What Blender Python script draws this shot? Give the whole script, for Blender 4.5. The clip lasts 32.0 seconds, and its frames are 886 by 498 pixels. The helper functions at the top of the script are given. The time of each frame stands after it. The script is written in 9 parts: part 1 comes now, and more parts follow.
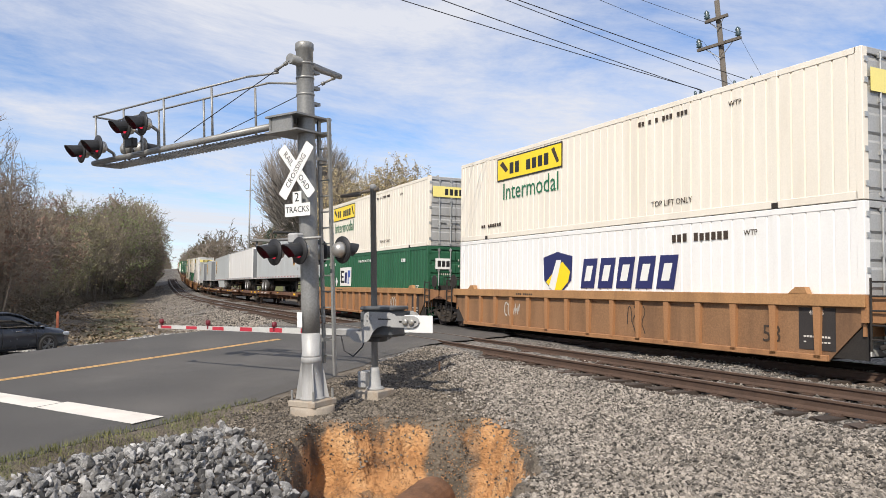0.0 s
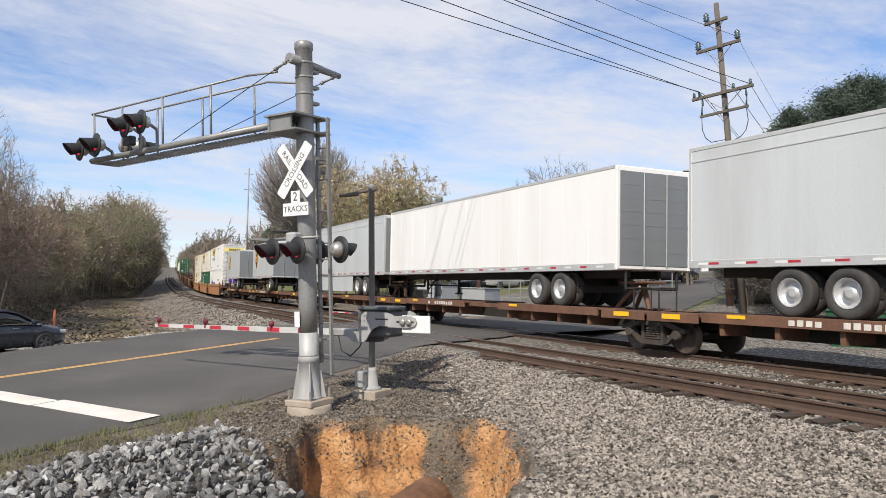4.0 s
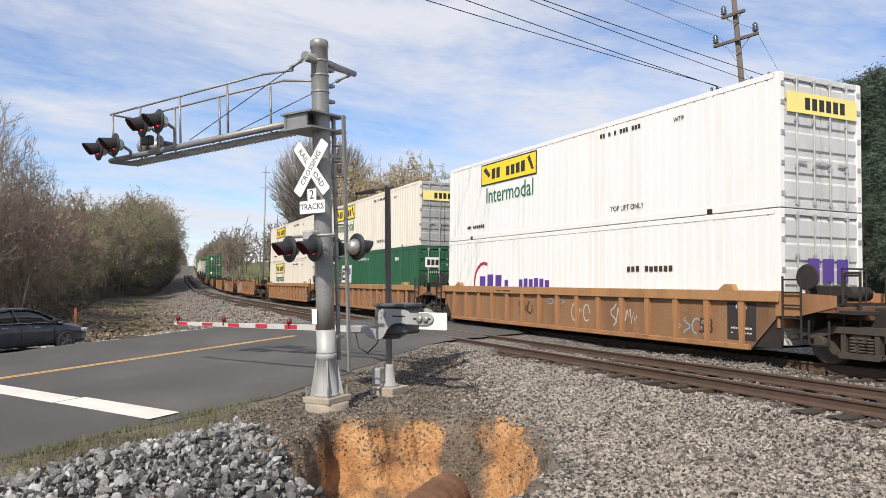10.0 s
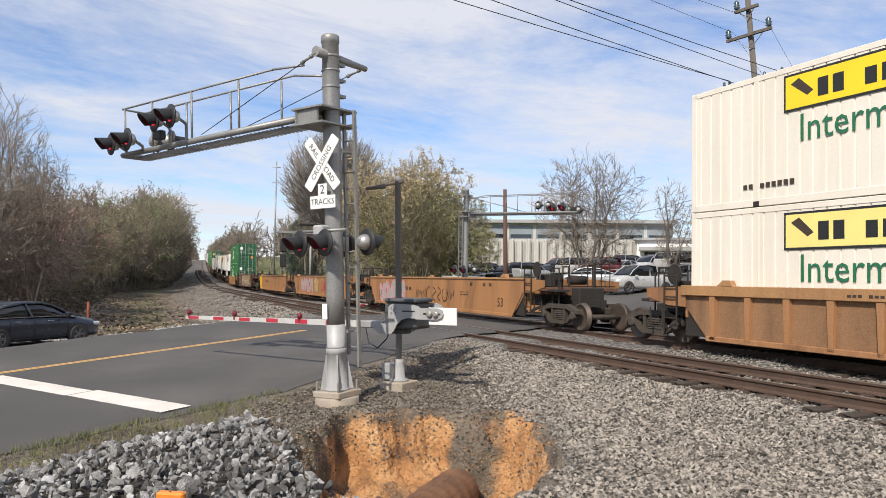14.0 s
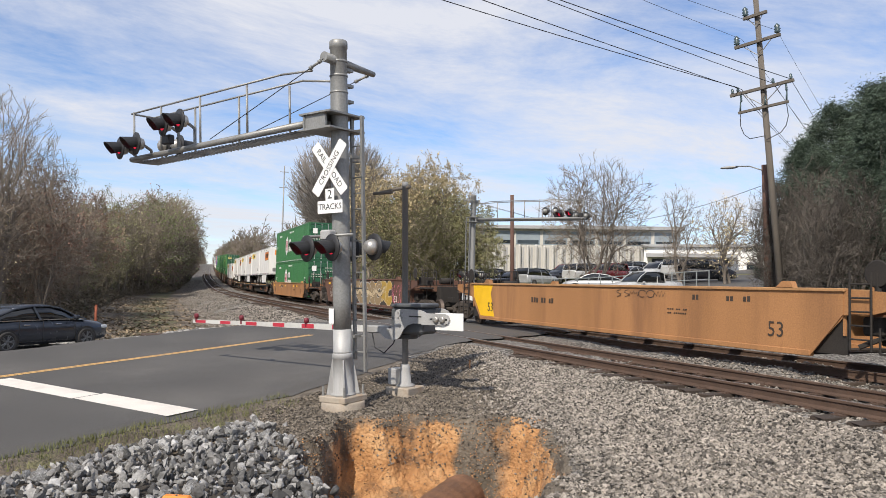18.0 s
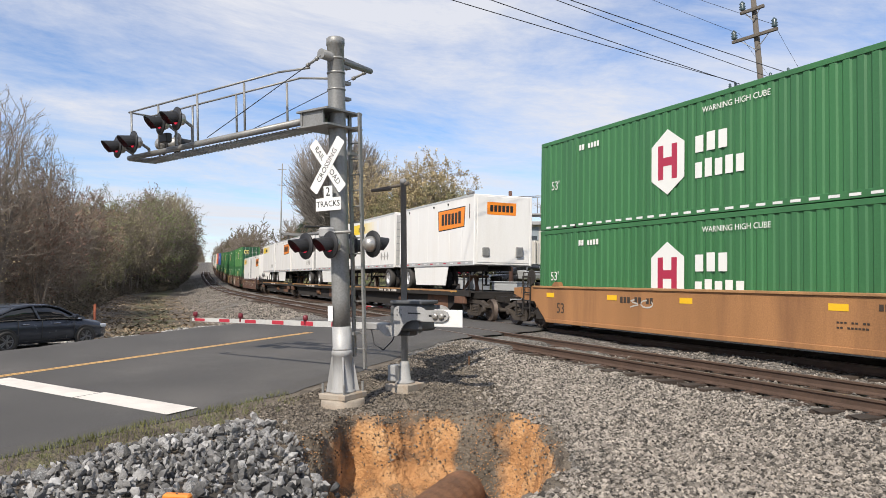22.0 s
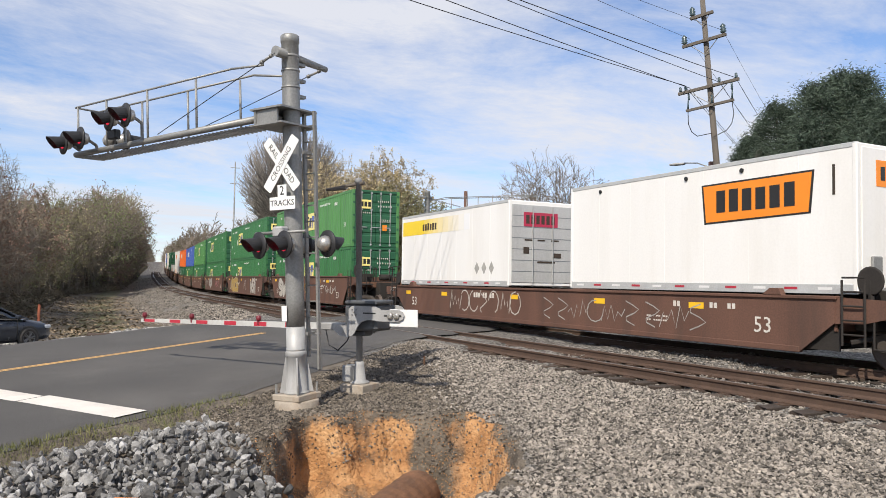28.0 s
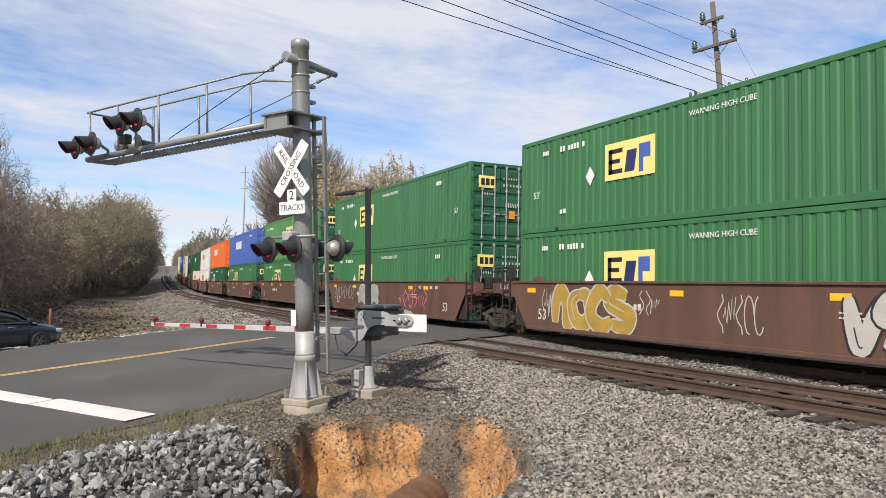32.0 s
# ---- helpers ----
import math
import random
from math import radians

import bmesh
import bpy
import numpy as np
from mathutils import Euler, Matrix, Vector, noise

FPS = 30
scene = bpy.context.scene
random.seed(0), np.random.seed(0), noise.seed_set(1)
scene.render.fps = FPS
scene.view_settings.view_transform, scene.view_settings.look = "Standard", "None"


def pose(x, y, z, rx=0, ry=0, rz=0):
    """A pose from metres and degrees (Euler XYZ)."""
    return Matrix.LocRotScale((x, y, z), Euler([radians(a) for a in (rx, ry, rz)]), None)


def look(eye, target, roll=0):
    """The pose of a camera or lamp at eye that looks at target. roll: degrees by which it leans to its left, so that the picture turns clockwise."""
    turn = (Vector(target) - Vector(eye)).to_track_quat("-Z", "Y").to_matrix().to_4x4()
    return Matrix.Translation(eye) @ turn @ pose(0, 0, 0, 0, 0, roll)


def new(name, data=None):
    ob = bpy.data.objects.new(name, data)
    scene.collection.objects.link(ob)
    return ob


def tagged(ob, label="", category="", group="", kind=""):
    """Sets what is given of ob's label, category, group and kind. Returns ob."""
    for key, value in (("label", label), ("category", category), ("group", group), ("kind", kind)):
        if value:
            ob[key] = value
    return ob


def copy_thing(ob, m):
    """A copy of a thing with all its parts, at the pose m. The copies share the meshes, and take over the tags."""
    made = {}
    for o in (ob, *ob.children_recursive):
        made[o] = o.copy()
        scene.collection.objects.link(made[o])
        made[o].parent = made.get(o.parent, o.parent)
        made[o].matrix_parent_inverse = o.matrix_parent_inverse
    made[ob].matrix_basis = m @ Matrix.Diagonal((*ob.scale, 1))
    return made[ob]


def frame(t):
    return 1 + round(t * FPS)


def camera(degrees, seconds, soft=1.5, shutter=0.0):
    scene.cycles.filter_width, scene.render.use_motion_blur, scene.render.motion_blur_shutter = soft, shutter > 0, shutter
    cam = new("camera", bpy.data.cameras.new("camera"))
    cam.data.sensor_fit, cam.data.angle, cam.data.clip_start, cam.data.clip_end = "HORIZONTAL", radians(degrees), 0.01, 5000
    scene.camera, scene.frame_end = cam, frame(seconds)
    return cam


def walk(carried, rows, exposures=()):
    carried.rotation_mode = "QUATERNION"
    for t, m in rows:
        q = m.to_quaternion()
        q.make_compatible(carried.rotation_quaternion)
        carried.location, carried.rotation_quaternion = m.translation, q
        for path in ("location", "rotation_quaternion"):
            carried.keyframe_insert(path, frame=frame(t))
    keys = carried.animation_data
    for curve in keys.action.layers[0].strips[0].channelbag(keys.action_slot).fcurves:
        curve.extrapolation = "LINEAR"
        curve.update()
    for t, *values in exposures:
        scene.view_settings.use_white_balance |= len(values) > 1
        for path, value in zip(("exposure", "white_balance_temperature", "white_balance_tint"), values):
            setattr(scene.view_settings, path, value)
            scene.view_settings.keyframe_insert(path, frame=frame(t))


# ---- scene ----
# World: x along the tracks (trains run to +x), y away from the viewer across the tracks, z = 0 at the rail tops.
cam = camera(61.04, 32.0, 0.7)
EYE = (0.0, 0.0, 1.5)
# seconds, heading (from -x towards +y), tilt up, roll, in degrees
AIM = [
    (0, 26.11, 2.95, 0.69), (0.5, 26.06, 2.89, 0.71), (1, 26.03, 2.88, 0.70), (1.5, 26.04, 2.89, 0.76), (2, 26.07, 2.95, 0.88), (2.5, 26.15, 3.00, 0.96),
    (3, 26.20, 3.04, 1.05), (3.5, 26.26, 3.02, 1.09), (5.5, 26.18, 2.84, 1.00), (6, 26.13, 2.84, 0.99), (6.5, 26.07, 2.82, 0.96), (7, 25.97, 2.81, 0.87),
    (7.5, 25.84, 2.82, 0.89), (8, 25.67, 2.81, 0.81), (8.5, 25.47, 2.79, 0.77), (9, 25.28, 2.73, 0.81), (9.5, 25.13, 2.69, 0.74), (10, 25.02, 2.72, 0.79),
    (10.5, 24.90, 2.76, 0.78), (11, 24.78, 2.75, 0.75), (11.5, 24.63, 2.64, 0.81), (12, 24.49, 2.44, 0.82), (12.5, 24.38, 2.26, 0.82), (13, 24.33, 2.22, 0.92),
    (13.5, 24.28, 2.26, 0.96), (14, 24.25, 2.35, 1.02), (14.5, 24.20, 2.45, 1.08), (16.5, 23.93, 2.58, 1.31), (17, 23.83, 2.66, 1.39), (17.5, 23.77, 2.72, 1.39),
    (18, 23.72, 2.75, 1.34), (18.5, 23.75, 2.75, 1.32), (19, 23.77, 2.71, 1.34), (19.5, 23.76, 2.58, 1.16), (20, 23.74, 2.48, 1.11), (20.5, 23.71, 2.39, 1.07),
    (21, 23.74, 2.37, 0.99), (21.5, 23.78, 2.39, 0.92), (22, 23.83, 2.49, 0.94), (22.5, 23.90, 2.57, 0.98), (23, 23.94, 2.67, 0.99), (23.5, 24.01, 2.77, 0.99),
    (24, 24.09, 2.83, 1.00), (24.5, 24.21, 2.84, 1.07), (25, 24.39, 2.76, 1.07), (25.5, 24.76, 2.68, 1.15), (27.5, 27.08, 2.49, 0.94), (28, 27.23, 2.53, 0.91),
    (28.5, 27.27, 2.64, 1.03), (29, 27.22, 2.77, 1.25), (29.5, 27.18, 2.80, 1.29), (30, 27.12, 2.80, 1.35), (30.5, 26.98, 2.72, 1.34), (31, 26.81, 2.69, 1.24),
    (31.5, 26.66, 2.74, 1.13), (32, 26.53, 2.89, 1.07),
]

def aim(heading, tilt, roll):
    h, p = radians(heading), radians(tilt)
    d = Vector((-math.cos(h) * math.cos(p), math.sin(h) * math.cos(p), math.sin(p)))
    return look(EYE, Vector(EYE) + d, roll)


PATH = [(t, aim(a, p, r)) for t, a, p, r in AIM]
walk(cam, PATH)

# ---- light ----
SUN_TO = Vector((0.490, -0.560, 0.668))          # towards the sun
sun = new("sun", bpy.data.lights.new("sun", "SUN"))
sun.data.energy, sun.data.angle, sun.data.color = 4.85, radians(0.55), (1.0, 0.915, 0.80)
sun.matrix_world = look(SUN_TO * 50, (0, 0, 0))
world = bpy.data.worlds.new("sky")
scene.world = world
world.use_nodes = True


def build_sky():
    nt = world.node_tree
    nt.nodes.clear()
    N = nt.nodes.new
    L = nt.links.new
    out, bg = N("ShaderNodeOutputWorld"), N("ShaderNodeBackground")
    sky = N("ShaderNodeTexSky")
    sky.sky_type, sky.sun_disc = "NISHITA", False
    sky.sun_elevation = math.asin(SUN_TO.z)
    sky.sun_rotation = math.atan2(SUN_TO.x, SUN_TO.y)
    sky.air_density, sky.dust_density, sky.ozone_density = 1.0, 0.15, 3.5
    tc, mp = N("ShaderNodeTexCoord"), N("ShaderNodeMapping")
    sep = N("ShaderNodeSeparateXYZ")
    L(tc.outputs["Generated"], sep.inputs[0])
    # clouds lie on a flat layer overhead: direction divided by its height
    add = N("ShaderNodeMath"); add.operation = "ADD"; add.inputs[1].default_value = 0.16
    mx = N("ShaderNodeMath"); mx.operation = "MAXIMUM"; mx.inputs[1].default_value = 0.0
    L(sep.outputs["Z"], mx.inputs[0]); L(mx.outputs[0], add.inputs[0])
    div = N("ShaderNodeVectorMath"); div.operation = "DIVIDE"
    cmb = N("ShaderNodeCombineXYZ")
    for i in range(3):
        L(add.outputs[0], cmb.inputs[i])
    L(tc.outputs["Generated"], div.inputs[0]); L(cmb.outputs[0], div.inputs[1])
    L(div.outputs[0], mp.inputs["Vector"])
    mp.inputs["Rotation"].default_value = (0, 0, radians(24))
    mp.inputs["Scale"].default_value = (1.15, 0.62, 0.0)
    mp.inputs["Location"].default_value = (3.7, 1.9, 0.0)
    n1, n2 = N("ShaderNodeTexNoise"), N("ShaderNodeTexNoise")
    n1.inputs["Scale"].default_value, n1.inputs["Detail"].default_value, n1.inputs["Roughness"].default_value = 1.3, 11, 0.68
    n1.inputs["Distortion"].default_value = 0.35
    n2.inputs["Scale"].default_value, n2.inputs["Detail"].default_value = 0.55, 3
    L(mp.outputs[0], n1.inputs["Vector"]); L(mp.outputs[0], n2.inputs["Vector"])
    mixn = N("ShaderNodeMath"); mixn.operation = "MULTIPLY_ADD"; mixn.inputs[1].default_value = 0.45
    L(n2.outputs["Fac"], mixn.inputs[0]); L(n1.outputs["Fac"], mixn.inputs[2])
    ramp = N("ShaderNodeValToRGB")
    ramp.color_ramp.elements[0].position, ramp.color_ramp.elements[1].position = 0.56, 0.84
    ramp.color_ramp.elements[0].color = (0.05, 0.05, 0.05, 1)
    ramp.color_ramp.elements[1].color = (0.95, 0.95, 0.95, 1)
    L(mixn.outputs[0], ramp.inputs[0])
    mix = N("ShaderNodeMix"); mix.data_type = "RGBA"
    gain = N("ShaderNodeVectorMath"); gain.operation = "MULTIPLY"; gain.inputs[1].default_value = (1.28, 1.34, 1.52)
    L(sky.outputs[0], gain.inputs[0])
    L(ramp.outputs[0], mix.inputs["Factor"]); L(gain.outputs[0], mix.inputs["A"])
    mix.inputs["B"].default_value = (7.9, 8.05, 8.7, 1)
    L(mix.outputs["Result"], bg.inputs["Color"])
    bg.inputs["Strength"].default_value = 0.101
    L(bg.outputs[0], out.inputs[0])


build_sky()
scene.view_settings.exposure = 0.0

# ---- materials ----


def material(name, base, rough=0.6, metal=0.0, spread=0.25, scale=3.0, fine=40.0, bump=0.1, tint=None, rand=0.0, streak=False,
             emit=None, island=False, spec=0.5, dirt=None, dirt_amount=0.5):
    """Base colour with variation at two scales, optional second tint in patches, fine relief, and wear streaks that run down."""
    m = bpy.data.materials.new(name)
    m.use_nodes = True
    nt = m.node_tree
    N, L = nt.nodes.new, nt.links.new
    bsdf = nt.nodes["Principled BSDF"]
    bsdf.inputs["Roughness"].default_value, bsdf.inputs["Metallic"].default_value = rough, metal
    bsdf.inputs["Specular IOR Level"].default_value = spec
    tc = N("ShaderNodeTexCoord")
    n1, n2 = N("ShaderNodeTexNoise"), N("ShaderNodeTexNoise")
    n1.inputs["Scale"].default_value, n1.inputs["Detail"].default_value = scale, 5
    n2.inputs["Scale"].default_value, n2.inputs["Detail"].default_value = fine, 4
    vec = tc.outputs["Object"]
    if streak:
        mp = N("ShaderNodeMapping")
        mp.inputs["Scale"].default_value = (1, 1, 0.12)
        L(vec, mp.inputs["Vector"])
        L(mp.outputs[0], n1.inputs["Vector"])
    else:
        L(vec, n1.inputs["Vector"])
    L(vec, n2.inputs["Vector"])
    mixf = N("ShaderNodeMath"); mixf.operation = "MULTIPLY_ADD"; mixf.inputs[1].default_value = 0.5
    half = N("ShaderNodeMath"); half.operation = "MULTIPLY"; half.inputs[1].default_value = 0.5
    L(n1.outputs["Fac"], mixf.inputs[0]); L(n2.outputs["Fac"], half.inputs[0]); L(half.outputs[0], mixf.inputs[2])
    ramp = N("ShaderNodeValToRGB")
    lo = [max(0, c * (1 - spread)) for c in base]
    hi = [min(1, c * (1 + spread)) for c in base]
    ramp.color_ramp.elements[0].position, ramp.color_ramp.elements[1].position = 0.33, 0.67
    ramp.color_ramp.elements[0].color, ramp.color_ramp.elements[1].color = (*lo, 1), (*hi, 1)
    L(mixf.outputs[0], ramp.inputs[0])
    col = ramp.outputs[0]
    if tint or dirt:
        n3, r3 = N("ShaderNodeTexNoise"), N("ShaderNodeValToRGB")
        n3.inputs["Scale"].default_value, n3.inputs["Detail"].default_value = scale * 0.6 + 0.2, 8
        n3.inputs["Roughness"].default_value = 0.65
        if streak:
            L(mp.outputs[0], n3.inputs["Vector"])
        else:
            L(vec, n3.inputs["Vector"])
        r3.color_ramp.elements[0].position, r3.color_ramp.elements[1].position = 0.5, 0.72
        L(n3.outputs["Fac"], r3.inputs[0])
        sc = N("ShaderNodeMath"); sc.operation = "MULTIPLY"; sc.inputs[1].default_value = dirt_amount
        L(r3.outputs[0], sc.inputs[0])
        mx = N("ShaderNodeMix"); mx.data_type = "RGBA"
        L(sc.outputs[0], mx.inputs["Factor"]); L(col, mx.inputs["A"])
        mx.inputs["B"].default_value = (*(tint or dirt), 1)
        col = mx.outputs["Result"]
    if rand or island:
        hsv = N("ShaderNodeHueSaturation")
        src = N("ShaderNodeNewGeometry").outputs["Random Per Island"] if island else N("ShaderNodeObjectInfo").outputs["Random"]
        mr = N("ShaderNodeMapRange")
        r = rand or 0.3
        mr.inputs["To Min"].default_value, mr.inputs["To Max"].default_value = 1 - r, 1 + r
        L(src, mr.inputs["Value"]); L(mr.outputs[0], hsv.inputs["Value"]); L(col, hsv.inputs["Color"])
        col = hsv.outputs[0]
    L(col, bsdf.inputs["Base Color"])
    rr = N("ShaderNodeMapRange")
    rr.inputs["To Min"].default_value, rr.inputs["To Max"].default_value = max(0.05, rough - 0.12), min(1, rough + 0.12)
    L(n1.outputs["Fac"], rr.inputs["Value"]); L(rr.outputs[0], bsdf.inputs["Roughness"])
    if bump:
        bp = N("ShaderNodeBump")
        bp.inputs["Strength"].default_value, bp.inputs["Distance"].default_value = bump, 0.02
        L(n2.outputs["Fac"], bp.inputs["Height"]); L(bp.outputs[0], bsdf.inputs["Normal"])
    if emit:
        bsdf.inputs["Emission Color"].default_value, bsdf.inputs["Emission Strength"].default_value = (*emit[:3], 1), emit[3]
    return m


def glass(name, colour, rough=0.05):
    m = bpy.data.materials.new(name)
    m.use_nodes = True
    b = m.node_tree.nodes["Principled BSDF"]
    b.inputs["Base Color"].default_value, b.inputs["Roughness"].default_value = (*colour, 1), rough
    b.inputs["Specular IOR Level"].default_value = 0.8
    return m


M = {}
M["galv"] = material("galvanised_steel", (0.27, 0.27, 0.26), 0.5, 0.35, 0.22, 2.5, 30, 0.08, dirt=(0.16, 0.13, 0.10), dirt_amount=0.4, streak=True)
M["alu_paint"] = material("aluminium_paint", (0.36, 0.36, 0.355), 0.7, 0.1, 0.2, 3, 60, 0.08, streak=True, dirt=(0.19, 0.18, 0.165), dirt_amount=0.6)
M["alu_bright"] = material("silver_band", (0.42, 0.42, 0.41), 0.55, 0.2, 0.18, 4, 60, 0.05)
M["black_paint"] = material("black_paint", (0.022, 0.022, 0.023), 0.5, 0.0, 0.3, 4, 50, 0.05)
M["white_sign"] = material("white_sign_sheet", (0.8, 0.8, 0.78), 0.45, 0, 0.04, 3, 80, 0.02)
M["black_ink"] = material("black_letters", (0.02, 0.02, 0.02), 0.5, 0, 0.1, 3, 80, 0)
M["red_lens"] = material("red_signal_lens", (0.5, 0.015, 0.02), 0.2, 0, 0.1, 5, 60, 0.1, emit=(1.0, 0.03, 0.08, 0.6))
M["red_tape"] = material("red_reflective_tape", (0.42, 0.03, 0.05), 0.4, 0, 0.1, 5, 80, 0.02)
M["arm_white"] = material("weathered_white_arm", (0.50, 0.50, 0.48), 0.55, 0, 0.12, 4, 60, 0.03, dirt=(0.34, 0.33, 0.31), dirt_amount=0.5)
M["arm_lamp"] = material("dark_red_lamp_glass", (0.16, 0.015, 0.025), 0.35, 0, 0.2, 6, 60, 0.05)
M["white_tape"] = material("white_reflective_tape", (0.75, 0.75, 0.73), 0.4, 0, 0.06, 5, 80, 0.02)
M["gate_post"] = material("grey_gate_post", (0.25, 0.255, 0.26), 0.65, 0, 0.2, 3, 50, 0.05, streak=True, dirt=(0.15, 0.13, 0.11), dirt_amount=0.4)
M["gate_case"] = material("dark_grey_machine_case", (0.085, 0.09, 0.095), 0.55, 0.1, 0.2, 3, 50, 0.05)
M["bell"] = material("bell_metal", (0.5, 0.48, 0.44), 0.35, 0.7, 0.15, 6, 60, 0.05)
M["concrete"] = material("weathered_concrete", (0.36, 0.31, 0.25), 0.9, 0, 0.22, 4, 60, 0.35, dirt=(0.27, 0.16, 0.08), dirt_amount=0.6)
M["asphalt"] = material("worn_asphalt", (0.082, 0.077, 0.071), 0.85, 0, 0.32, 0.45, 120, 0.3, tint=(0.122, 0.114, 0.104), dirt_amount=0.7)
M["yellow_line"] = material("yellow_road_paint", (0.60, 0.36, 0.13), 0.7, 0, 0.15, 2, 60, 0.1, dirt=(0.2, 0.15, 0.1), dirt_amount=0.5)
M["white_line"] = material("white_road_paint", (0.72, 0.67, 0.60), 0.7, 0, 0.08, 2, 60, 0.1, dirt=(0.45, 0.42, 0.38), dirt_amount=0.5)
M["rail"] = material("rusty_rail", (0.095, 0.06, 0.043), 0.75, 0.2, 0.3, 5, 60, 0.15, dirt=(0.14, 0.085, 0.055), dirt_amount=0.5)
M["rail_top"] = material("worn_rail_head", (0.30, 0.27, 0.25), 0.35, 0.8, 0.2, 3, 60, 0.05)
M["tie"] = material("weathered_tie_timber", (0.062, 0.045, 0.034), 0.95, 0, 0.35, 4, 50, 0.5, rand=0.35, tint=(0.15, 0.12, 0.1), dirt_amount=0.4)
M["ballast"] = material("ballast_stone", (0.205, 0.182, 0.155), 0.9, 0, 0.3, 2, 30, 0.3, island=True, rand=0.9)
M["rim"] = material("bright_alloy", (0.55, 0.55, 0.55), 0.35, 0.4, 0.05, 3, 40, 0)
M["car_rim"] = material("dark_alloy", (0.2, 0.2, 0.2), 0.35, 0.6, 0.05, 3, 40, 0)
M["litter"] = material("dry_leaf_litter", (0.22, 0.165, 0.105), 0.95, 0, 0.35, 1.5, 20, 0, island=True, rand=0.7, tint=(0.25, 0.2, 0.12), dirt_amount=0.6)
M["rock"] = material("grey_riprap_rock", (0.2, 0.196, 0.188), 0.8, 0, 0.45, 6, 30, 0.7, rand=0.55, tint=(0.55, 0.55, 0.54), dirt_amount=0.8)
# dirt below the riprap, darkened to include the shade between rocks
M["rubble_dirt_shade"] = material("shaded_dirt_under_rocks", (0.05, 0.042, 0.034), 0.95, 0, 0.35, 4, 30, 0.5)
M["rock_rest"] = material("grey_riprap_chips", (0.18, 0.175, 0.168), 0.85, 0, 0.4, 6, 30, 0.6, island=True, rand=0.8, tint=(0.5, 0.5, 0.49), dirt_amount=0.7)
M["bark"] = material("grey_bark", (0.17, 0.145, 0.12), 0.95, 0, 0.3, 4, 40, 0.4)
M["twig"] = material("brown_twigs", (0.205, 0.17, 0.135), 0.95, 0, 0.3, 2, 30, 0.0, island=True, rand=0.35)
M["twig_dark"] = material("dark_grey_brown_twigs", (0.105, 0.09, 0.076), 0.95, 0, 0.3, 2, 30, 0.0, island=True, rand=0.3)
M["twig_grey"] = material("grey_branches", (0.27, 0.245, 0.22), 0.95, 0, 0.3, 2, 30, 0.0, island=True, rand=0.3)
M["bud_yellow"] = material("yellow_green_buds", (0.52, 0.43, 0.24), 0.9, 0, 0.3, 1.5, 30, 0, island=True, rand=0.4)
M["bud_pale"] = material("pale_straw_buds", (0.40, 0.325, 0.18), 0.9, 0, 0.3, 1.5, 30, 0, island=True, rand=0.4)
M["bud_red"] = material("dull_red_buds", (0.24, 0.145, 0.11), 0.9, 0, 0.3, 1.5, 30, 0, island=True, rand=0.4)
M["bud_green"] = material("fresh_green_leaves", (0.20, 0.24, 0.09), 0.9, 0, 0.3, 1.5, 30, 0, island=True, rand=0.4)
M["bud_olive"] = material("olive_buds", (0.22, 0.21, 0.10), 0.9, 0, 0.3, 1.5, 30, 0, island=True, rand=0.4)
M["evergreen"] = material("evergreen_foliage", (0.066, 0.094, 0.066), 0.85, 0, 0.4, 1.2, 30, 0, island=True, rand=0.45)
M["shrub"] = material("dry_undergrowth", (0.105, 0.087, 0.064), 0.95, 0, 0.35, 0.6, 20, 0, island=True, rand=0.4, tint=(0.09, 0.1, 0.045), dirt_amount=0.6)
M["grass"] = material("spring_grass", (0.13, 0.14, 0.05), 0.9, 0, 0.3, 2, 30, 0, island=True, rand=0.45, tint=(0.28, 0.23, 0.11), dirt_amount=0.6)
M["wood_pole"] = material("weathered_pole_timber", (0.125, 0.108, 0.09), 0.95, 0, 0.25, 6, 50, 0.3, streak=True)
M["brown_pole"] = material("stained_pole_timber", (0.11, 0.06, 0.045), 0.9, 0, 0.25, 6, 50, 0.3, streak=True)
M["insulator"] = material("glazed_insulator", (0.05, 0.08, 0.09), 0.25, 0, 0.2, 5, 40, 0)
M["cable"] = material("black_cable", (0.02, 0.02, 0.022), 0.6, 0, 0.2, 5, 40, 0)
M["rust_red"] = material("faded_red_orange_paint", (0.36, 0.10, 0.045), 0.7, 0, 0.2, 5, 40, 0.1)
M["rust"] = material("rusty_steel", (0.17, 0.085, 0.045), 0.9, 0.1, 0.4, 5, 50, 0.4, dirt=(0.07, 0.045, 0.03), dirt_amount=0.7)
M["orange_paint"] = material("orange_paint", (0.75, 0.24, 0.03), 0.5, 0, 0.08, 3, 40, 0.05)

# cars and loads
M["tan"] = material("tan_car_paint", (0.34, 0.17, 0.075), 0.7, 0, 0.25, 1.3, 30, 0.12, streak=True, dirt=(0.15, 0.072, 0.037), dirt_amount=0.9)
M["tan_grimy"] = material("grimy_tan_panel", (0.25, 0.135, 0.066), 0.75, 0, 0.3, 1.6, 30, 0.15, streak=True, dirt=(0.10, 0.058, 0.035), dirt_amount=0.85)
M["tan_light"] = material("yellow_tan_car_paint", (0.38, 0.205, 0.088), 0.65, 0, 0.22, 1.3, 30, 0.1, streak=True, dirt=(0.19, 0.105, 0.055), dirt_amount=0.85)
M["tan_clean"] = material("orange_tan_car_paint", (0.36, 0.175, 0.07), 0.65, 0, 0.25, 0.8, 30, 0.1, streak=True, dirt=(0.17, 0.08, 0.04), dirt_amount=0.9)
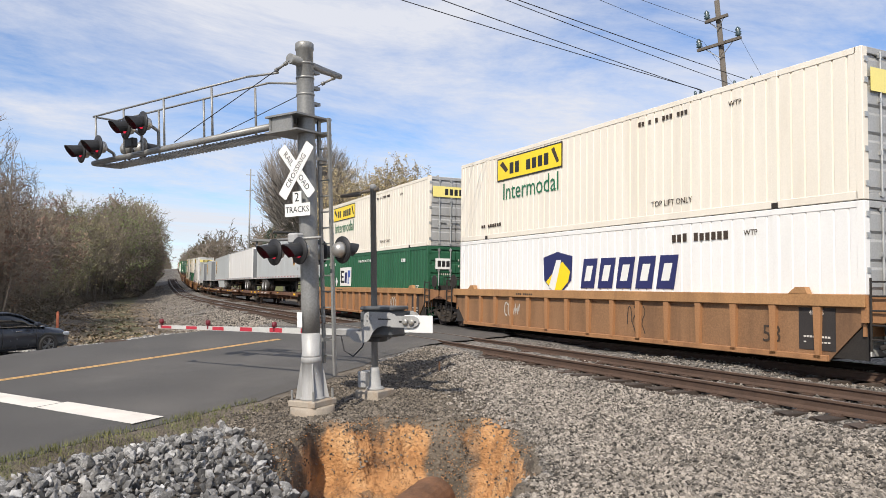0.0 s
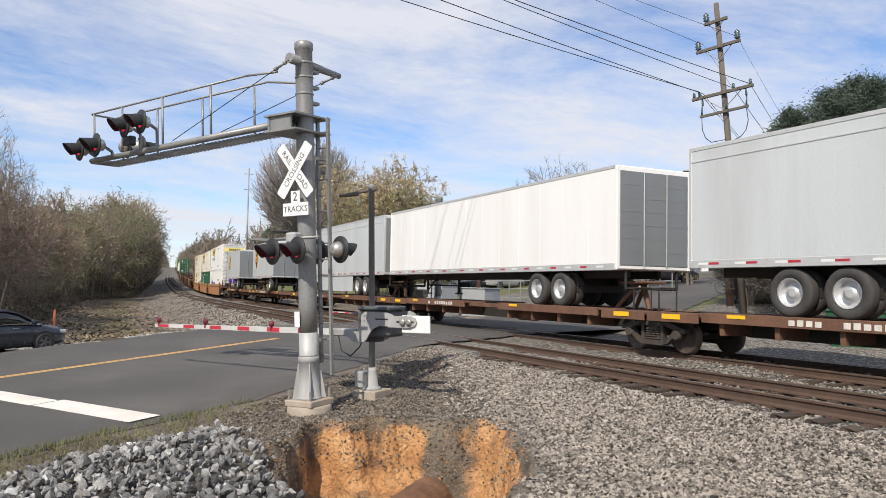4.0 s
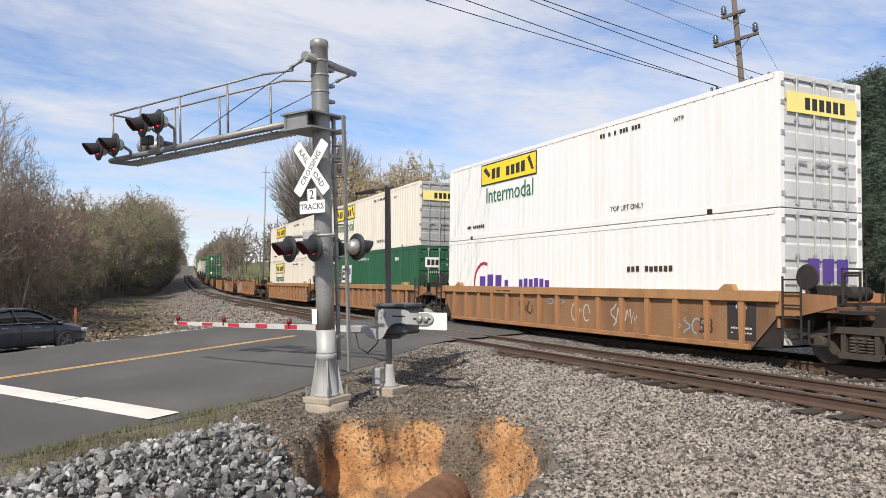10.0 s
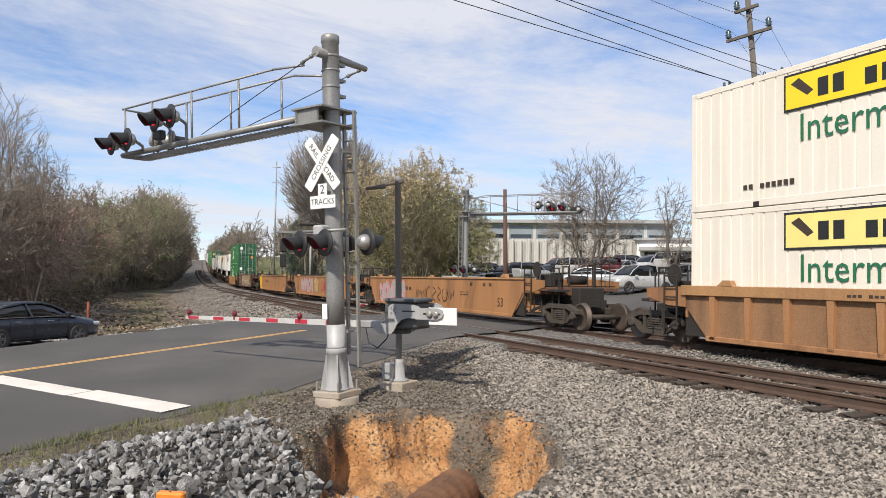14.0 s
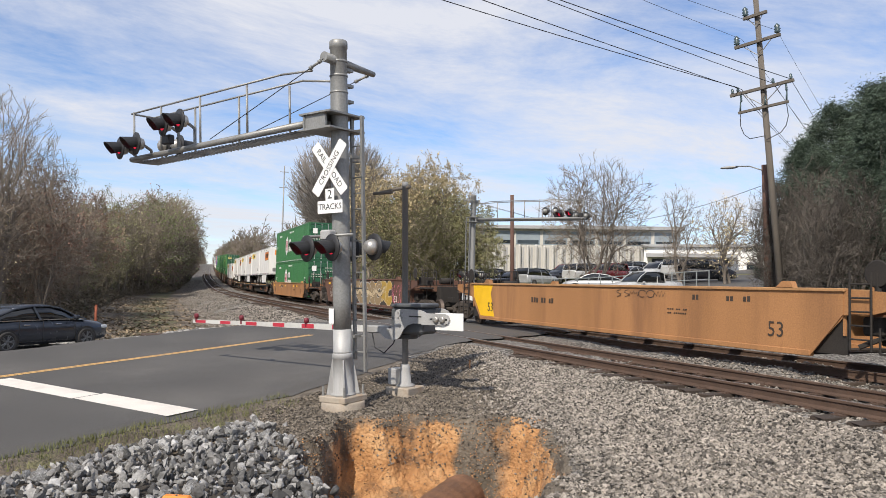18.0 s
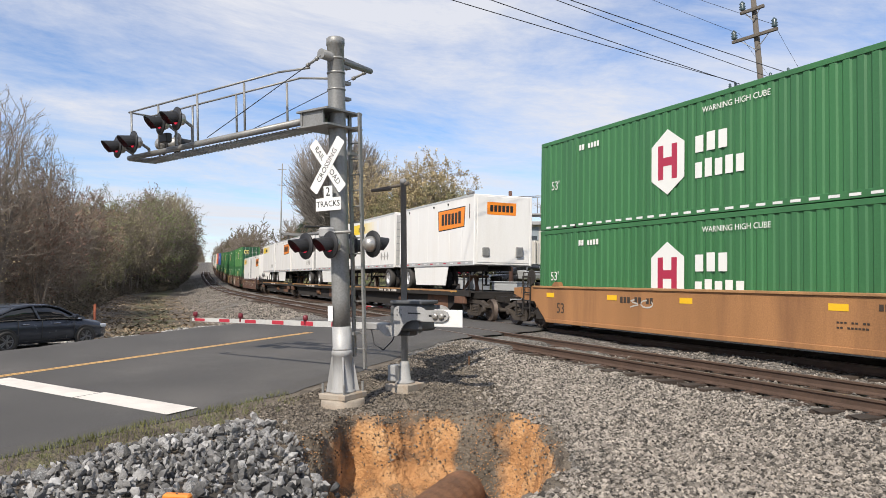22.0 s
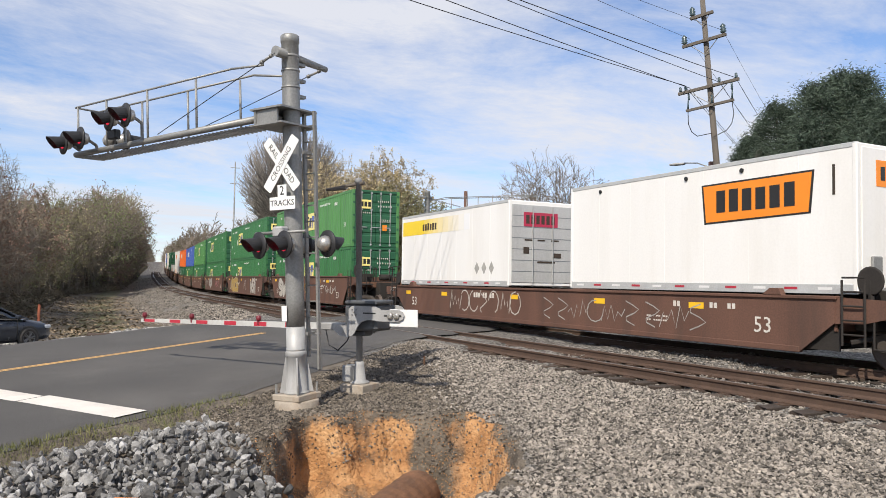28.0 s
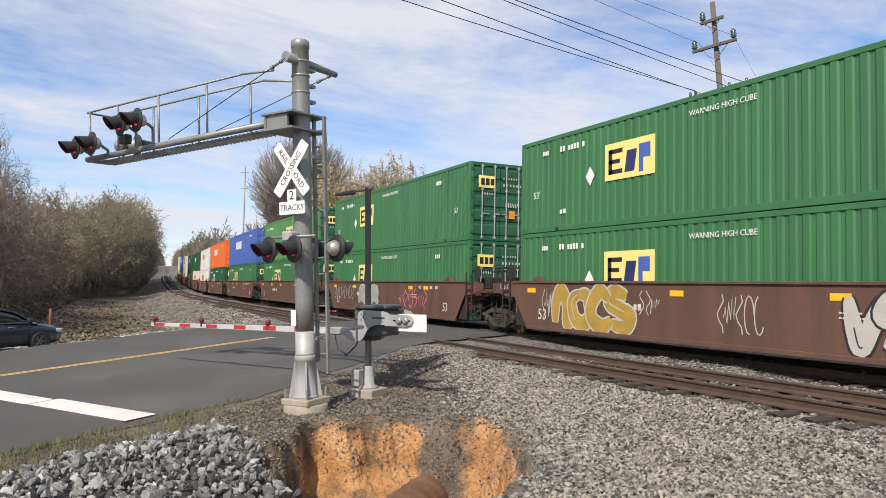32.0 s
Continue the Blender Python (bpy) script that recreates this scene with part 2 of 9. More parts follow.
M["brown"] = material("oxide_brown_car_paint", (0.125, 0.062, 0.042), 0.75, 0, 0.3, 1.2, 30, 0.12, streak=True, dirt=(0.065, 0.042, 0.032), dirt_amount=0.8)
M["rust_car"] = material("rusted_car_paint", (0.15, 0.075, 0.045), 0.8, 0, 0.35, 1.6, 30, 0.2, streak=True, dirt=(0.06, 0.038, 0.027), dirt_amount=0.8)
M["car_dark"] = material("grimy_underframe", (0.024, 0.02, 0.017), 0.85, 0, 0.35, 4, 40, 0.2)
M["bogie"] = material("dusty_cast_steel", (0.062, 0.05, 0.04), 0.85, 0.1, 0.3, 4, 40, 0.25)
M["wheel"] = material("worn_wheel_steel", (0.11, 0.085, 0.07), 0.6, 0.5, 0.3, 4, 40, 0.1)
M["yellow_mark"] = material("yellow_reflector", (0.85, 0.5, 0.02), 0.45, 0, 0.08, 3, 40, 0.02)
M["black_panel"] = material("black_stencil_panel", (0.035, 0.03, 0.028), 0.7, 0, 0.3, 3, 40, 0.05)
M["stencil_white"] = material("white_stencil", (0.62, 0.58, 0.52), 0.7, 0, 0.2, 6, 50, 0)
M["stencil_dark"] = material("dark_stencil", (0.05, 0.035, 0.025), 0.7, 0, 0.2, 6, 50, 0)
M["cream"] = material("cream_container_paint", (0.80, 0.745, 0.64), 0.55, 0, 0.05, 1.0, 30, 0.04, streak=True, dirt=(0.55, 0.45, 0.33), dirt_amount=0.35)
M["white"] = material("white_container_paint", (0.83, 0.82, 0.79), 0.5, 0, 0.04, 1.0, 30, 0.04, streak=True, dirt=(0.6, 0.55, 0.47), dirt_amount=0.3)
M["door_grey"] = material("silver_door_panel", (0.42, 0.42, 0.41), 0.45, 0.25, 0.18, 2, 40, 0.06, streak=True, dirt=(0.2, 0.18, 0.16), dirt_amount=0.6)
M["door_pale"] = material("white_door_panel", (0.6, 0.6, 0.59), 0.5, 0.05, 0.15, 2, 40, 0.06, streak=True, dirt=(0.3, 0.29, 0.27), dirt_amount=0.5)
M["green"] = material("green_container_paint", (0.045, 0.168, 0.06), 0.5, 0, 0.14, 0.9, 30, 0.05, streak=True, dirt=(0.035, 0.11, 0.05), dirt_amount=0.6)
M["green_light"] = material("sun_faded_green_paint", (0.088, 0.245, 0.078), 0.55, 0, 0.14, 0.9, 30, 0.05, streak=True, dirt=(0.05, 0.15, 0.055), dirt_amount=0.6)
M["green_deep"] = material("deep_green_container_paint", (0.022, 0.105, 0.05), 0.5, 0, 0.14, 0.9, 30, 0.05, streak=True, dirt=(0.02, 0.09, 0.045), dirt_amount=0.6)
M["blue"] = material("blue_container_paint", (0.07, 0.13, 0.42), 0.5, 0, 0.12, 1, 30, 0.05, streak=True)
M["orange"] = material("orange_container_paint", (0.75, 0.16, 0.035), 0.5, 0, 0.12, 1, 30, 0.05, streak=True)
M["rod"] = material("galvanised_lock_rod", (0.5, 0.5, 0.48), 0.4, 0.6, 0.15, 6, 40, 0.02)
M["logo_yellow"] = material("yellow_decal", (0.90, 0.66, 0.02), 0.4, 0, 0.05, 2, 40, 0)
M["logo_pale"] = material("pale_yellow_decal", (0.86, 0.74, 0.24), 0.4, 0, 0.05, 2, 40, 0)
M["logo_white"] = material("white_decal", (0.8, 0.8, 0.76), 0.4, 0, 0.04, 2, 40, 0)
M["ink_green"] = material("green_letters", (0.02, 0.15, 0.07), 0.5, 0, 0.1, 2, 40, 0)
M["ink_navy"] = material("navy_decal", (0.025, 0.03, 0.12), 0.45, 0, 0.1, 2, 40, 0)
M["ink_purple"] = material("violet_decal", (0.10, 0.05, 0.28), 0.45, 0, 0.1, 2, 40, 0)
M["ink_red"] = material("red_decal", (0.42, 0.03, 0.07), 0.45, 0, 0.1, 2, 40, 0)
M["logo_orange"] = material("orange_decal", (0.85, 0.26, 0.02), 0.45, 0, 0.05, 2, 40, 0)
M["logo_brown"] = material("brown_shield_decal", (0.07, 0.025, 0.012), 0.4, 0, 0.1, 2, 40, 0)
M["logo_gold"] = material("gold_shield_decal", (0.85, 0.47, 0.02), 0.4, 0, 0.05, 2, 40, 0)
M["trailer_grey"] = material("pale_grey_trailer_skin", (0.56, 0.59, 0.59), 0.45, 0.1, 0.06, 0.8, 20, 0.03, streak=True, dirt=(0.42, 0.42, 0.40), dirt_amount=0.5)
M["trailer_white"] = material("white_trailer_skin", (0.83, 0.82, 0.79), 0.42, 0, 0.04, 0.8, 20, 0.03, streak=True, dirt=(0.64, 0.6, 0.53), dirt_amount=0.35)
M["trailer_end"] = material("grey_trailer_door", (0.2, 0.215, 0.225), 0.5, 0.15, 0.12, 1.5, 30, 0.04, streak=True, dirt=(0.22, 0.21, 0.2), dirt_amount=0.5)
M["trailer_end_pale"] = material("pale_grey_trailer_door", (0.46, 0.46, 0.45), 0.5, 0.1, 0.15, 1.5, 30, 0.04, streak=True, dirt=(0.26, 0.24, 0.22), dirt_amount=0.6)
M["trailer_rail"] = material("aluminium_trailer_rail", (0.52, 0.53, 0.52), 0.5, 0.25, 0.12, 3, 30, 0.03)
M["rubber"] = material("dusty_rubber", (0.05, 0.047, 0.044), 0.85, 0, 0.3, 5, 40, 0.15)
M["graf_pink"] = material("pink_spray_paint", (0.75, 0.22, 0.30), 0.5, 0, 0.15, 3, 40, 0)
M["graf_white"] = material("white_spray_paint", (0.50, 0.47, 0.42), 0.5, 0, 0.1, 3, 40, 0)
M["graf_gold"] = material("gold_spray_paint", (0.42, 0.27, 0.05), 0.5, 0, 0.25, 3, 40, 0)
M["graf_blue"] = material("pale_blue_spray_paint", (0.25, 0.36, 0.42), 0.5, 0, 0.2, 3, 40, 0)
M["graf_grey"] = material("grey_spray_paint", (0.35, 0.34, 0.31), 0.5, 0, 0.25, 3, 40, 0)
M["graf_tan"] = material("tan_spray_paint", (0.28, 0.2, 0.11), 0.5, 0, 0.25, 3, 40, 0)
M["graf_coal"] = material("charcoal_spray_paint", (0.055, 0.045, 0.036), 0.6, 0, 0.35, 2, 40, 0)
M["graf_cream"] = material("cream_spray_paint", (0.55, 0.44, 0.28), 0.5, 0, 0.3, 2, 40, 0)
M["graf_black"] = material("black_spray_paint", (0.03, 0.026, 0.024), 0.5, 0, 0.2, 3, 40, 0)
M["car_paint"] = material("dark_blue_grey_car_paint", (0.052, 0.06, 0.076), 0.25, 0.5, 0.08, 3, 200, 0.0)
M["car_glass"] = glass("tinted_car_glass", (0.012, 0.014, 0.016))
M["chrome"] = material("chrome_trim", (0.6, 0.6, 0.6), 0.18, 0.95, 0.05, 3, 40, 0)
M["headlamp"] = glass("headlamp_cover", (0.55, 0.57, 0.6))
M["tail"] = glass("tail_lamp", (0.35, 0.02, 0.02))
M["wall_white"] = material("pale_wall_panel", (0.5, 0.48, 0.44), 0.8, 0, 0.08, 0.8, 10, 0.05)
M["wall_bright"] = material("white_wall_panel", (0.8, 0.79, 0.76), 0.8, 0, 0.05, 0.8, 10, 0.05)
M["wall_blue"] = material("grey_blue_fascia", (0.22, 0.26, 0.29), 0.6, 0, 0.1, 0.8, 10, 0.05)
M["window_dark"] = glass("dark_window", (0.02, 0.025, 0.03))
M["roof_grey"] = material("grey_roof_edge", (0.33, 0.33, 0.33), 0.8, 0, 0.12, 1, 10, 0.05)
M["cabinet"] = material("grey_signal_cabinet", (0.46, 0.48, 0.49), 0.5, 0.3, 0.1, 2, 30, 0.03)
M["mesh_grey"] = material("grey_fence_wire", (0.25, 0.27, 0.27), 0.6, 0.4, 0.15, 3, 30, 0)
M["log"] = material("weathered_log", (0.07, 0.05, 0.04), 0.95, 0, 0.3, 4, 40, 0.4)
for key_, col_ in (("pc_white", (0.5, 0.5, 0.49)), ("pc_black", (0.02, 0.02, 0.024)), ("pc_silver", (0.36, 0.37, 0.38)), ("pc_red", (0.22, 0.03, 0.03))):
    M[key_] = material(key_.replace("pc_", "") + "_car_paint", col_, 0.25, 0.2, 0.05, 3, 40, 0)

# ---- mesh helpers ----


def box(bm, x0, x1, y0, y1, z0, z1, taper=0.0):
    """A box with its edges chamfered by taper."""
    if taper <= 0:
        v = [bm.verts.new((x, y, z)) for x in (x0, x1) for y in (y0, y1) for z in (z0, z1)]
        for f in ((0, 1, 3, 2), (4, 6, 7, 5), (0, 4, 5, 1), (2, 3, 7, 6), (0, 2, 6, 4), (1, 5, 7, 3)):
            bm.faces.new([v[i] for i in f])
        return
    c = taper
    pts = {}
    for i, x in enumerate((x0, x1)):
        for j, y in enumerate((y0, y1)):
            for k, z in enumerate((z0, z1)):
                sx, sy, sz = (1, -1)[i], (1, -1)[j], (1, -1)[k]
                pts[i, j, k, 0] = bm.verts.new((x, y + sy * c, z + sz * c))
                pts[i, j, k, 1] = bm.verts.new((x + sx * c, y, z + sz * c))
                pts[i, j, k, 2] = bm.verts.new((x + sx * c, y + sy * c, z))
    F = bm.faces.new
    for i in (0, 1):
        o = ((0, 0), (0, 1), (1, 1), (1, 0))
        F([pts[i, a, b, 0] for a, b in o]); F([pts[a, i, b, 1] for a, b in o]); F([pts[a, b, i, 2] for a, b in o])
    for a in (0, 1):
        for b in (0, 1):
            F([pts[a, b, 0, 0], pts[a, b, 1, 0], pts[a, b, 1, 1], pts[a, b, 0, 1]])
            F([pts[a, 0, b, 0], pts[a, 1, b, 0], pts[a, 1, b, 2], pts[a, 0, b, 2]])
            F([pts[0, a, b, 1], pts[1, a, b, 1], pts[1, a, b, 2], pts[0, a, b, 2]])
            for k in (0, 1):
                F([pts[a, b, k, 0], pts[a, b, k, 1], pts[a, b, k, 2]])


def tube(bm, p0, p1, r0, r1=None, seg=10, cap=True):
    r1 = r0 if r1 is None else r1
    p0, p1 = Vector(p0), Vector(p1)
    d = (p1 - p0).normalized()
    a = d.orthogonal().normalized()
    b = d.cross(a)
    rings = []
    for p, r in ((p0, r0), (p1, r1)):
        rings.append([bm.verts.new(p + r * (math.cos(2 * math.pi * i / seg) * a + math.sin(2 * math.pi * i / seg) * b)) for i in range(seg)])
    for i in range(seg):
        j = (i + 1) % seg
        f = bm.faces.new((rings[0][i], rings[0][j], rings[1][j], rings[1][i]))
        f.smooth = seg > 6
    if cap:
        bm.faces.new(rings[0][::-1]); bm.faces.new(rings[1])


def pipe(bm, pts, r, seg=8):
    for a, b in zip(pts, pts[1:]):
        tube(bm, a, b, r, r, seg)


def lathe(bm, profile, centre, axis="z", seg=20):
    """Turns (radius, height) pairs about an axis through centre."""
    cx, cy, cz = centre
    rings = []
    for r, h in profile:
        ring = []
        for i in range(seg):
            c, s = math.cos(2 * math.pi * i / seg) * r, math.sin(2 * math.pi * i / seg) * r
            p = {"z": (cx + c, cy + s, cz + h), "y": (cx + c, cy + h, cz + s), "x": (cx + h, cy + c, cz + s)}[axis]
            ring.append(bm.verts.new(p))
        rings.append(ring)
    for a, b in zip(rings, rings[1:]):
        for i in range(seg):
            j = (i + 1) % seg
            bm.faces.new((a[i], a[j], b[j], b[i])).smooth = True
    bm.faces.new(rings[0][::-1]); bm.faces.new(rings[-1])


def prism(bm, poly, y0, y1):
    """Extrudes a polygon of (x, z) from y0 to y1."""
    a = [bm.verts.new((x, y0, z)) for x, z in poly]
    b = [bm.verts.new((x, y1, z)) for x, z in poly]
    n = len(poly)
    bm.faces.new(a); bm.faces.new(b[::-1])
    for i in range(n):
        j = (i + 1) % n
        bm.faces.new((a[i], b[i], b[j], a[j]))


def mesh_of(name, bm, mat):
    bmesh.ops.recalc_face_normals(bm, faces=bm.faces)
    me = bpy.data.meshes.new(name)
    bm.to_mesh(me)
    bm.free()
    if mat:
        me.materials.append(mat)
    return me


def part(name, bm, mat, parent=None, label="", at=None):
    ob = new(name, mesh_of(name, bm, mat))
    if parent:
        ob.parent = parent
    if at is not None:
        ob.matrix_basis = at
    if label:
        ob["label"] = label
    return ob


def share(name, me, parent, at, label=""):
    ob = new(name, me)
    ob.parent = parent
    ob.matrix_basis = at
    if label:
        ob["label"] = label
    return ob


def solid(name, mat, parent, boxes, label="", taper=0.0):
    bm = bmesh.new()
    for b in boxes:
        box(bm, *b, taper=taper)
    return part(name, bm, mat, parent, label)


def thing(name, label, category, group="", kind="", at=None):
    ob = new(name)
    ob.empty_display_size = 0.3
    if at is not None:
        ob.matrix_basis = at
    return tagged(ob, label, category, group, kind)


def raw(name, verts, faces, mat, parent=None, smooth=False):
    me = bpy.data.meshes.new(name)
    me.from_pydata(verts, [], faces)
    me.materials.append(mat)
    if smooth:
        me.polygons.foreach_set("use_smooth", [True] * len(me.polygons))
    ob = new(name, me)
    if parent:
        ob.parent = parent
    return ob


TEXTS = {}


def words(text, size, mat, parent, at, name="lettering", depth=0.002, squeeze=1.0):
    """Raised lettering, centred; it reads in its own x and y."""
    key = (text, size, mat.name, squeeze)
    if key not in TEXTS:
        cu = bpy.data.curves.new(name, "FONT")
        cu.body, cu.size, cu.extrude, cu.align_x, cu.align_y = text, size, depth, "CENTER", "CENTER"
        cu.resolution_u = 2
        ob = bpy.data.objects.new(name, cu)
        scene.collection.objects.link(ob)
        bpy.context.view_layer.update()
        me = bpy.data.meshes.new_from_object(ob.evaluated_get(bpy.context.evaluated_depsgraph_get()))
        bpy.data.objects.remove(ob)
        me.transform(Matrix.Diagonal((squeeze, 1, 1, 1)))
        me.materials.clear()
        me.materials.append(mat)
        TEXTS[key] = me
    return share(name, TEXTS[key], parent, at)


def side_at(x, y, z, tilt=0):
    """Pose for lettering on a face that looks to -y."""
    return pose(x, y, z, 90, 0, 0) @ pose(0, 0, 0, 0, 0, tilt)


def end_at(x, y, z):
    """Pose for lettering on a face that looks to +x."""
    return pose(x, y, z, 90, 0, 90)

# ---- plan: tracks, road, ground ----
XV, RAD, BEND = -18.0, 1000.0, radians(5.1)      # where the curve runs parallel to x, its radius, its end
TRACK_Y = (10.25, 14.365)                        # near and far track at XV
GRADE, GRADE_FROM = 0.0255, 115.0
BEND_2, BEND_2_FROM, BEND_2_LONG = radians(1.4), 150.0, 100.0   # the second bend: its turn, start and length
TOP = 20.0                                                       # height where the far grade eases
ROAD_U, ROAD_N = Vector((-0.528, 0.849)), Vector((-0.849, -0.528))


def swing(u):
    """How far the second bend carries the line aside, u metres back."""
    e = np.clip(u - BEND_2_FROM, 0, BEND_2_LONG)
    return BEND_2 * (e * e / (2 * BEND_2_LONG) + np.clip(u - BEND_2_FROM - BEND_2_LONG, 0, None))


def rise(u):
    """Height of the line u metres back from XV."""
    e = max(0.0, u - GRADE_FROM + 30)
    e2 = min(e, 60.0)
    z = GRADE * (e2 * e2 / 120.0 + max(0.0, e - 60.0))
    return z if z < TOP else TOP + (z - TOP) * 0.35


def on_track(track, s):
    """Place (x, y, z) and heading of a track at s metres from XV, s growing to +x."""
    y0 = TRACK_Y[track]
    r = RAD - (y0 - TRACK_Y[0])
    u = -s
    th = max(-0.3, min(BEND, u / r))
    ex = u - th * r
    x, y = XV - r * math.sin(th) - ex * math.cos(th), y0 + r * (1 - math.cos(th)) + ex * math.sin(th)
    side = float(swing(u))
    x, y = x + side * math.sin(th), y + side * math.cos(th)
    return Vector((x, y, rise(u))), th + BEND_2 * min(1.0, max(0.0, (u - BEND_2_FROM) / BEND_2_LONG))


def rail_pose(s, lateral=0.0, up=0.0, track=1):
    """Pose of a thing on the far track; lateral > 0 is away from the viewer."""
    p, th = on_track(track, s)
    g = (rise(-s + 1) - rise(-s - 1)) / 2
    m = Matrix.Translation(p) @ Matrix.Rotation(-th, 4, "Z") @ Matrix.Rotation(math.atan(g), 4, "Y")
    return m @ Matrix.Translation((0, lateral, up))


def road_z(v):
    e = np.clip(17.6 - v, 0, None)
    z = -0.012 - 0.0535 * e
    z = np.where(v > 30, z - 0.02 * (v - 30).clip(0, 25), z)
    return np.where(z < -1.6, -1.6 + (z + 1.6) * 0.25, z)


def offsets(X, Y):
    """Offset towards the viewer from the near track, and distance back along it."""
    cx, cy = XV, TRACK_Y[0] + RAD
    d_arc = np.hypot(X - cx, Y - cy) - RAD
    th = np.arctan2(-(X - cx), -(Y - cy))
    u_arc = th * RAD
    ex, ey = XV - RAD * math.sin(BEND), TRACK_Y[0] + RAD * (1 - math.cos(BEND))
    dx, dy = -math.cos(BEND), math.sin(BEND)
    along = (X - ex) * dx + (Y - ey) * dy
    perp = (X - ex) * (-math.sin(BEND)) + (Y - ey) * (-math.cos(BEND))
    far = (along > 0) & (X < XV)
    u_far = BEND * RAD + along
    return np.where(far, perp + swing(u_far), d_arc), np.where(far, u_far, u_arc)


def smooth(a, b, x):
    t = np.clip((x - a) / (b - a), 0, 1)
    return t * t * (3 - 2 * t)


def lumps(X, Y, size, seed):
    """Cheap smooth noise, about -1 to 1."""
    rng = np.random.RandomState(seed)
    out = np.zeros_like(X)
    for k in range(5):
        a, ph = rng.uniform(0, 6.28), rng.uniform(0, 6.28)
        f = 2 * math.pi / size * rng.uniform(0.6, 1.7)
        out = out + np.sin((X * math.cos(a) + Y * math.sin(a)) * f + ph + 0.8 * np.sin((X * math.sin(a) - Y * math.cos(a)) * f * 0.7))
    return out / 3.2


PIT = (-9.35, 3.95)


def pit_measure(X, Y):
    """1 on the washout's lip, less inside it."""
    a = radians(22.5)
    r = -(X - PIT[0]) * math.cos(a) + (Y - PIT[1]) * math.sin(a)
    l = (X - PIT[0]) * math.sin(a) + (Y - PIT[1]) * math.cos(a)
    l = np.where(l > 0, l / 1.75, l / 1.75)
    r = np.where(r > 0, r / 1.83, r / 2.7)
    return (np.abs(r) ** 2.4 + np.abs(l) ** 2.4) ** (1 / 2.4) + 0.075 * lumps(X, Y, 1.1, 5) + 0.025 * lumps(X, Y, 0.42, 9) + 0.012 * lumps(X, Y, 0.2, 31) + 0.008 * lumps(X, Y, 0.1, 32) - 0.34 * np.exp(-((l + 0.62) / 0.11) ** 2) * smooth(0.1, 0.5, r) * smooth(1.0, 0.8, r)


def ground_z(X, Y):
    X, Y = np.asarray(X, float), np.asarray(Y, float)
    d, u = offsets(X, Y)
    v = X * ROAD_U.x + Y * ROAD_U.y
    n = X * ROAD_N.x + Y * ROAD_N.y
    back = np.clip(u - GRADE_FROM + 30, 0, None)
    up = GRADE * (np.minimum(back, 60) ** 2 / 120 + np.clip(back - 60, 0, None))
    up = np.where(up < TOP, up, TOP + (up - TOP) * 0.35)
    up = np.where(np.abs(d) > 400, TOP * smooth(0, 900, u), up)
    g = road_z(v) - 0.15 * smooth(9.55, 9.0, n) - 0.22 * smooth(20.2, 20.9, n) - 0.12 * smooth(20.9, 22.3, n) * smooth(17, 13, v)
    g = np.clip(g, -1.4, -0.05)
    # strip along the line beyond the road, falling to a ditch and rising to the woods
    left = smooth(21.5, 26, n) * smooth(1.0, 3.0, d)
    ditch = -0.35 - 0.75 * smooth(1.6, 5.5, d) + 0.6 * smooth(8.5, 15, d)
    g = g * (1 - left) + ditch * left
    fars = smooth(-6, -9, d)
    g = g * (1 - fars) + (-0.35 + 0.105 * np.clip(-d - 8, 0, 25) + 0.07 * np.clip(-d - 33, 0, 45)) * fars
    bed = np.where(d > 0, -0.235 - 0.32 * np.clip(d - 1.45, 0, None), -0.235 - 0.4 * np.clip(-d - 6.0, 0, None))
    onroad = (n > 9.2) & (n < 20.8) & (np.abs(v) < 80)
    bed = np.where(onroad, bed - 0.25, bed)
    g = np.where(onroad, g - 0.06, np.maximum(g, bed))
    q = pit_measure(X, Y)
    g = g - 0.9 * smooth(1.0, 0.80, q) - 0.22 * smooth(0.85, 0.2, q)
    g = g + np.where(q < 1.02, 0.03 * lumps(X, Y, 0.16, 33) + 0.018 * lumps(X, Y, 0.08, 34), 0)
    rough = np.where(onroad, 0, 1.0) * np.where(q < 1.0, 1.5, 1)
    near = smooth(60, 20, np.hypot(X, Y))
    g = g + rough * near * (0.035 * lumps(X, Y, 1.3, 1) + 0.02 * lumps(X, Y, 0.45, 2)) + rough * (1 - near) * 0.12 * lumps(X, Y, 9, 3)
    return g + up


def spaced(lo, hi, step, ends, grow=1.25, mid=None):
    vals = list(np.arange(lo, hi + step / 2, step))
    for sgn in (-1, 1):
        p, st = (lo if sgn < 0 else hi), step
        while abs(p) < ends:
            st = min(st * grow, mid) if mid and abs(p) < 140 else st * grow
            p += sgn * st
            vals.append(p)
    return np.array(sorted(vals))


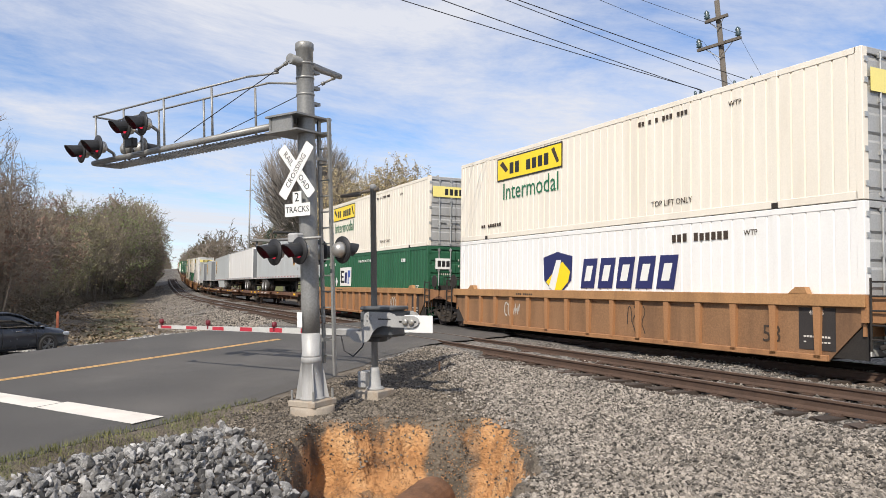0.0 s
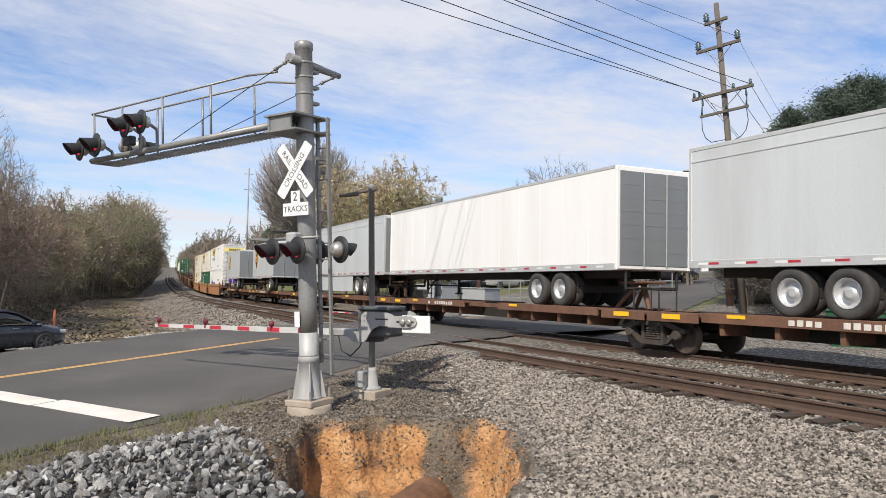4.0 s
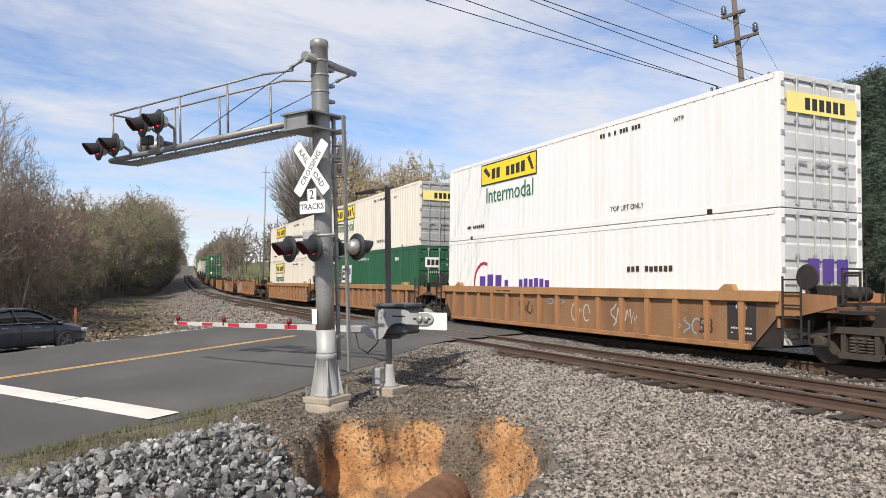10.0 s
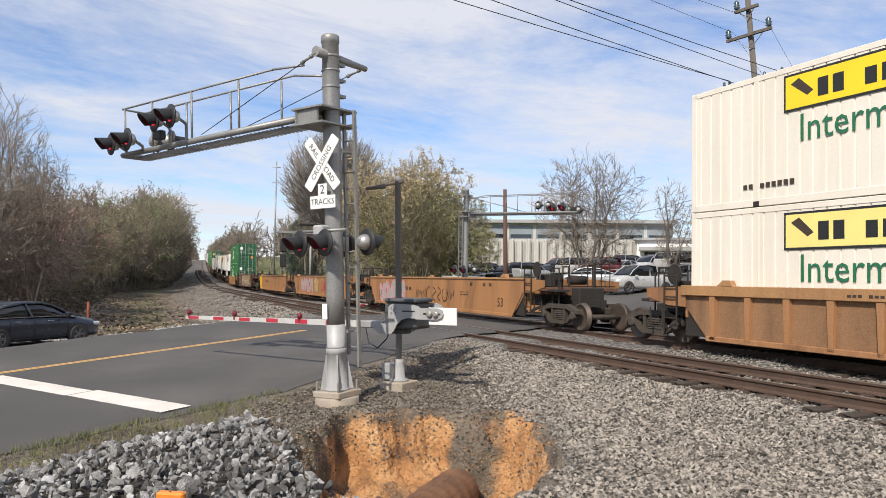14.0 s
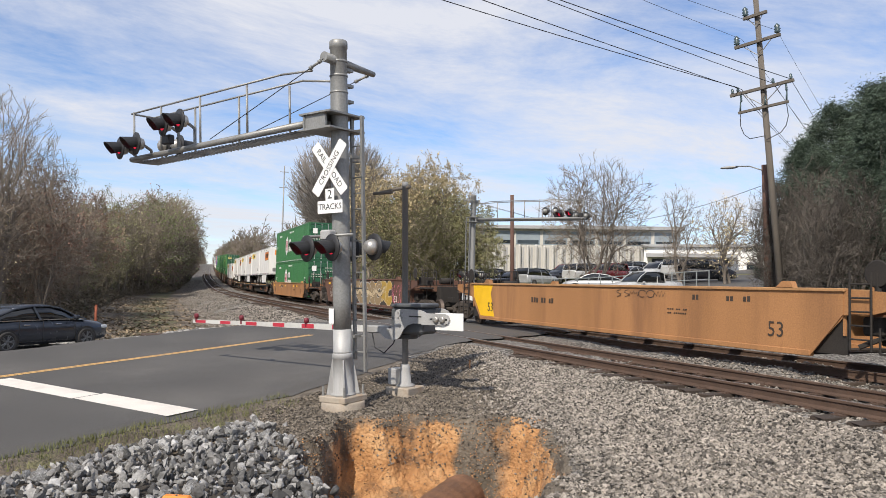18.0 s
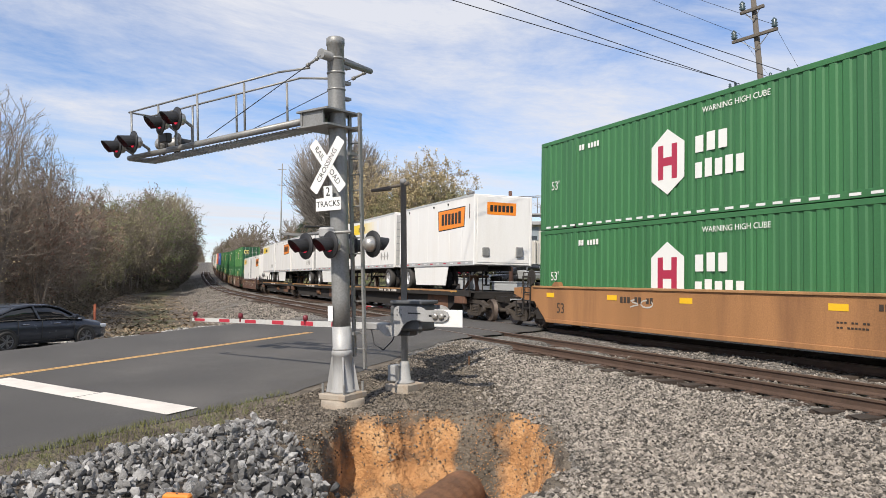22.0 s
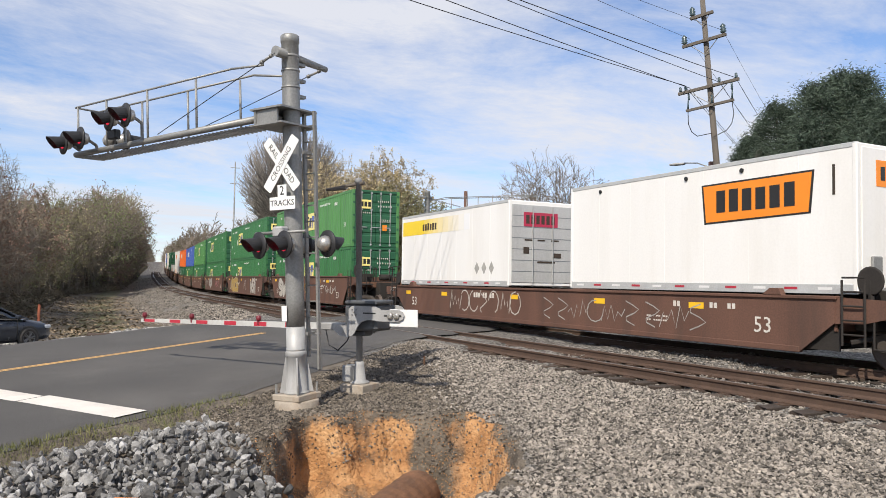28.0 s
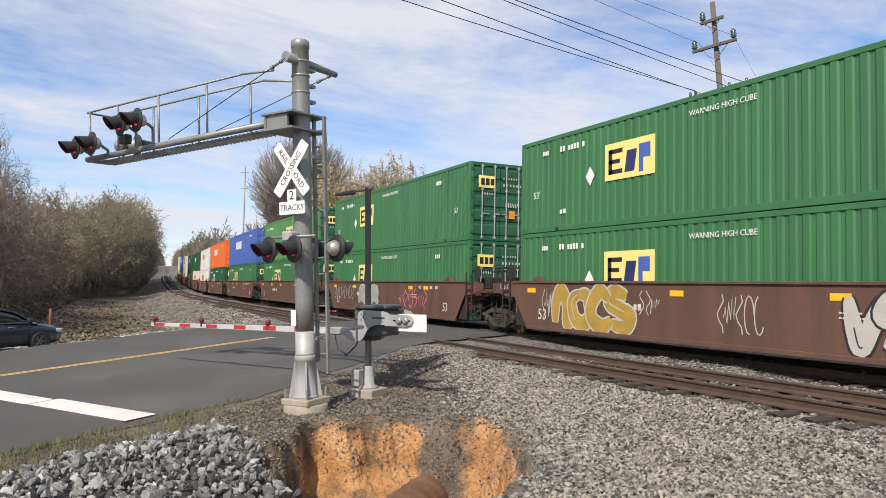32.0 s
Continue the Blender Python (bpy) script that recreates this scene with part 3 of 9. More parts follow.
def ground_material():
    m = bpy.data.materials.new("stony_ground")
    m.use_nodes = True
    nt = m.node_tree
    N, L = nt.nodes.new, nt.links.new
    b = nt.nodes["Principled BSDF"]
    b.inputs["Roughness"].default_value = 0.95
    tc = N("ShaderNodeTexCoord")
    vo = N("ShaderNodeTexVoronoi"); vo.inputs["Scale"].default_value = 17
    no = N("ShaderNodeTexNoise"); no.inputs["Scale"].default_value, no.inputs["Detail"].default_value = 2.2, 8
    nf = N("ShaderNodeTexNoise"); nf.inputs["Scale"].default_value, nf.inputs["Detail"].default_value = 45, 5
    nl = N("ShaderNodeTexNoise"); nl.inputs["Scale"].default_value, nl.inputs["Detail"].default_value = 0.35, 6
    for x in (vo, no, nf, nl):
        L(tc.outputs["Object"], x.inputs["Vector"])

    def ramp(src, stops):
        r = N("ShaderNodeValToRGB")
        while len(r.color_ramp.elements) < len(stops):
            r.color_ramp.elements.new(0.5)
        for e, (p, c) in zip(r.color_ramp.elements, stops):
            e.position, e.color = p, (*c, 1)
        L(src, r.inputs[0])
        return r.outputs[0]

    def mixed(fac, a, bb):
        x = N("ShaderNodeMix"); x.data_type = "RGBA"
        L(fac, x.inputs["Factor"]); L(a, x.inputs["A"]); L(bb, x.inputs["B"])
        return x.outputs["Result"]

    sep = N("ShaderNodeSeparateColor"); L(vo.outputs["Color"], sep.inputs[0])
    # stone tones set dark, to paint shade into gaps between loose ballast
    stone = ramp(sep.outputs[0], [(0.0, (0.055, 0.05, 0.043)), (0.5, (0.15, 0.137, 0.12)), (1.0, (0.34, 0.315, 0.28))])
    dirt = ramp(no.outputs["Fac"], [(0.3, (0.085, 0.068, 0.05)), (0.5, (0.145, 0.12, 0.092)), (0.7, (0.22, 0.185, 0.145))])
    clay = ramp(no.outputs["Fac"], [(0.3, (0.20, 0.10, 0.045)), (0.47, (0.46, 0.235, 0.095)), (0.7, (0.60, 0.36, 0.175))])
    grass = ramp(nf.outputs["Fac"], [(0.3, (0.05, 0.065, 0.02)), (0.5, (0.12, 0.13, 0.045)), (0.7, (0.24, 0.2, 0.09))])
    col = dirt

    def attr(name, lo, hi):
        a = N("ShaderNodeAttribute"); a.attribute_name = name
        s = N("ShaderNodeMath"); s.operation = "MULTIPLY_ADD"; s.inputs[1].default_value = 0.7
        L(no.outputs["Fac"], s.inputs[0]); L(a.outputs["Fac"], s.inputs[2])
        mr = N("ShaderNodeMapRange"); mr.inputs["From Min"].default_value, mr.inputs["From Max"].default_value = lo, hi
        L(s.outputs[0], mr.inputs["Value"])
        return mr.outputs[0]

    col = mixed(attr("grass", 0.75, 0.95), col, grass)
    col = mixed(attr("stone", 0.72, 0.9), col, stone)
    col = mixed(attr("clay", 0.72, 0.92), col, clay)
    L(col, b.inputs["Base Color"])
    bp = N("ShaderNodeBump"); bp.inputs["Strength"].default_value, bp.inputs["Distance"].default_value = 0.8, 0.04
    sub = N("ShaderNodeMath"); sub.operation = "SUBTRACT"
    L(nf.outputs["Fac"], sub.inputs[0]); L(vo.outputs["Distance"], sub.inputs[1])
    L(sub.outputs[0], bp.inputs["Height"]); L(bp.outputs[0], b.inputs["Normal"])
    return m


def lip_line(x):
    """Where the fine brown gravel round the mast gives way to clean ballast."""
    return 9.2 - 0.391 * (x + 18.5)


def build_ground():
    xs, ys = spaced(-26, -3.5, 0.12, 3500, 1.22, 2.5), spaced(-5, 12, 0.12, 3500, 1.22, 2.0)
    # closer steps over the washout
    xs = np.array(sorted(set(np.round(np.concatenate([xs, np.arange(-12.4, -7.6, 0.03)]), 3))))
    ys = np.array(sorted(set(np.round(np.concatenate([ys, np.arange(1.9, 6.4, 0.03)]), 3))))
    X, Y = np.meshgrid(xs, ys, indexing="ij")
    Z = ground_z(X, Y)
    nx, ny = X.shape
    idx = np.arange(nx * ny).reshape(nx, ny)
    faces = np.stack([idx[:-1, :-1], idx[1:, :-1], idx[1:, 1:], idx[:-1, 1:]], -1).reshape(-1, 4)
    me = bpy.data.meshes.new("ground")
    me.from_pydata(np.stack([X, Y, Z], -1).reshape(-1, 3).tolist(), [], faces.tolist())
    me.polygons.foreach_set("use_smooth", [True] * len(me.polygons))
    d, u = offsets(X, Y)
    v, n = X * ROAD_U.x + Y * ROAD_U.y, X * ROAD_N.x + Y * ROAD_N.y
    q = pit_measure(X, Y)
    stone = smooth(5.2, 3.2, d + 0.5 * lumps(X, Y, 2, 7)) * smooth(-8.5, -7, d)
    stone = np.maximum(stone, 0.62 * smooth(8.5, 6, d) * smooth(9.8, 9.2, n))                 # thinner gravel round the mast
    stone = np.maximum(stone, smooth(20.3, 20.8, n) * smooth(31, 26, n) * smooth(-3, 0, v) * 0.9)
    dark = smooth(0.5, -0.5, Y - lip_line(X) + 0.4 * lumps(X, Y, 1.2, 21)) * smooth(9.9, 9.4, n) * (X > -22)
    stone = stone * (1 - 0.75 * dark)
    stone = np.where(X > -26, np.where(n < 9.3, stone, np.minimum(stone, 0.9)), stone)
    clay = smooth(0.99, 0.93, q) * (0.5 + 0.25 * smooth(-0.5, 0.5, lumps(X, Y, 1.1, 12)))
    a = radians(22.5)
    lat = (X - PIT[0]) * math.sin(a) + (Y - PIT[1]) * math.cos(a)
    rad = -(X - PIT[0]) * math.cos(a) + (Y - PIT[1]) * math.sin(a)
    tongue = np.exp(-((lat - 1.36 - 0.3 * (rad - 0.8)) / 0.32) ** 2) * smooth(2.1, 1.6, rad) * smooth(-1.2, -0.2, rad)
    clay = clay * (1 - 0.75 * np.exp(-((lat - 0.72) / 0.26) ** 2)) * (1 - 0.8 * smooth(-1.3, -1.55, lat))
    clay = np.maximum(clay, tongue * 0.95)
    clay = np.maximum(clay, 0.42 * smooth(1.35, 1.05, q) * smooth(0.4, -0.4, lat) * smooth(-2.4, -1.0, lat))
    stone = np.where(q < 1.0, stone * 0.35, stone)
    grass = smooth(9.75, 9.5, n) * smooth(8.4, 9.2, n) * smooth(9.6, 7.6, v) * smooth(-30, -4, v) * 0.42
    grass = np.maximum(grass, smooth(5.5, 7.5, d) * smooth(13, 9, d) * smooth(22, 26, n) * 0.5)
    grass = np.maximum(grass, smooth(-9, -14, d) * 0.75)
    for nm, arr in (("stone", stone), ("clay", clay), ("grass", grass)):
        at = me.attributes.new(nm, "FLOAT", "POINT")
        at.data.foreach_set("value", np.clip(arr, 0, 1).astype(np.float32).ravel())
    me.materials.append(ground_material())
    ob = new("ground", me)
    tagged(ob, "stony ground with ballast, dry grass and a washed-out orange clay bank", "ground", kind="structure")


build_ground()


def road_xy(v, n):
    p = ROAD_U * v + ROAD_N * n
    return p.x, p.y


def near_edge(v):
    return 9.65 + 1.75 * float(smooth(8.5, 18, v)) if v < 24 else 11.4 - 1.7 * float(smooth(24, 34, v))


def build_road():
    vs = sorted(set([round(x, 3) for x in np.arange(-60, 120, 0.5)]))
    ns = [0, 0.03, 0.1, 0.25, 0.45, 0.7, 0.93, 0.98, 1.0]
    verts, faces = [], []
    for i, v in enumerate(vs):
        a, b = near_edge(v) + 0.06 * math.sin(v * 3.1) + 0.04 * math.sin(v * 7.7), 20.35 + 0.12 * math.sin(v * 1.7) + 0.06 * math.sin(v * 5.3)
        for k, f in enumerate(ns):
            n = a + (b - a) * f
            x, y = road_xy(v, n)
            z = float(road_z(np.array(v))) - (0.05 if f in (0, 1.0) else 0.0)
            if v > 32:
                z = max(z, float(ground_z(x, y)) + 0.05)
            verts.append((x, y, z))
    w = len(ns)
    for i in range(len(vs) - 1):
        for k in range(w - 1):
            faces.append((i * w + k, i * w + k + 1, (i + 1) * w + k + 1, (i + 1) * w + k))
    ob = raw("road", verts, faces, M["asphalt"])
    tagged(ob, "worn grey two-lane asphalt road over the railway crossing", "road", kind="structure")

    def strip(name, v0, v1, n0, n1, mat, step=0.5):
        vv = np.linspace(v0, v1, max(2, int(abs(v1 - v0) / step)))
        verts, faces = [], []
        for i, v in enumerate(vv):
            for n in (n0, n1):
                x, y = road_xy(v, n)
                verts.append((x, y, float(road_z(np.array(v))) + 0.005))
            if i:
                faces.append((2 * i - 2, 2 * i - 1, 2 * i + 1, 2 * i))
        o = raw(name, verts, faces, mat, ob)
        return o
    strip("stop_line", 7.12, 7.68, near_edge(7) + 0.2, 12.4, M["white_line"], 0.1)
    strip("stop_line", 7.10, 7.60, 12.43, 15.55, M["white_line"], 0.1)
    for n0 in (15.79, 15.92):
        strip("centre_line", -40, 16.4, n0, n0 + 0.1, M["yellow_line"])
        strip("centre_line", 33, 70, n0, n0 + 0.1, M["yellow_line"])


build_road()


def rail_section():
    """Half outline of a rail, from head to foot, as (offset, height below the top)."""
    return [(0.0, 0.0), (0.026, 0.0), (0.036, -0.008), (0.036, -0.036), (0.012, -0.05), (0.009, -0.13), (0.03, -0.155), (0.075, -0.165), (0.075, -0.18), (0.0, -0.18)]


def build_tracks():
    for k, nm in ((0, "near_track"), (1, "far_track")):
        tr = thing(nm, "rusty steel rails spiked to weathered timber ties in ballast", "railway track", "railway tracks", "structure")
        ss = [x for x in np.arange(-40, 60, 1.0)] + [-40 - 2.5 * i for i in range(1, 130)] + [-365 - 20 * i for i in range(1, 30)]
        ss = sorted(ss)
        half = rail_section()
        prof = half + [(-x, z) for x, z in half[-2:0:-1]]
        for sgn in (-1, 1):
            verts, faces = [], []
            w = len(prof)
            for i, s in enumerate(ss):
                p, th = on_track(k, s)
                nrm = Vector((math.sin(th), math.cos(th), 0))
                for ox, oz in prof:
                    q = p + nrm * (sgn * 0.7525 + ox)
                    verts.append((q.x, q.y, q.z + oz))
                if i:
                    for j in range(w):
                        a, b = (i - 1) * w + j, (i - 1) * w + (j + 1) % w
                        faces.append((a, b, b + w, a + w))
            r = raw("rail", verts, faces, M["rail"], tr)
            r.data.materials.append(M["rail_top"])
            for pi, pl in enumerate(r.data.polygons):
                if pi % w in (0, w - 1):
                    pl.material_index = 1
        # ties: the nearest as parts, the rest in one mesh
        tie_meshes = []
        for t in range(4):
            rng = random.Random(t)
            bm = bmesh.new()
            box(bm, -0.115, 0.115, -1.32, 1.32, -0.36, -0.185, 0.012)
            for vtx in bm.verts:
                vtx.co += Vector((rng.uniform(-.008, .008), rng.uniform(-.04, .04), rng.uniform(-.006, .004)))
            tie_meshes.append(mesh_of("tie", bm, M["tie"]))
        plate = bmesh.new()
        for sgn in (-1, 1):
            box(plate, -0.09, 0.09, sgn * 0.7525 - 0.17, sgn * 0.7525 + 0.17, -0.186, -0.172)
            for a in (-0.06, 0.06):
                for b in (-0.1, 0.1):
                    tube(plate, (a, sgn * 0.7525 + b, -0.18), (a, sgn * 0.7525 + b, -0.15), 0.014, 0.018, 5)
        plate = mesh_of("tie_plate", plate, M["rail"])
        rng = random.Random(11 + k)
        bm = bmesh.new()
        s = 24.0
        while s > -260:
            p, th = on_track(k, s)
            n = p.x * ROAD_N.x + p.y * ROAD_N.y
            m = rail_pose(s, rng.uniform(-.04, .04), rng.uniform(-0.012, 0.0), k) @ pose(0, 0, 0, 0, 0, rng.uniform(-1.5, 1.5))
            if not 11.5 < n < 20.0:
                if s > -30 + 6 * k:
                    share("tie", tie_meshes[rng.randrange(4)], tr, m)
                    if k == 0 or s > -5:
                        share("tie_plate", plate, tr, m)
                else:
                    a = len(bm.verts)
                    box(bm, -0.115, 0.115, -1.32, 1.32, -0.36, -0.185)
                    bm.verts.ensure_lookup_table()
                    for vtx in bm.verts[a:]:
                        vtx.co = m @ vtx.co
            s -= 0.54
        o = part("tie_row", bm, M["tie"], tr, "distant row of weathered ties")
        o["kind"] = "stuff"


build_tracks()


# ---- loose stone ----
def rock_mesh(seed, mat, n=13):
    rng = random.Random(seed)
    bm = bmesh.new()
    for i in range(n):
        d = Vector((rng.gauss(0, 1), rng.gauss(0, 1), rng.gauss(0, 1))).normalized() * rng.uniform(0.75, 1.0)
        bm.verts.new((d.x * 1.0, d.y * 0.78, d.z * 0.6))
    bmesh.ops.convex_hull(bm, input=bm.verts)
    for v_ in [v_ for v_ in bm.verts if not v_.link_faces]:
        bm.verts.remove(v_)
    return mesh_of("rock", bm, mat)


def build_rocks():
    pile = thing("rock_pile", "heap of angular light grey riprap rocks beside the road", "rock pile")
    meshes = [rock_mesh(i, M["rock"]) for i in range(14)]
    rng = random.Random(3)
    spots = []
    while len(spots) < 6400:
        v, n = rng.uniform(-1.5, 8.2), rng.uniform(4.8, 9.15)
        if v > 8.1 - 0.42 * (9.1 - n) + rng.gauss(0, .15):
            continue
        x, y = road_xy(v, n)
        r = 0.024 + 0.08 * rng.random() ** 2.3
        heap = 0.20 * min(1, (9.2 - n) / 1.1) * min(1, max(0, (8.3 - 0.42 * (9.1 - n) - v) / 1.0))
        spots.append((x, y, r, heap, v))
    X, Y = np.array([s[0] for s in spots]), np.array([s[1] for s in spots])
    Z = ground_z(X, Y)
    order = sorted(range(len(spots)), key=lambda i: -spots[i][2])
    verts, faces = [], []
    for rank, i in enumerate(order):
        x, y, r, heap, v = spots[i]
        z = Z[i] + heap * rng.uniform(0.35, 1.0) + r * 0.2
        m = Matrix.LocRotScale((x, y, z), Euler([rng.uniform(0, 6.28) for _ in range(3)]), (r, r * rng.uniform(0.8, 1.25), r))
        if rank < 300:
            share("rock", meshes[rng.randrange(14)], pile, m)
        else:
            me = meshes[rng.randrange(14)]
            a = len(verts)
            verts += [tuple(m @ vv.co) for vv in me.vertices]
            faces += [tuple(a + k for k in p.vertices) for p in me.polygons]
    o = raw("rock_rubble", verts, faces, M["rock_rest"], pile)
    tagged(o, "smaller grey riprap chips", kind="stuff")
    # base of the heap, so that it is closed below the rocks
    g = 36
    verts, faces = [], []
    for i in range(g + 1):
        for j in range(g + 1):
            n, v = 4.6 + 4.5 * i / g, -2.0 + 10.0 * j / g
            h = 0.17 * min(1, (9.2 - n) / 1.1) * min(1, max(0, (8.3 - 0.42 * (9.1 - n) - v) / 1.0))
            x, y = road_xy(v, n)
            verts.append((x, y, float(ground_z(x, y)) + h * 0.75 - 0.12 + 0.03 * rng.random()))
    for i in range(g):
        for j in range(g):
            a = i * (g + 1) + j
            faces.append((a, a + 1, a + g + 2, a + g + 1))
    # the sheet's dark colour paints in shade seen through gaps in the heap
    raw("rubble_base", verts, faces, M["rubble_dirt_shade"], pile)


build_rocks()


def scatter_stones(name, label, count, place, size, mat, seed):
    """Angular stones as one mesh; place(rng) gives x and y arrays."""
    rng = np.random.RandomState(seed)
    X, Y = place(rng, count)
    k = len(X)
    Z = ground_z(X, Y)
    base = np.array([(1, 0, 0), (-1, 0, 0), (0, 1, 0), (0, -1, 0), (0, 0, 1), (0, 0, -1)], float)
    V = base[None] * rng.uniform(0.55, 1.2, (k, 6, 1)) + rng.normal(0, 0.16, (k, 6, 3))
    V[:, :, 2] *= 0.75
    a = rng.uniform(0, 6.28, k)
    b = rng.normal(0, 0.5, k)
    ca, sa, cb, sb = np.cos(a)[:, None], np.sin(a)[:, None], np.cos(b)[:, None], np.sin(b)[:, None]
    x, y, z = V[..., 0], V[..., 1], V[..., 2]
    x, z = cb * x + sb * z, -sb * x + cb * z
    x, y = ca * x - sa * y, sa * x + ca * y
    s = (size[0] + (size[1] - size[0]) * rng.random_sample(k) ** 1.8)[:, None]
    P = np.stack([x * s + X[:, None], y * s + Y[:, None], z * s + Z[:, None] + s * 0.35], -1).reshape(-1, 3)
    fc = np.array([(0, 2, 4), (2, 1, 4), (1, 3, 4), (3, 0, 4), (2, 0, 5), (1, 2, 5), (3, 1, 5), (0, 3, 5)])
    faces = (fc[None] + 6 * np.arange(k)[:, None, None]).reshape(-1, 3)
    ob = raw(name, P.tolist(), faces.tolist(), mat)
    tagged(ob, label, "gravel", kind="stuff")


def ballast_spots(rng, count):
    x = rng.uniform(-21, -3.6, count * 2)
    w = rng.random_sample(count * 2)
    y = TRACK_Y[0] - 1.3 - 5.0 * w ** 1.15
    n = x * ROAD_N.x + y * ROAD_N.y
    v = x * ROAD_U.x + y * ROAD_U.y
    keep = (n < np.array([near_edge(a) for a in v]) - 0.15) & (pit_measure(x, y) > 1.04) & (np.hypot(x, y) > 6.5) & ((y > lip_line(x) + rng.normal(0, 0.45, len(x))) | (x > -9.2))
    return x[keep][:count], y[keep][:count]


def bed_spots(rng, count):
    x = rng.uniform(-15, -3.5, count * 2)
    y = TRACK_Y[0] + rng.uniform(-1.3, 6.0, count * 2)
    keep = x > -18.0
    return x[keep][:count], y[keep][:count]


def mast_spots(rng, count):
    x, y = rng.uniform(-19, -8.5, count * 3), rng.uniform(1.5, 9.0, count * 3)
    n = x * ROAD_N.x + y * ROAD_N.y
    v = x * ROAD_U.x + y * ROAD_U.y
    keep = (n < np.array([near_edge(a) for a in v]) - 0.25) & (pit_measure(x, y) > 0.84) & (v > 8.2 - 0.42 * (9.1 - n)) & (y < lip_line(x) + rng.normal(0, 0.5, len(x)))
    return x[keep][:count], y[keep][:count]


def bank_spots(rng, count):
    u, d = 18 + 170 * rng.random_sample(count) ** 1.6, 1.3 + 4.4 * rng.random_sample(count) ** 1.2
    x, y = [], []
    for a, b in zip(u, d):
        p, th = on_track(0, -a)
        x.append(p.x - b * math.sin(th))
        y.append(p.y - b * math.cos(th))
    x, y = np.array(x), np.array(y)
    keep = (x * ROAD_N.x + y * ROAD_N.y) > 20.6
    return x[keep], y[keep]


def shoulder_spots(rng, count):
    v, n = rng.uniform(5, 20, count), 20.5 + 4.6 * rng.random_sample(count) ** 1.3
    x, y = v * ROAD_U.x + n * ROAD_N.x, v * ROAD_U.y + n * ROAD_N.y
    keep = np.hypot(x - CAR_AT[0], y - CAR_AT[1]) > 2.3
    return x[keep], y[keep]


scatter_stones("ballast_stones", "pale grey crushed ballast stones beside the near track", 80000, ballast_spots, (0.017, 0.044), M["ballast"], 1)
scatter_stones("ballast_stones", "grey crushed stone between ties and rails", 9000, bed_spots, (0.022, 0.042), M["ballast"], 2)
M["pebble"] = material("brown_grey_pebbles", (0.135, 0.115, 0.092), 0.9, 0, 0.3, 2, 30, 0.3, island=True, rand=0.8)
scatter_stones("gravel_stones", "fine brown-grey gravel round the signal mast", 26000, mast_spots, (0.011, 0.034), M["pebble"], 3)
scatter_stones("ballast_stones", "grey ballast on the bank beside the curve", 30000, bank_spots, (0.03, 0.085), M["ballast"], 5)
CAR_AT = (-25.64, -2.25)
M["pale_gravel"] = material("pale_grey_gravel", (0.33, 0.32, 0.30), 0.9, 0, 0.3, 2, 30, 0.3, island=True, rand=0.7)
scatter_stones("gravel_stones", "pale grey gravel on the far shoulder of the road", 38000, shoulder_spots, (0.02, 0.06), M["pale_gravel"], 4)


def pit_spots(rng, count):
    a = radians(22.5)
    lat, rad = rng.uniform(-2.0, 2.0, count * 4), rng.uniform(-1.9, 1.9, count * 4)
    x = PIT[0] + lat * math.sin(a) - rad * math.cos(a)
    y = PIT[1] + lat * math.cos(a) + rad * math.sin(a)
    q = pit_measure(x, y)
    drape = np.exp(-((lat - 0.72) / 0.3) ** 2) + 0.8 * (lat < -1.35) + 0.5 * (lat > 1.65) + 0.12 + 0.5 * (q > 0.93)
    keep = (q < 1.06) & (rng.random_sample(count * 4) < drape)
    return x[keep][:count], y[keep][:count]


scatter_stones("gravel_stones", "brown gravel fallen down the clay bank", 4200, pit_spots, (0.006, 0.02), M["pebble"], 6)


def clod_spots(rng, count):
    a = radians(22.5)
    lat, rad = rng.uniform(-1.9, 1.9, count * 3), rng.uniform(-0.6, 2.1, count * 3)
    x = PIT[0] + lat * math.sin(a) - rad * math.cos(a)
    y = PIT[1] + lat * math.cos(a) + rad * math.sin(a)
    q = pit_measure(x, y)
    keep = (q < 0.99) & (q > 0.45)
    return x[keep][:count], y[keep][:count]


M["clod"] = material("orange_clay_clods", (0.40, 0.21, 0.09), 0.95, 0, 0.3, 3, 30, 0.3, island=True, rand=0.5)
scatter_stones("clay_clods", "crumbling orange clay clods on the washed-out bank", 12000, clod_spots, (0.004, 0.017), M["clod"], 16)


def heap_spots(rng, count):
    c = rng.randint(0, 3, count)
    cx, cy = np.array([-27.3, -28.6, -30.6])[c], np.array([0.4, 1.5, 2.3])[c]
    return cx + rng.normal(0, 0.9, count), cy + rng.normal(0, 0.45, count)


scatter_stones("gravel_stones", "low grey gravel windrow at the end of the shoulder", 6000, heap_spots, (0.03, 0.09), M["pale_gravel"], 7)

# ---- crossing signals ----
U3, N3 = Vector((ROAD_U.x, ROAD_U.y, 0)), Vector((ROAD_N.x, ROAD_N.y, 0))


def local(x, y, z, along, face):
    """Pose whose local x runs along, local y away from the approaching traffic (face), z up."""
    m = Matrix.Identity(4)
    for i, v in enumerate((along, face, Vector((0, 0, 1)))):
        for j in range(3):
            m[j][i] = v[j]
    m.translation = (x, y, z)
    return m


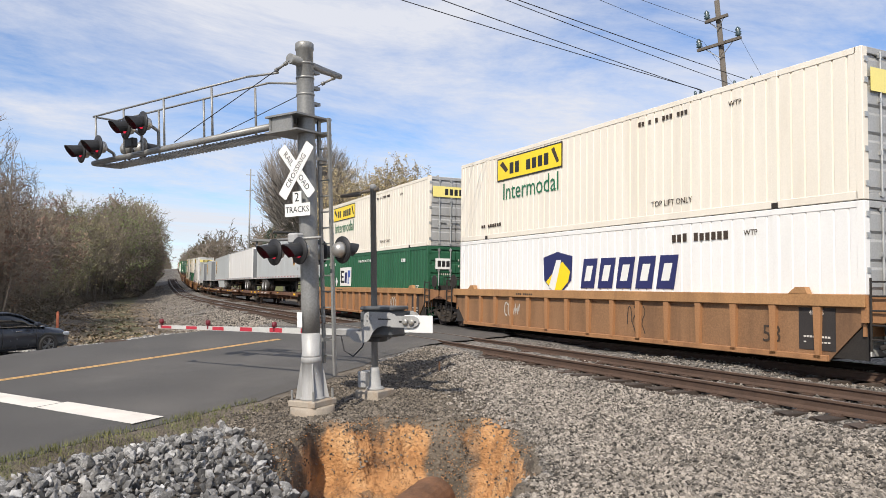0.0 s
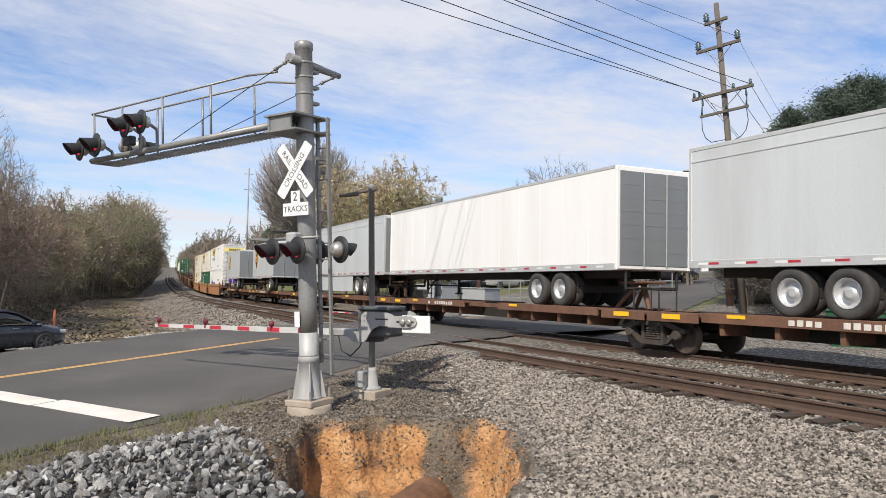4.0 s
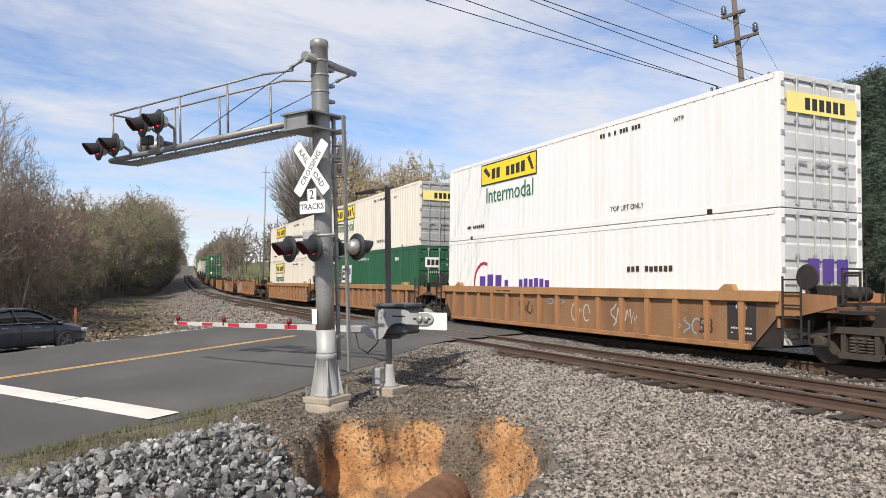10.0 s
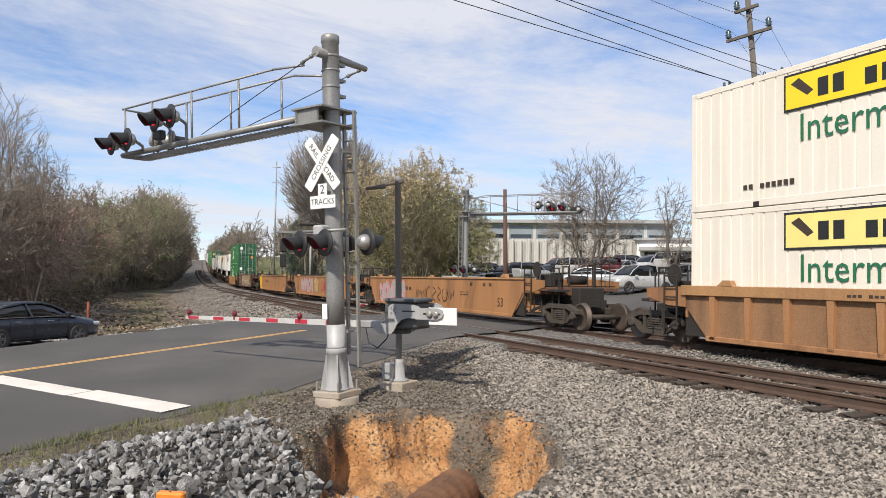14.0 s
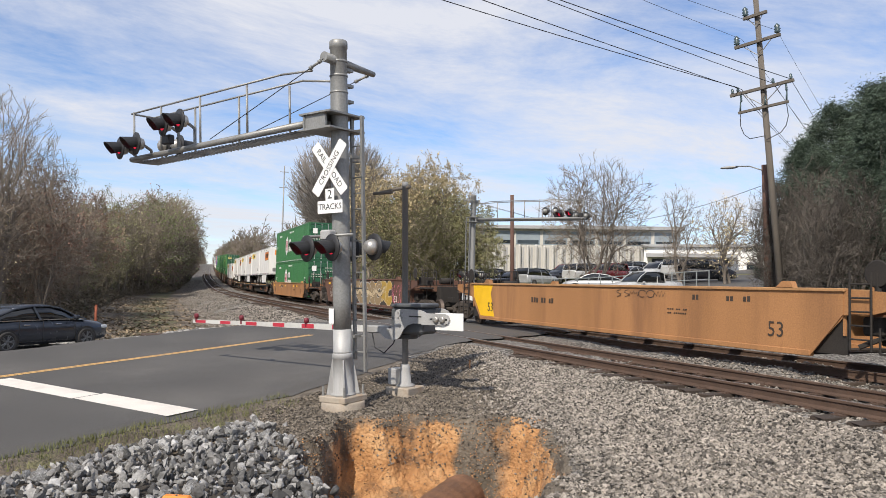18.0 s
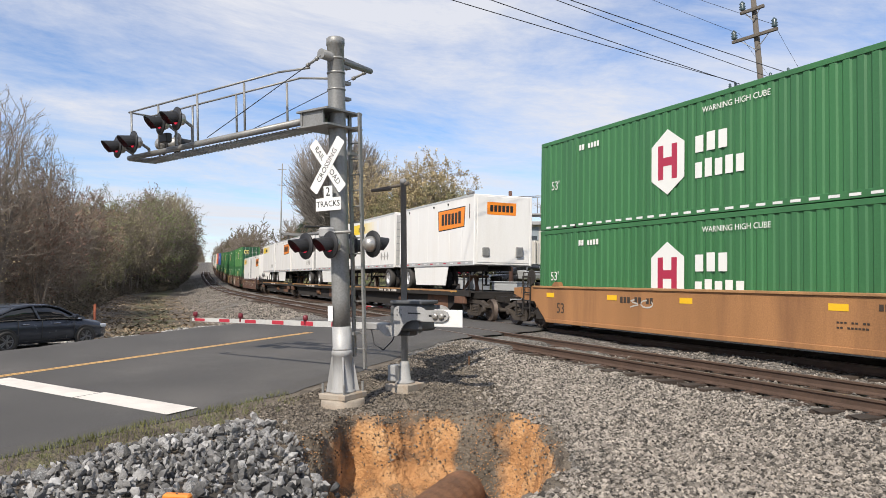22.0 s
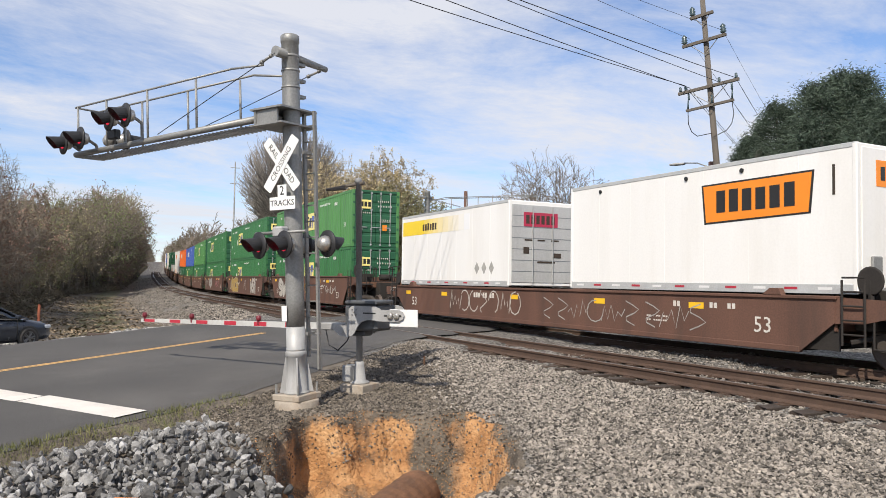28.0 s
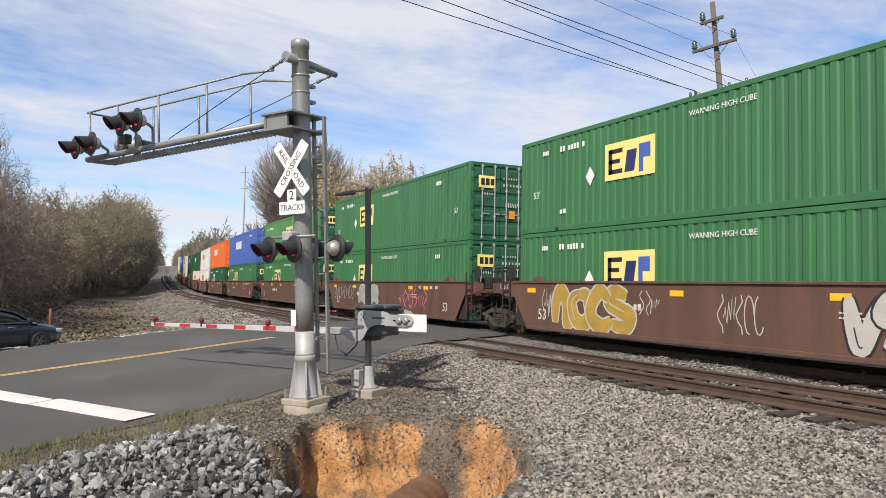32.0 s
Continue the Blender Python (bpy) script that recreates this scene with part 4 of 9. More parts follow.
def lamp_head(parent, x, y, z, toward, r=0.26):
    """A flasher: black target, hood, red lens; toward -1 looks along -y, +1 along +y, both turned to the road's bend."""
    t = toward
    bm = bmesh.new()
    lathe(bm, [(0.05, 0.02), (r - 0.005, 0.02), (r, 0.0), (r - 0.005, -0.012), (0.05, -0.012)], (0, 0, 0), "y", 24)
    head = part("flasher", bm, M["black_paint"], parent, at=pose(x, y, z, 0, 0, 14) @ Matrix.Diagonal((0.86, 0.86, 0.86, 1)))
    bm = bmesh.new()
    # hood: an open tube, longer above
    seg, inner, outer = 18, [], []
    for i in range(seg + 1):
        a = math.radians(-40 + 260 * i / seg)
        ln = 0.12 + 0.24 * max(0.0, math.sin(a) * 0.5 + 0.5)
        for rr, store in ((0.150, outer), (0.142, inner)):
            store.append((bm.verts.new((rr * math.cos(a), t * 0.01, rr * math.sin(a))), bm.verts.new((rr * math.cos(a), t * ln, rr * math.sin(a) - 0.03))))
    for st in (outer, inner):
        for (a, b), (c, d) in zip(st, st[1:]):
            bm.faces.new((a, b, d, c))
    for i in range(seg):
        bm.faces.new((outer[i][1], outer[i + 1][1], inner[i + 1][1], inner[i][1]))
    part("hood", bm, M["black_paint"], head)
    bm = bmesh.new()
    lathe(bm, sorted([(0.02, t * 0.055), (0.09, t * 0.045), (0.128, t * 0.022), (0.13, t * 0.015)], key=lambda q: q[1]), (0, 0, 0), "y", 20)
    part("lens", bm, M["red_lens"], head, "red signal lens")
    bm = bmesh.new()
    pr = [(0.15, -t * 0.015), (0.155, -t * 0.06), (0.12, -t * 0.16), (0.05, -t * 0.2)]
    lathe(bm, sorted(pr, key=lambda q: q[1]), (0, 0, 0), "y", 20)
    part("housing", bm, M["bell"], head, "silver lamp housing")
    return head


def cantilever_signal(m, ground, rise_arm, length, label=""):
    """Mast with a walkway arm along local +x, lamps, sign and ladder. z is measured from the rail tops."""
    s = thing("crossing_signal", label, "railway signal", "crossing signals", at=m)
    g, a = ground, rise_arm
    top = a + 1.4
    bm = bmesh.new()
    lathe(bm, [(0.36, -0.5), (0.365, -0.02), (0.345, 0.0)], (0, 0, g + 0.16), "z", 22)
    part("foundation", bm, M["concrete"], s, "round stained concrete foundation")
    solid("footing_slab", M["concrete"], s, [(-0.285, 0.285, -0.285, 0.285, g + 0.155, g + 0.26)], taper=0.015)
    bm = bmesh.new()
    lathe(bm, [(0.215, 0), (0.21, 0.03), (0.175, 0.04), (0.162, 0.60), (0.175, 0.61), (0.175, 0.67), (0.16, 0.70)], (0, 0, g + 0.26), "z", 18)
    part("mast_base", bm, M["alu_paint"], s)
    for q in range(4):
        bm = bmesh.new()
        ang = math.pi / 4 + q * math.pi / 2
        c, d = math.cos(ang), math.sin(ang)
        vs = [(0.275, 0.0), (0.17, 0.0), (0.155, 0.58), (0.175, 0.58)]
        w = 0.012
        f = [[bm.verts.new((r * c + sg * w * d, r * d - sg * w * c, g + 0.27 + h)) for r, h in vs] for sg in (-1, 1)]
        bm.faces.new(f[0]); bm.faces.new(f[1][::-1])
        for i in range(4):
            j = (i + 1) % 4
            bm.faces.new((f[0][i], f[1][i], f[1][j], f[0][j]))
        part("gusset", bm, M["alu_paint"], s)
    for q in range(4):
        ang = math.pi / 4 + q * math.pi / 2
        bm = bmesh.new()
        tube(bm, (0.33 * math.cos(ang), 0.33 * math.sin(ang), g + 0.25), (0.33 * math.cos(ang), 0.33 * math.sin(ang), g + 0.42), 0.022, 0.022, 6)
        part("anchor_bolt", bm, M["galv"], s)
    bm = bmesh.new()
    lathe(bm, [(0.162, g + 0.95), (0.16, g + 0.99), (0.155, g + 1.0), (0.155, g + 1.35)], (0, 0, 0), "z", 18)
    part("silver_band", bm, M["alu_bright"], s)
    bm = bmesh.new()
    lathe(bm, [(0.152, g + 1.35), (0.152, 1.2), (0.148, a - 0.3), (0.146, a + 0.5), (0.143, top - 0.16), (0.155, top - 0.15), (0.155, top - 0.04), (0.135, top - 0.02), (0.05, top)], (0, 0, 0), "z", 20)
    part("mast", bm, M["galv"], s, "dull galvanised steel mast")
    for z in (a + 1.02, a + 0.78, a + 0.5):
        bm = bmesh.new()
        lathe(bm, [(0.147, -0.02), (0.156, -0.012), (0.156, 0.012), (0.147, 0.02)], (0, 0, z), "z", 18)
        part("mast_band", bm, M["galv"], s)
    solid("notice", M["white_sign"], s, [(0.02, 0.13, -0.185, -0.178, g + 1.45, g + 1.7)])
    # climbing steps
    for k in range(4):
        bm = bmesh.new()
        z = a + 0.9 - k * 0.27
        box(bm, -0.05, 0.05, 0.12, 0.32, z, z + 0.05)
        part("step", bm, M["galv"], s)
    # stay beam on top of the mast and arm bracket
    bm = bmesh.new()
    tube(bm, (0.0, -0.36, top - 0.36), (0.0, 0.92, top - 0.40), 0.085, 0.05, 14)
    part("stay_beam", bm, M["galv"], s)
    solid("arm_bracket", M["galv"], s, [(-0.2, 0.5, -0.45, 0.42, a + 0.10, a + 0.13), (-0.2, 0.5, -0.45, 0.42, a - 0.16, a - 0.13), (0.4, 0.44, -0.42, 0.40, a - 0.13, a + 0.10), (-0.05, 0.45, -0.40, -0.36, a - 0.13, a + 0.1)])
    L = length
    for y in (-0.27, 0.25):
        bm = bmesh.new()
        tube(bm, (0.3, y, a), (L, y, a - 0.12), 0.062, 0.055, 10)
        part("chord_tube", bm, M["galv"], s)
        bm = bmesh.new()
        e = 0.35
        pts = [(e, y, top - 0.52 if y < 0 else top - 0.6), (L * 0.2, y, a + 0.93), (L, y, a + 0.83)]
        pipe(bm, pts, 0.02, 8)
        part("hand_rail", bm, M["galv"], s)
        for k, x in enumerate((0.36, 0.60, 0.82, 0.985) if y < 0 else (0.26, 0.51, 0.75, 0.95)):
            bm = bmesh.new()
            tube(bm, (L * x, y, a - 0.05), (L * x, y, a + 0.9 - 0.05 * x), 0.021, 0.021, 8)
            part("rail_post", bm, M["galv"], s)
        bm = bmesh.new()
        c0, c1 = Vector((0.0, -0.36 if y < 0 else 0.86, top - 0.40)), Vector((L * 0.55, y, a + 0.02))
        tube(bm, c0, c1, 0.008, 0.008, 5)
        part("stay_cable", bm, M["cable"], s)
        bm = bmesh.new()
        tube(bm, c0.lerp(c1, 0.03), c0.lerp(c1, 0.10), 0.022, 0.022, 8)
        for f in (0.03, 0.10):
            tube(bm, c0.lerp(c1, f - 0.008), c0.lerp(c1, f + 0.008), 0.034, 0.034, 8)
        part("turnbuckle", bm, M["galv"], s)
    bm = bmesh.new()
    pipe(bm, [(L, -0.27, a - 0.12), (L + 0.02, -0.27, a - 0.12), (L + 0.02, 0.25, a - 0.12)], 0.055, 8)
    pipe(bm, [(L, -0.27, a + 0.83), (L, 0.25, a + 0.83)], 0.02, 6)
    part("end_tube", bm, M["galv"], s)
    bm = bmesh.new()
    n = int(L / 0.11)
    for k in range(n):
        x = 0.5 + k * (L - 0.6) / n
        z = a - 0.075 - 0.12 * x / L
        box(bm, x, x + 0.014, -0.25, 0.23, z - 0.015, z + 0.01)
    part("walkway_grating", bm, M["galv"], s)
    # ladder behind the mast
    for x, foot in ((-0.27, g + 0.62), (-0.045, g + 0.82)):
        bm = bmesh.new()
        box(bm, x - 0.02, x + 0.02, 0.23, 0.30, foot, a + 0.12, 0.004)
        part("ladder_rail", bm, M["galv"], s)
    for k in range(16):
        z = g + 0.95 + k * 0.268
        if z < a + 0.05:
            bm = bmesh.new()
            tube(bm, (-0.30, 0.265, z), (-0.01, 0.265, z), 0.014, 0.013, 6)
            part("ladder_rung", bm, M["galv"], s)
    for z in (g + 1.2, a - 0.6):
        solid("ladder_bracket", M["galv"], s, [(-0.18, -0.13, 0.1, 0.30, z, z + 0.05)])
    # lamps on the arm
    for x, z, y, t in ((L - 0.12, a + 0.06, -0.62, -1), (L - 0.66, a + 0.1, -0.62, -1), (L * 0.72, a + 0.36, -0.62, -1), (L * 0.63, a + 0.38, -0.62, -1)):
        lamp_head(s, x, y, z, t)
        bm = bmesh.new()
        pipe(bm, [(x, y + 0.15, z), (x, -0.27, z - 0.1), (x, -0.27, a - 0.05)], 0.03, 6)
        part("lamp_bracket", bm, M["galv"], s)
    for x, z in ((L * 0.9, a + 0.16), (L * 0.82, a + 0.12)):
        lamp_head(s, x, 0.15, z, 1)
    for x in (L - 0.3, L * 0.74):
        solid("junction_box", M["black_paint"], s, [(x - 0.12, x + 0.12, -0.5, -0.36, a + 0.02, a + 0.2)], taper=0.02)
    # lamps on the mast
    zl = 2.08
    bm = bmesh.new()
    pipe(bm, [(0.55, -0.32, zl + 0.2), (-0.55, -0.32, zl + 0.2)], 0.024, 8)
    part("lamp_bar", bm, M["galv"], s)
    solid("lamp_junction", M["alu_paint"], s, [(-0.06, 0.16, -0.36, -0.16, zl + 0.12, zl + 0.3)], taper=0.03)
    lamp_head(s, 0.38, -0.42, zl, -1)
    lamp_head(s, -0.17, -0.42, zl, -1)
    lamp_head(s, -0.66, 0.06, zl, 1)
    lamp_head(s, 0.2, 0.5, zl, 1)
    return s


def leaning(x, y, z, degrees):
    """Frame at a foot whose upright leans a little towards -y."""
    return Matrix.Translation((x, y, z)) @ Matrix.Rotation(radians(degrees), 4, "X")


MAST = (-12.2, 3.62)
near_sig = cantilever_signal(leaning(MAST[0], MAST[1], -0.62, 2.6) @ local(0, 0, 0.62, N3, U3), -0.62, 4.2, 5.48, "grey steel crossing mast with a walkway arm and red flashers")


def crossbuck_sign(m):
    """Signs on the mast's traffic side; local x to the reader's right, local z up, facing -y."""
    s = thing("crossbuck_sign", "white crossed sign boards with black letters on the mast", "sign", at=m)
    zc = 3.40
    R = Matrix(((1, 0, 0, 0), (0, 0, -1, 0), (0, 1, 0, 0), (0, 0, 0, 1)))
    for tilt, text, y in ((-52, "RAIL    ROAD", -0.262), (52, "CROSSING", -0.272)):
        w, h = 0.52, 0.097
        c, d = math.cos(radians(tilt)), math.sin(radians(tilt))
        poly = [(x * c - z * d, zc + x * d + z * c) for x, z in ((-w, -h + 0.02), (-w + 0.02, -h), (w - 0.02, -h), (w, -h + 0.02), (w, h - 0.02), (w - 0.02, h), (-w + 0.02, h), (-w, h - 0.02))]
        bm = bmesh.new()
        prism(bm, poly, y, y + 0.006)
        blade = part("crossbuck_blade", bm, M["white_sign"], s)
        words(text, 0.137, M["black_ink"], blade, Matrix.Translation((0, y - 0.002, zc)) @ R @ Matrix.Rotation(radians(tilt), 4, "Z"), depth=0.001)
    solid("sign_bracket", M["galv"], s, [(-0.04, 0.04, -0.256, -0.14, zc - 0.1, zc + 0.1)])
    for z0, z1, w, text, size in ((2.86, 3.06, 0.095, "2", 0.21), (2.655, 2.865, 0.275, "TRACKS", 0.14)):
        bm = bmesh.new()
        box(bm, -w, w, -0.262, -0.256, z0, z1)
        p = part("track_count_plate", bm, M["white_sign"], s)
        words(text, size, M["black_ink"], p, Matrix.Translation((0, -0.264, (z0 + z1) / 2)) @ R, depth=0.001)
    return s


crossbuck_sign(leaning(MAST[0], MAST[1], -0.62, 2.6) @ local(0, 0, 0.62, -N3, U3))
far_p = (-36.85, 17.95)
cantilever_signal(local(far_p[0], far_p[1], 0, -N3, -U3), -0.3, 5.1, 6.45, "grey steel crossing mast across the tracks, arm with red flashers")


def gate(m, ground):
    s = thing("crossing_gate", "lowered crossing gate with red and white striped arm", "crossing gate", at=m)
    g = ground
    solid("foundation", M["concrete"], s, [(-0.26, 0.26, -0.26, 0.26, g - 0.3, g + 0.09)], taper=0.015)
    bm = bmesh.new()
    lathe(bm, [(0.18, 0), (0.18, 0.03), (0.115, 0.06), (0.09, 0.33), (0.075, 0.4)], (0, 0, g + 0.09), "z", 14)
    part("pedestal", bm, M["alu_paint"], s)
    solid("cable_box", M["alu_paint"], s, [(0.09, 0.27, -0.18, 0.10, g + 0.12, g + 0.42)], taper=0.02)
    bm = bmesh.new()
    lathe(bm, [(0.06, g + 0.4), (0.055, 3.3), (0.062, 3.3), (0.062, 3.38), (0.03, 3.4)], (0, 0, 0), "z", 14)
    part("post", bm, M["gate_post"], s)
    bm = bmesh.new()
    tube(bm, (-0.12, 0, 3.3), (0.72, -0.05, 3.22), 0.035, 0.02, 8)
    box(bm, 0.25, 0.72, -0.09, -0.02, 3.19, 3.25, 0.015)
    part("top_arm", bm, M["wood_pole"], s)
    solid("mechanism_case", M["gate_case"], s, [(-0.55, 0.17, -0.24, 0.28, 0.60, 1.08)], taper=0.05)
    solid("case_lid", M["gate_case"], s, [(-0.57, 0.14, -0.26, 0.30, 1.08, 1.15)], taper=0.02)
    solid("case_foot", M["gate_case"], s, [(-0.2, 0.1, -0.12, 0.14, 0.5, 0.6)], taper=0.02)
    # swept plates that carry the arm on either side of the case
    plate_edge = [(0.33, 0.62), (0.28, 0.70), (0.08, 0.71), (0.02, 0.74), (-0.01, 0.80), (-0.02, 0.99), (-0.06, 1.04), (-0.13, 1.06), (-0.58, 1.05), (-0.69, 1.02), (-0.75, 0.96),
                  (-0.76, 0.90), (-0.72, 0.84), (-0.66, 0.81), (-0.42, 0.81), (-0.30, 0.77), (-0.22, 0.70), (-0.14, 0.57), (-0.08, 0.52), (0.02, 0.50), (0.2, 0.52)]
    for y in (-0.34, 0.36):
        bm = bmesh.new()
        prism(bm, plate_edge[::-1], y, y + 0.025)
        plate_ob = part("support_plate", bm, M["alu_paint"], s)
        bm = bmesh.new()
        box(bm, -0.66, -0.34, y - 0.003, y + 0.001, 0.92, 0.945)
        part("slot", bm, M["black_ink"], plate_ob)
        for bx, bz in ((-0.1, 0.99), (-0.19, 0.99), (-0.1, 0.9), (-0.19, 0.9), (-0.145, 0.945)):
            bm = bmesh.new()
            tube(bm, (bx, y - 0.012, bz), (bx, y + 0.001, bz), 0.014, 0.016, 6)
            part("bolt", bm, M["galv"], plate_ob)
        if y > 0:
            continue
        # counterweight arm
        bm = bmesh.new()
        tail = [(-0.66, 0.80), (-1.12, 0.80), (-1.22, 0.84), (-1.25, 0.90), (-1.22, 0.97), (-1.14, 1.0), (-0.66, 1.0)]
        prism(bm, tail[::-1], y - 0.06, y - 0.035)
        part("weight_arm", bm, M["alu_paint"], s)
        bm = bmesh.new()
        box(bm, -1.2, -0.84, y - 0.064, y - 0.0605, 0.885, 0.915)
        part("slot", bm, M["black_ink"], s)
        for k in range(2):
            bm = bmesh.new()
            lathe(bm, [(0.03, -0.03), (0.055, -0.02), (0.055, 0.02), (0.03, 0.03)], (-0.98 - 0.13 * k, y - 0.08, 0.9), "y", 12)
            part("weight_bolt", bm, M["bell"], s)
    bm = bmesh.new()
    box(bm, -1.5, -0.92, -0.36, -0.33, 0.71, 1.01, 0.008)
    part("counterweight", bm, M["white_tape"], s, "pale counterweight plate")
    solid("arm_clamp", M["alu_paint"], s, [(0.3, 0.85, -0.1, 0.06, 0.58, 0.72)], taper=0.02)
    # arm: tapering, in red and white lengths
    L, x, k = 6.1, 0.8, 0
    while x < L:
        w = 0.42 if x > 1.6 else 0.5
        t = 0.065 - 0.03 * x / L
        z = 0.655 - 0.004 * x
        e = min(L, x + w)
        bm = bmesh.new()
        box(bm, x, e, -0.03, 0.0, z - t, z + t)
        red = (k % 2 == 1) and x > 1.2
        part("arm_stripe", bm, M["arm_white"], s)
        if red:
            bm = bmesh.new()
            box(bm, x + 0.06, e - 0.02, -0.036, -0.031, z - t * 0.8, z + t * 0.8)
            part("arm_stripe", bm, M["red_tape"], s, "red reflective stripe")
        x, k = e, k + 1
    for x in (2.5, 4.45, 5.98):
        bm = bmesh.new()
        z = 0.72
        lathe(bm, [(0.02, 0), (0.05, 0.01), (0.055, 0.05), (0.05, 0.10), (0.02, 0.115)], (x, -0.02, z - 0.02), "z", 12)
        box(bm, x - 0.02, x + 0.02, -0.04, 0, z - 0.1, z - 0.01)
        part("arm_lamp", bm, M["arm_lamp"], s, "small red arm lamp")
    bm = bmesh.new()
    pipe(bm, [(0.75, -0.05, 0.6), (0.62, -0.12, 0.32), (0.42, -0.1, 0.22), (0.22, -0.08, 0.4), (0.12, -0.08, 0.6)], 0.012, 6)
    part("flex_cable", bm, M["cable"], s)
    return s


near_gate = gate(leaning(-13.0, 5.02, -0.46, 1.6) @ local(0, 0, 0.46, N3, U3), -0.46)
far_gate = copy_thing(near_gate, local(-36.42, 16.75, 0.65, -N3, -U3))
tagged(far_gate, "lowered striped crossing gate across the tracks", "crossing gate")


def trackside():
    for (x, y, z, w, d, h) in ((-38.6, 21.5, -0.4, 0.9, 0.8, 1.9), (-47.0, 22.8, -0.5, 1.1, 0.9, 2.2)):
        c = thing("signal_cabinet", "grey metal signal cabinet beside the tracks", "cabinet", "signal cabinets", at=pose(x, y, z, 0, 0, 25))
        solid("body", M["cabinet"], c, [(-w, w, -d, d, 0, h)], taper=0.03)
        solid("roof", M["cabinet"], c, [(-w - 0.06, w + 0.06, -d - 0.06, d + 0.06, h, h + 0.07)], taper=0.02)
        solid("door", M["cabinet"], c, [(-w + 0.12, w - 0.12, -d - 0.025, -d, 0.15, h - 0.12)], taper=0.01)
    p = thing("marker_stake", "short dark steel stake in the ballast", "stake")
    z = float(ground_z(-14.9, 7.25))
    bm = bmesh.new(); tube(bm, (-14.9, 7.25, z - 0.1), (-14.9, 7.25, z + 0.22), 0.02, 0.02, 6); part("stake", bm, M["rust"], p)
    for x, y, h in ((-33.0, -0.52, 0),):
        z = float(ground_z(x, y))
        h = 0.37 - z if x > -40 else 0.9
        p = thing("marker_post", "rusty red-orange marker post in the verge", "marker post", "marker posts", at=pose(x, y, z))
        bm = bmesh.new(); tube(bm, (0, 0, -0.1), (0, 0, h), 0.05, 0.05, 10); tube(bm, (0, 0, h), (0, 0, h + 0.03), 0.05, 0.02, 10); part("post", bm, M["rust_red"], p)
    x, y = road_xy(14.8, 20.95)
    z = float(ground_z(x, y)) + 0.06
    p = thing("log", "dark weathered log on the gravel shoulder", "log", at=pose(x, y, z, 0, 0, 72))
    bm = bmesh.new(); tube(bm, (-0.6, 0, 0), (0.55, 0.08, 0.02), 0.075, 0.05, 9); tube(bm, (0.1, 0, 0.02), (0.5, -0.2, 0.06), 0.035, 0.02, 7); part("log_body", bm, M["log"], p)
    # cable-marker cap among the rocks
    x, y = -7.84, 0.67
    z = -1.05
    p = thing("plastic_marker", "orange plastic marker cap among the rocks", "marker", at=pose(x, y, z, 0, 0, 60))
    bm = bmesh.new(); box(bm, -0.14, 0.14, -0.05, 0.05, 0.3, 0.44, 0.02); tube(bm, (0, 0, -0.2), (0, 0, 0.31), 0.035, 0.035, 8); part("cap", bm, M["orange_paint"], p)
    # culvert pipe broken open in the washout
    cx, cy = -8.85, 3.71
    z = -1.56
    c = thing("culvert_pipe", "rusty broken culvert pipe in the washed-out clay", "pipe", at=pose(cx, cy, z, 0, 3, -48))
    bm = bmesh.new()
    seg, rings = 26, []
    rng = random.Random(5)
    for k in range(12):
        x = -1.3 + k * 0.125
        r = 0.33 + 0.012 * (k % 2)
        rings.append([(bm.verts.new((x + (rng.uniform(-.12, .12) if k == 11 else 0), r * math.cos(a), r * math.sin(a))), bm.verts.new((x, (r - 0.02) * math.cos(a), (r - 0.02) * math.sin(a)))) for a in [2 * math.pi * i / seg for i in range(seg)]])
    for A, B in zip(rings, rings[1:]):
        for i in range(seg):
            j = (i + 1) % seg
            for w in (0, 1):
                bm.faces.new((A[i][w], A[j][w], B[j][w], B[i][w]))
    for i in range(seg):
        j = (i + 1) % seg
        bm.faces.new((rings[-1][i][0], rings[-1][j][0], rings[-1][j][1], rings[-1][i][1]))
    part("pipe_wall", bm, M["rust"], c)
    for k in range(3):
        bm = bmesh.new()
        x = 0.2 + 0.3 * k
        pts = [(x, -0.42 + 0.1 * k, -0.1), (x + 0.12, -0.46, 0.22), (x + 0.3, -0.3, 0.42), (x + 0.5, -0.05, 0.47)]
        for a, b in zip(pts, pts[1:]):
            tube(bm, a, b, 0.035, 0.03, 6)
        part("bent_strip", bm, M["rust"], c)


trackside()


def signal_gantry():
    """Block signals on a small trackside structure far along the line."""
    s = thing("block_signal", "black railway block signal on a steel platform frame", "railway signal", at=pose(-86.0, 20.2, -0.5, 0, 0, -8))
    bm = bmesh.new()
    for y in (-1.6, 1.6):
        for x in (-0.4, 0.4):
            tube(bm, (x, y, 0), (x, y, 7.2), 0.09, 0.09, 8)
    part("frame_leg", bm, M["galv"], s)
    solid("platform", M["galv"], s, [(-0.8, 0.8, -2.2, 2.6, 7.0, 7.25)])
    solid("roof", M["black_paint"], s, [(-0.9, 0.9, 0.2, 4.6, 8.0, 8.2)], taper=0.05)
    for z in (5.6, 3.9):
        solid("signal_head", M["black_paint"], s, [(0.45, 0.85, -1.9, -1.2, z - 0.75, z + 0.75)], taper=0.1)
    bm = bmesh.new()
    tube(bm, (0, -2.5, 0), (0, -2.5, 15.3), 0.11, 0.06, 8)
    tube(bm, (0, -3.0, 14.6), (0, -2.0, 14.6), 0.04, 0.04, 6)
    tube(bm, (0, -3.0, 12.8), (0, -2.0, 12.8), 0.04, 0.04, 6)
    part("antenna_pole", bm, M["galv"], s)


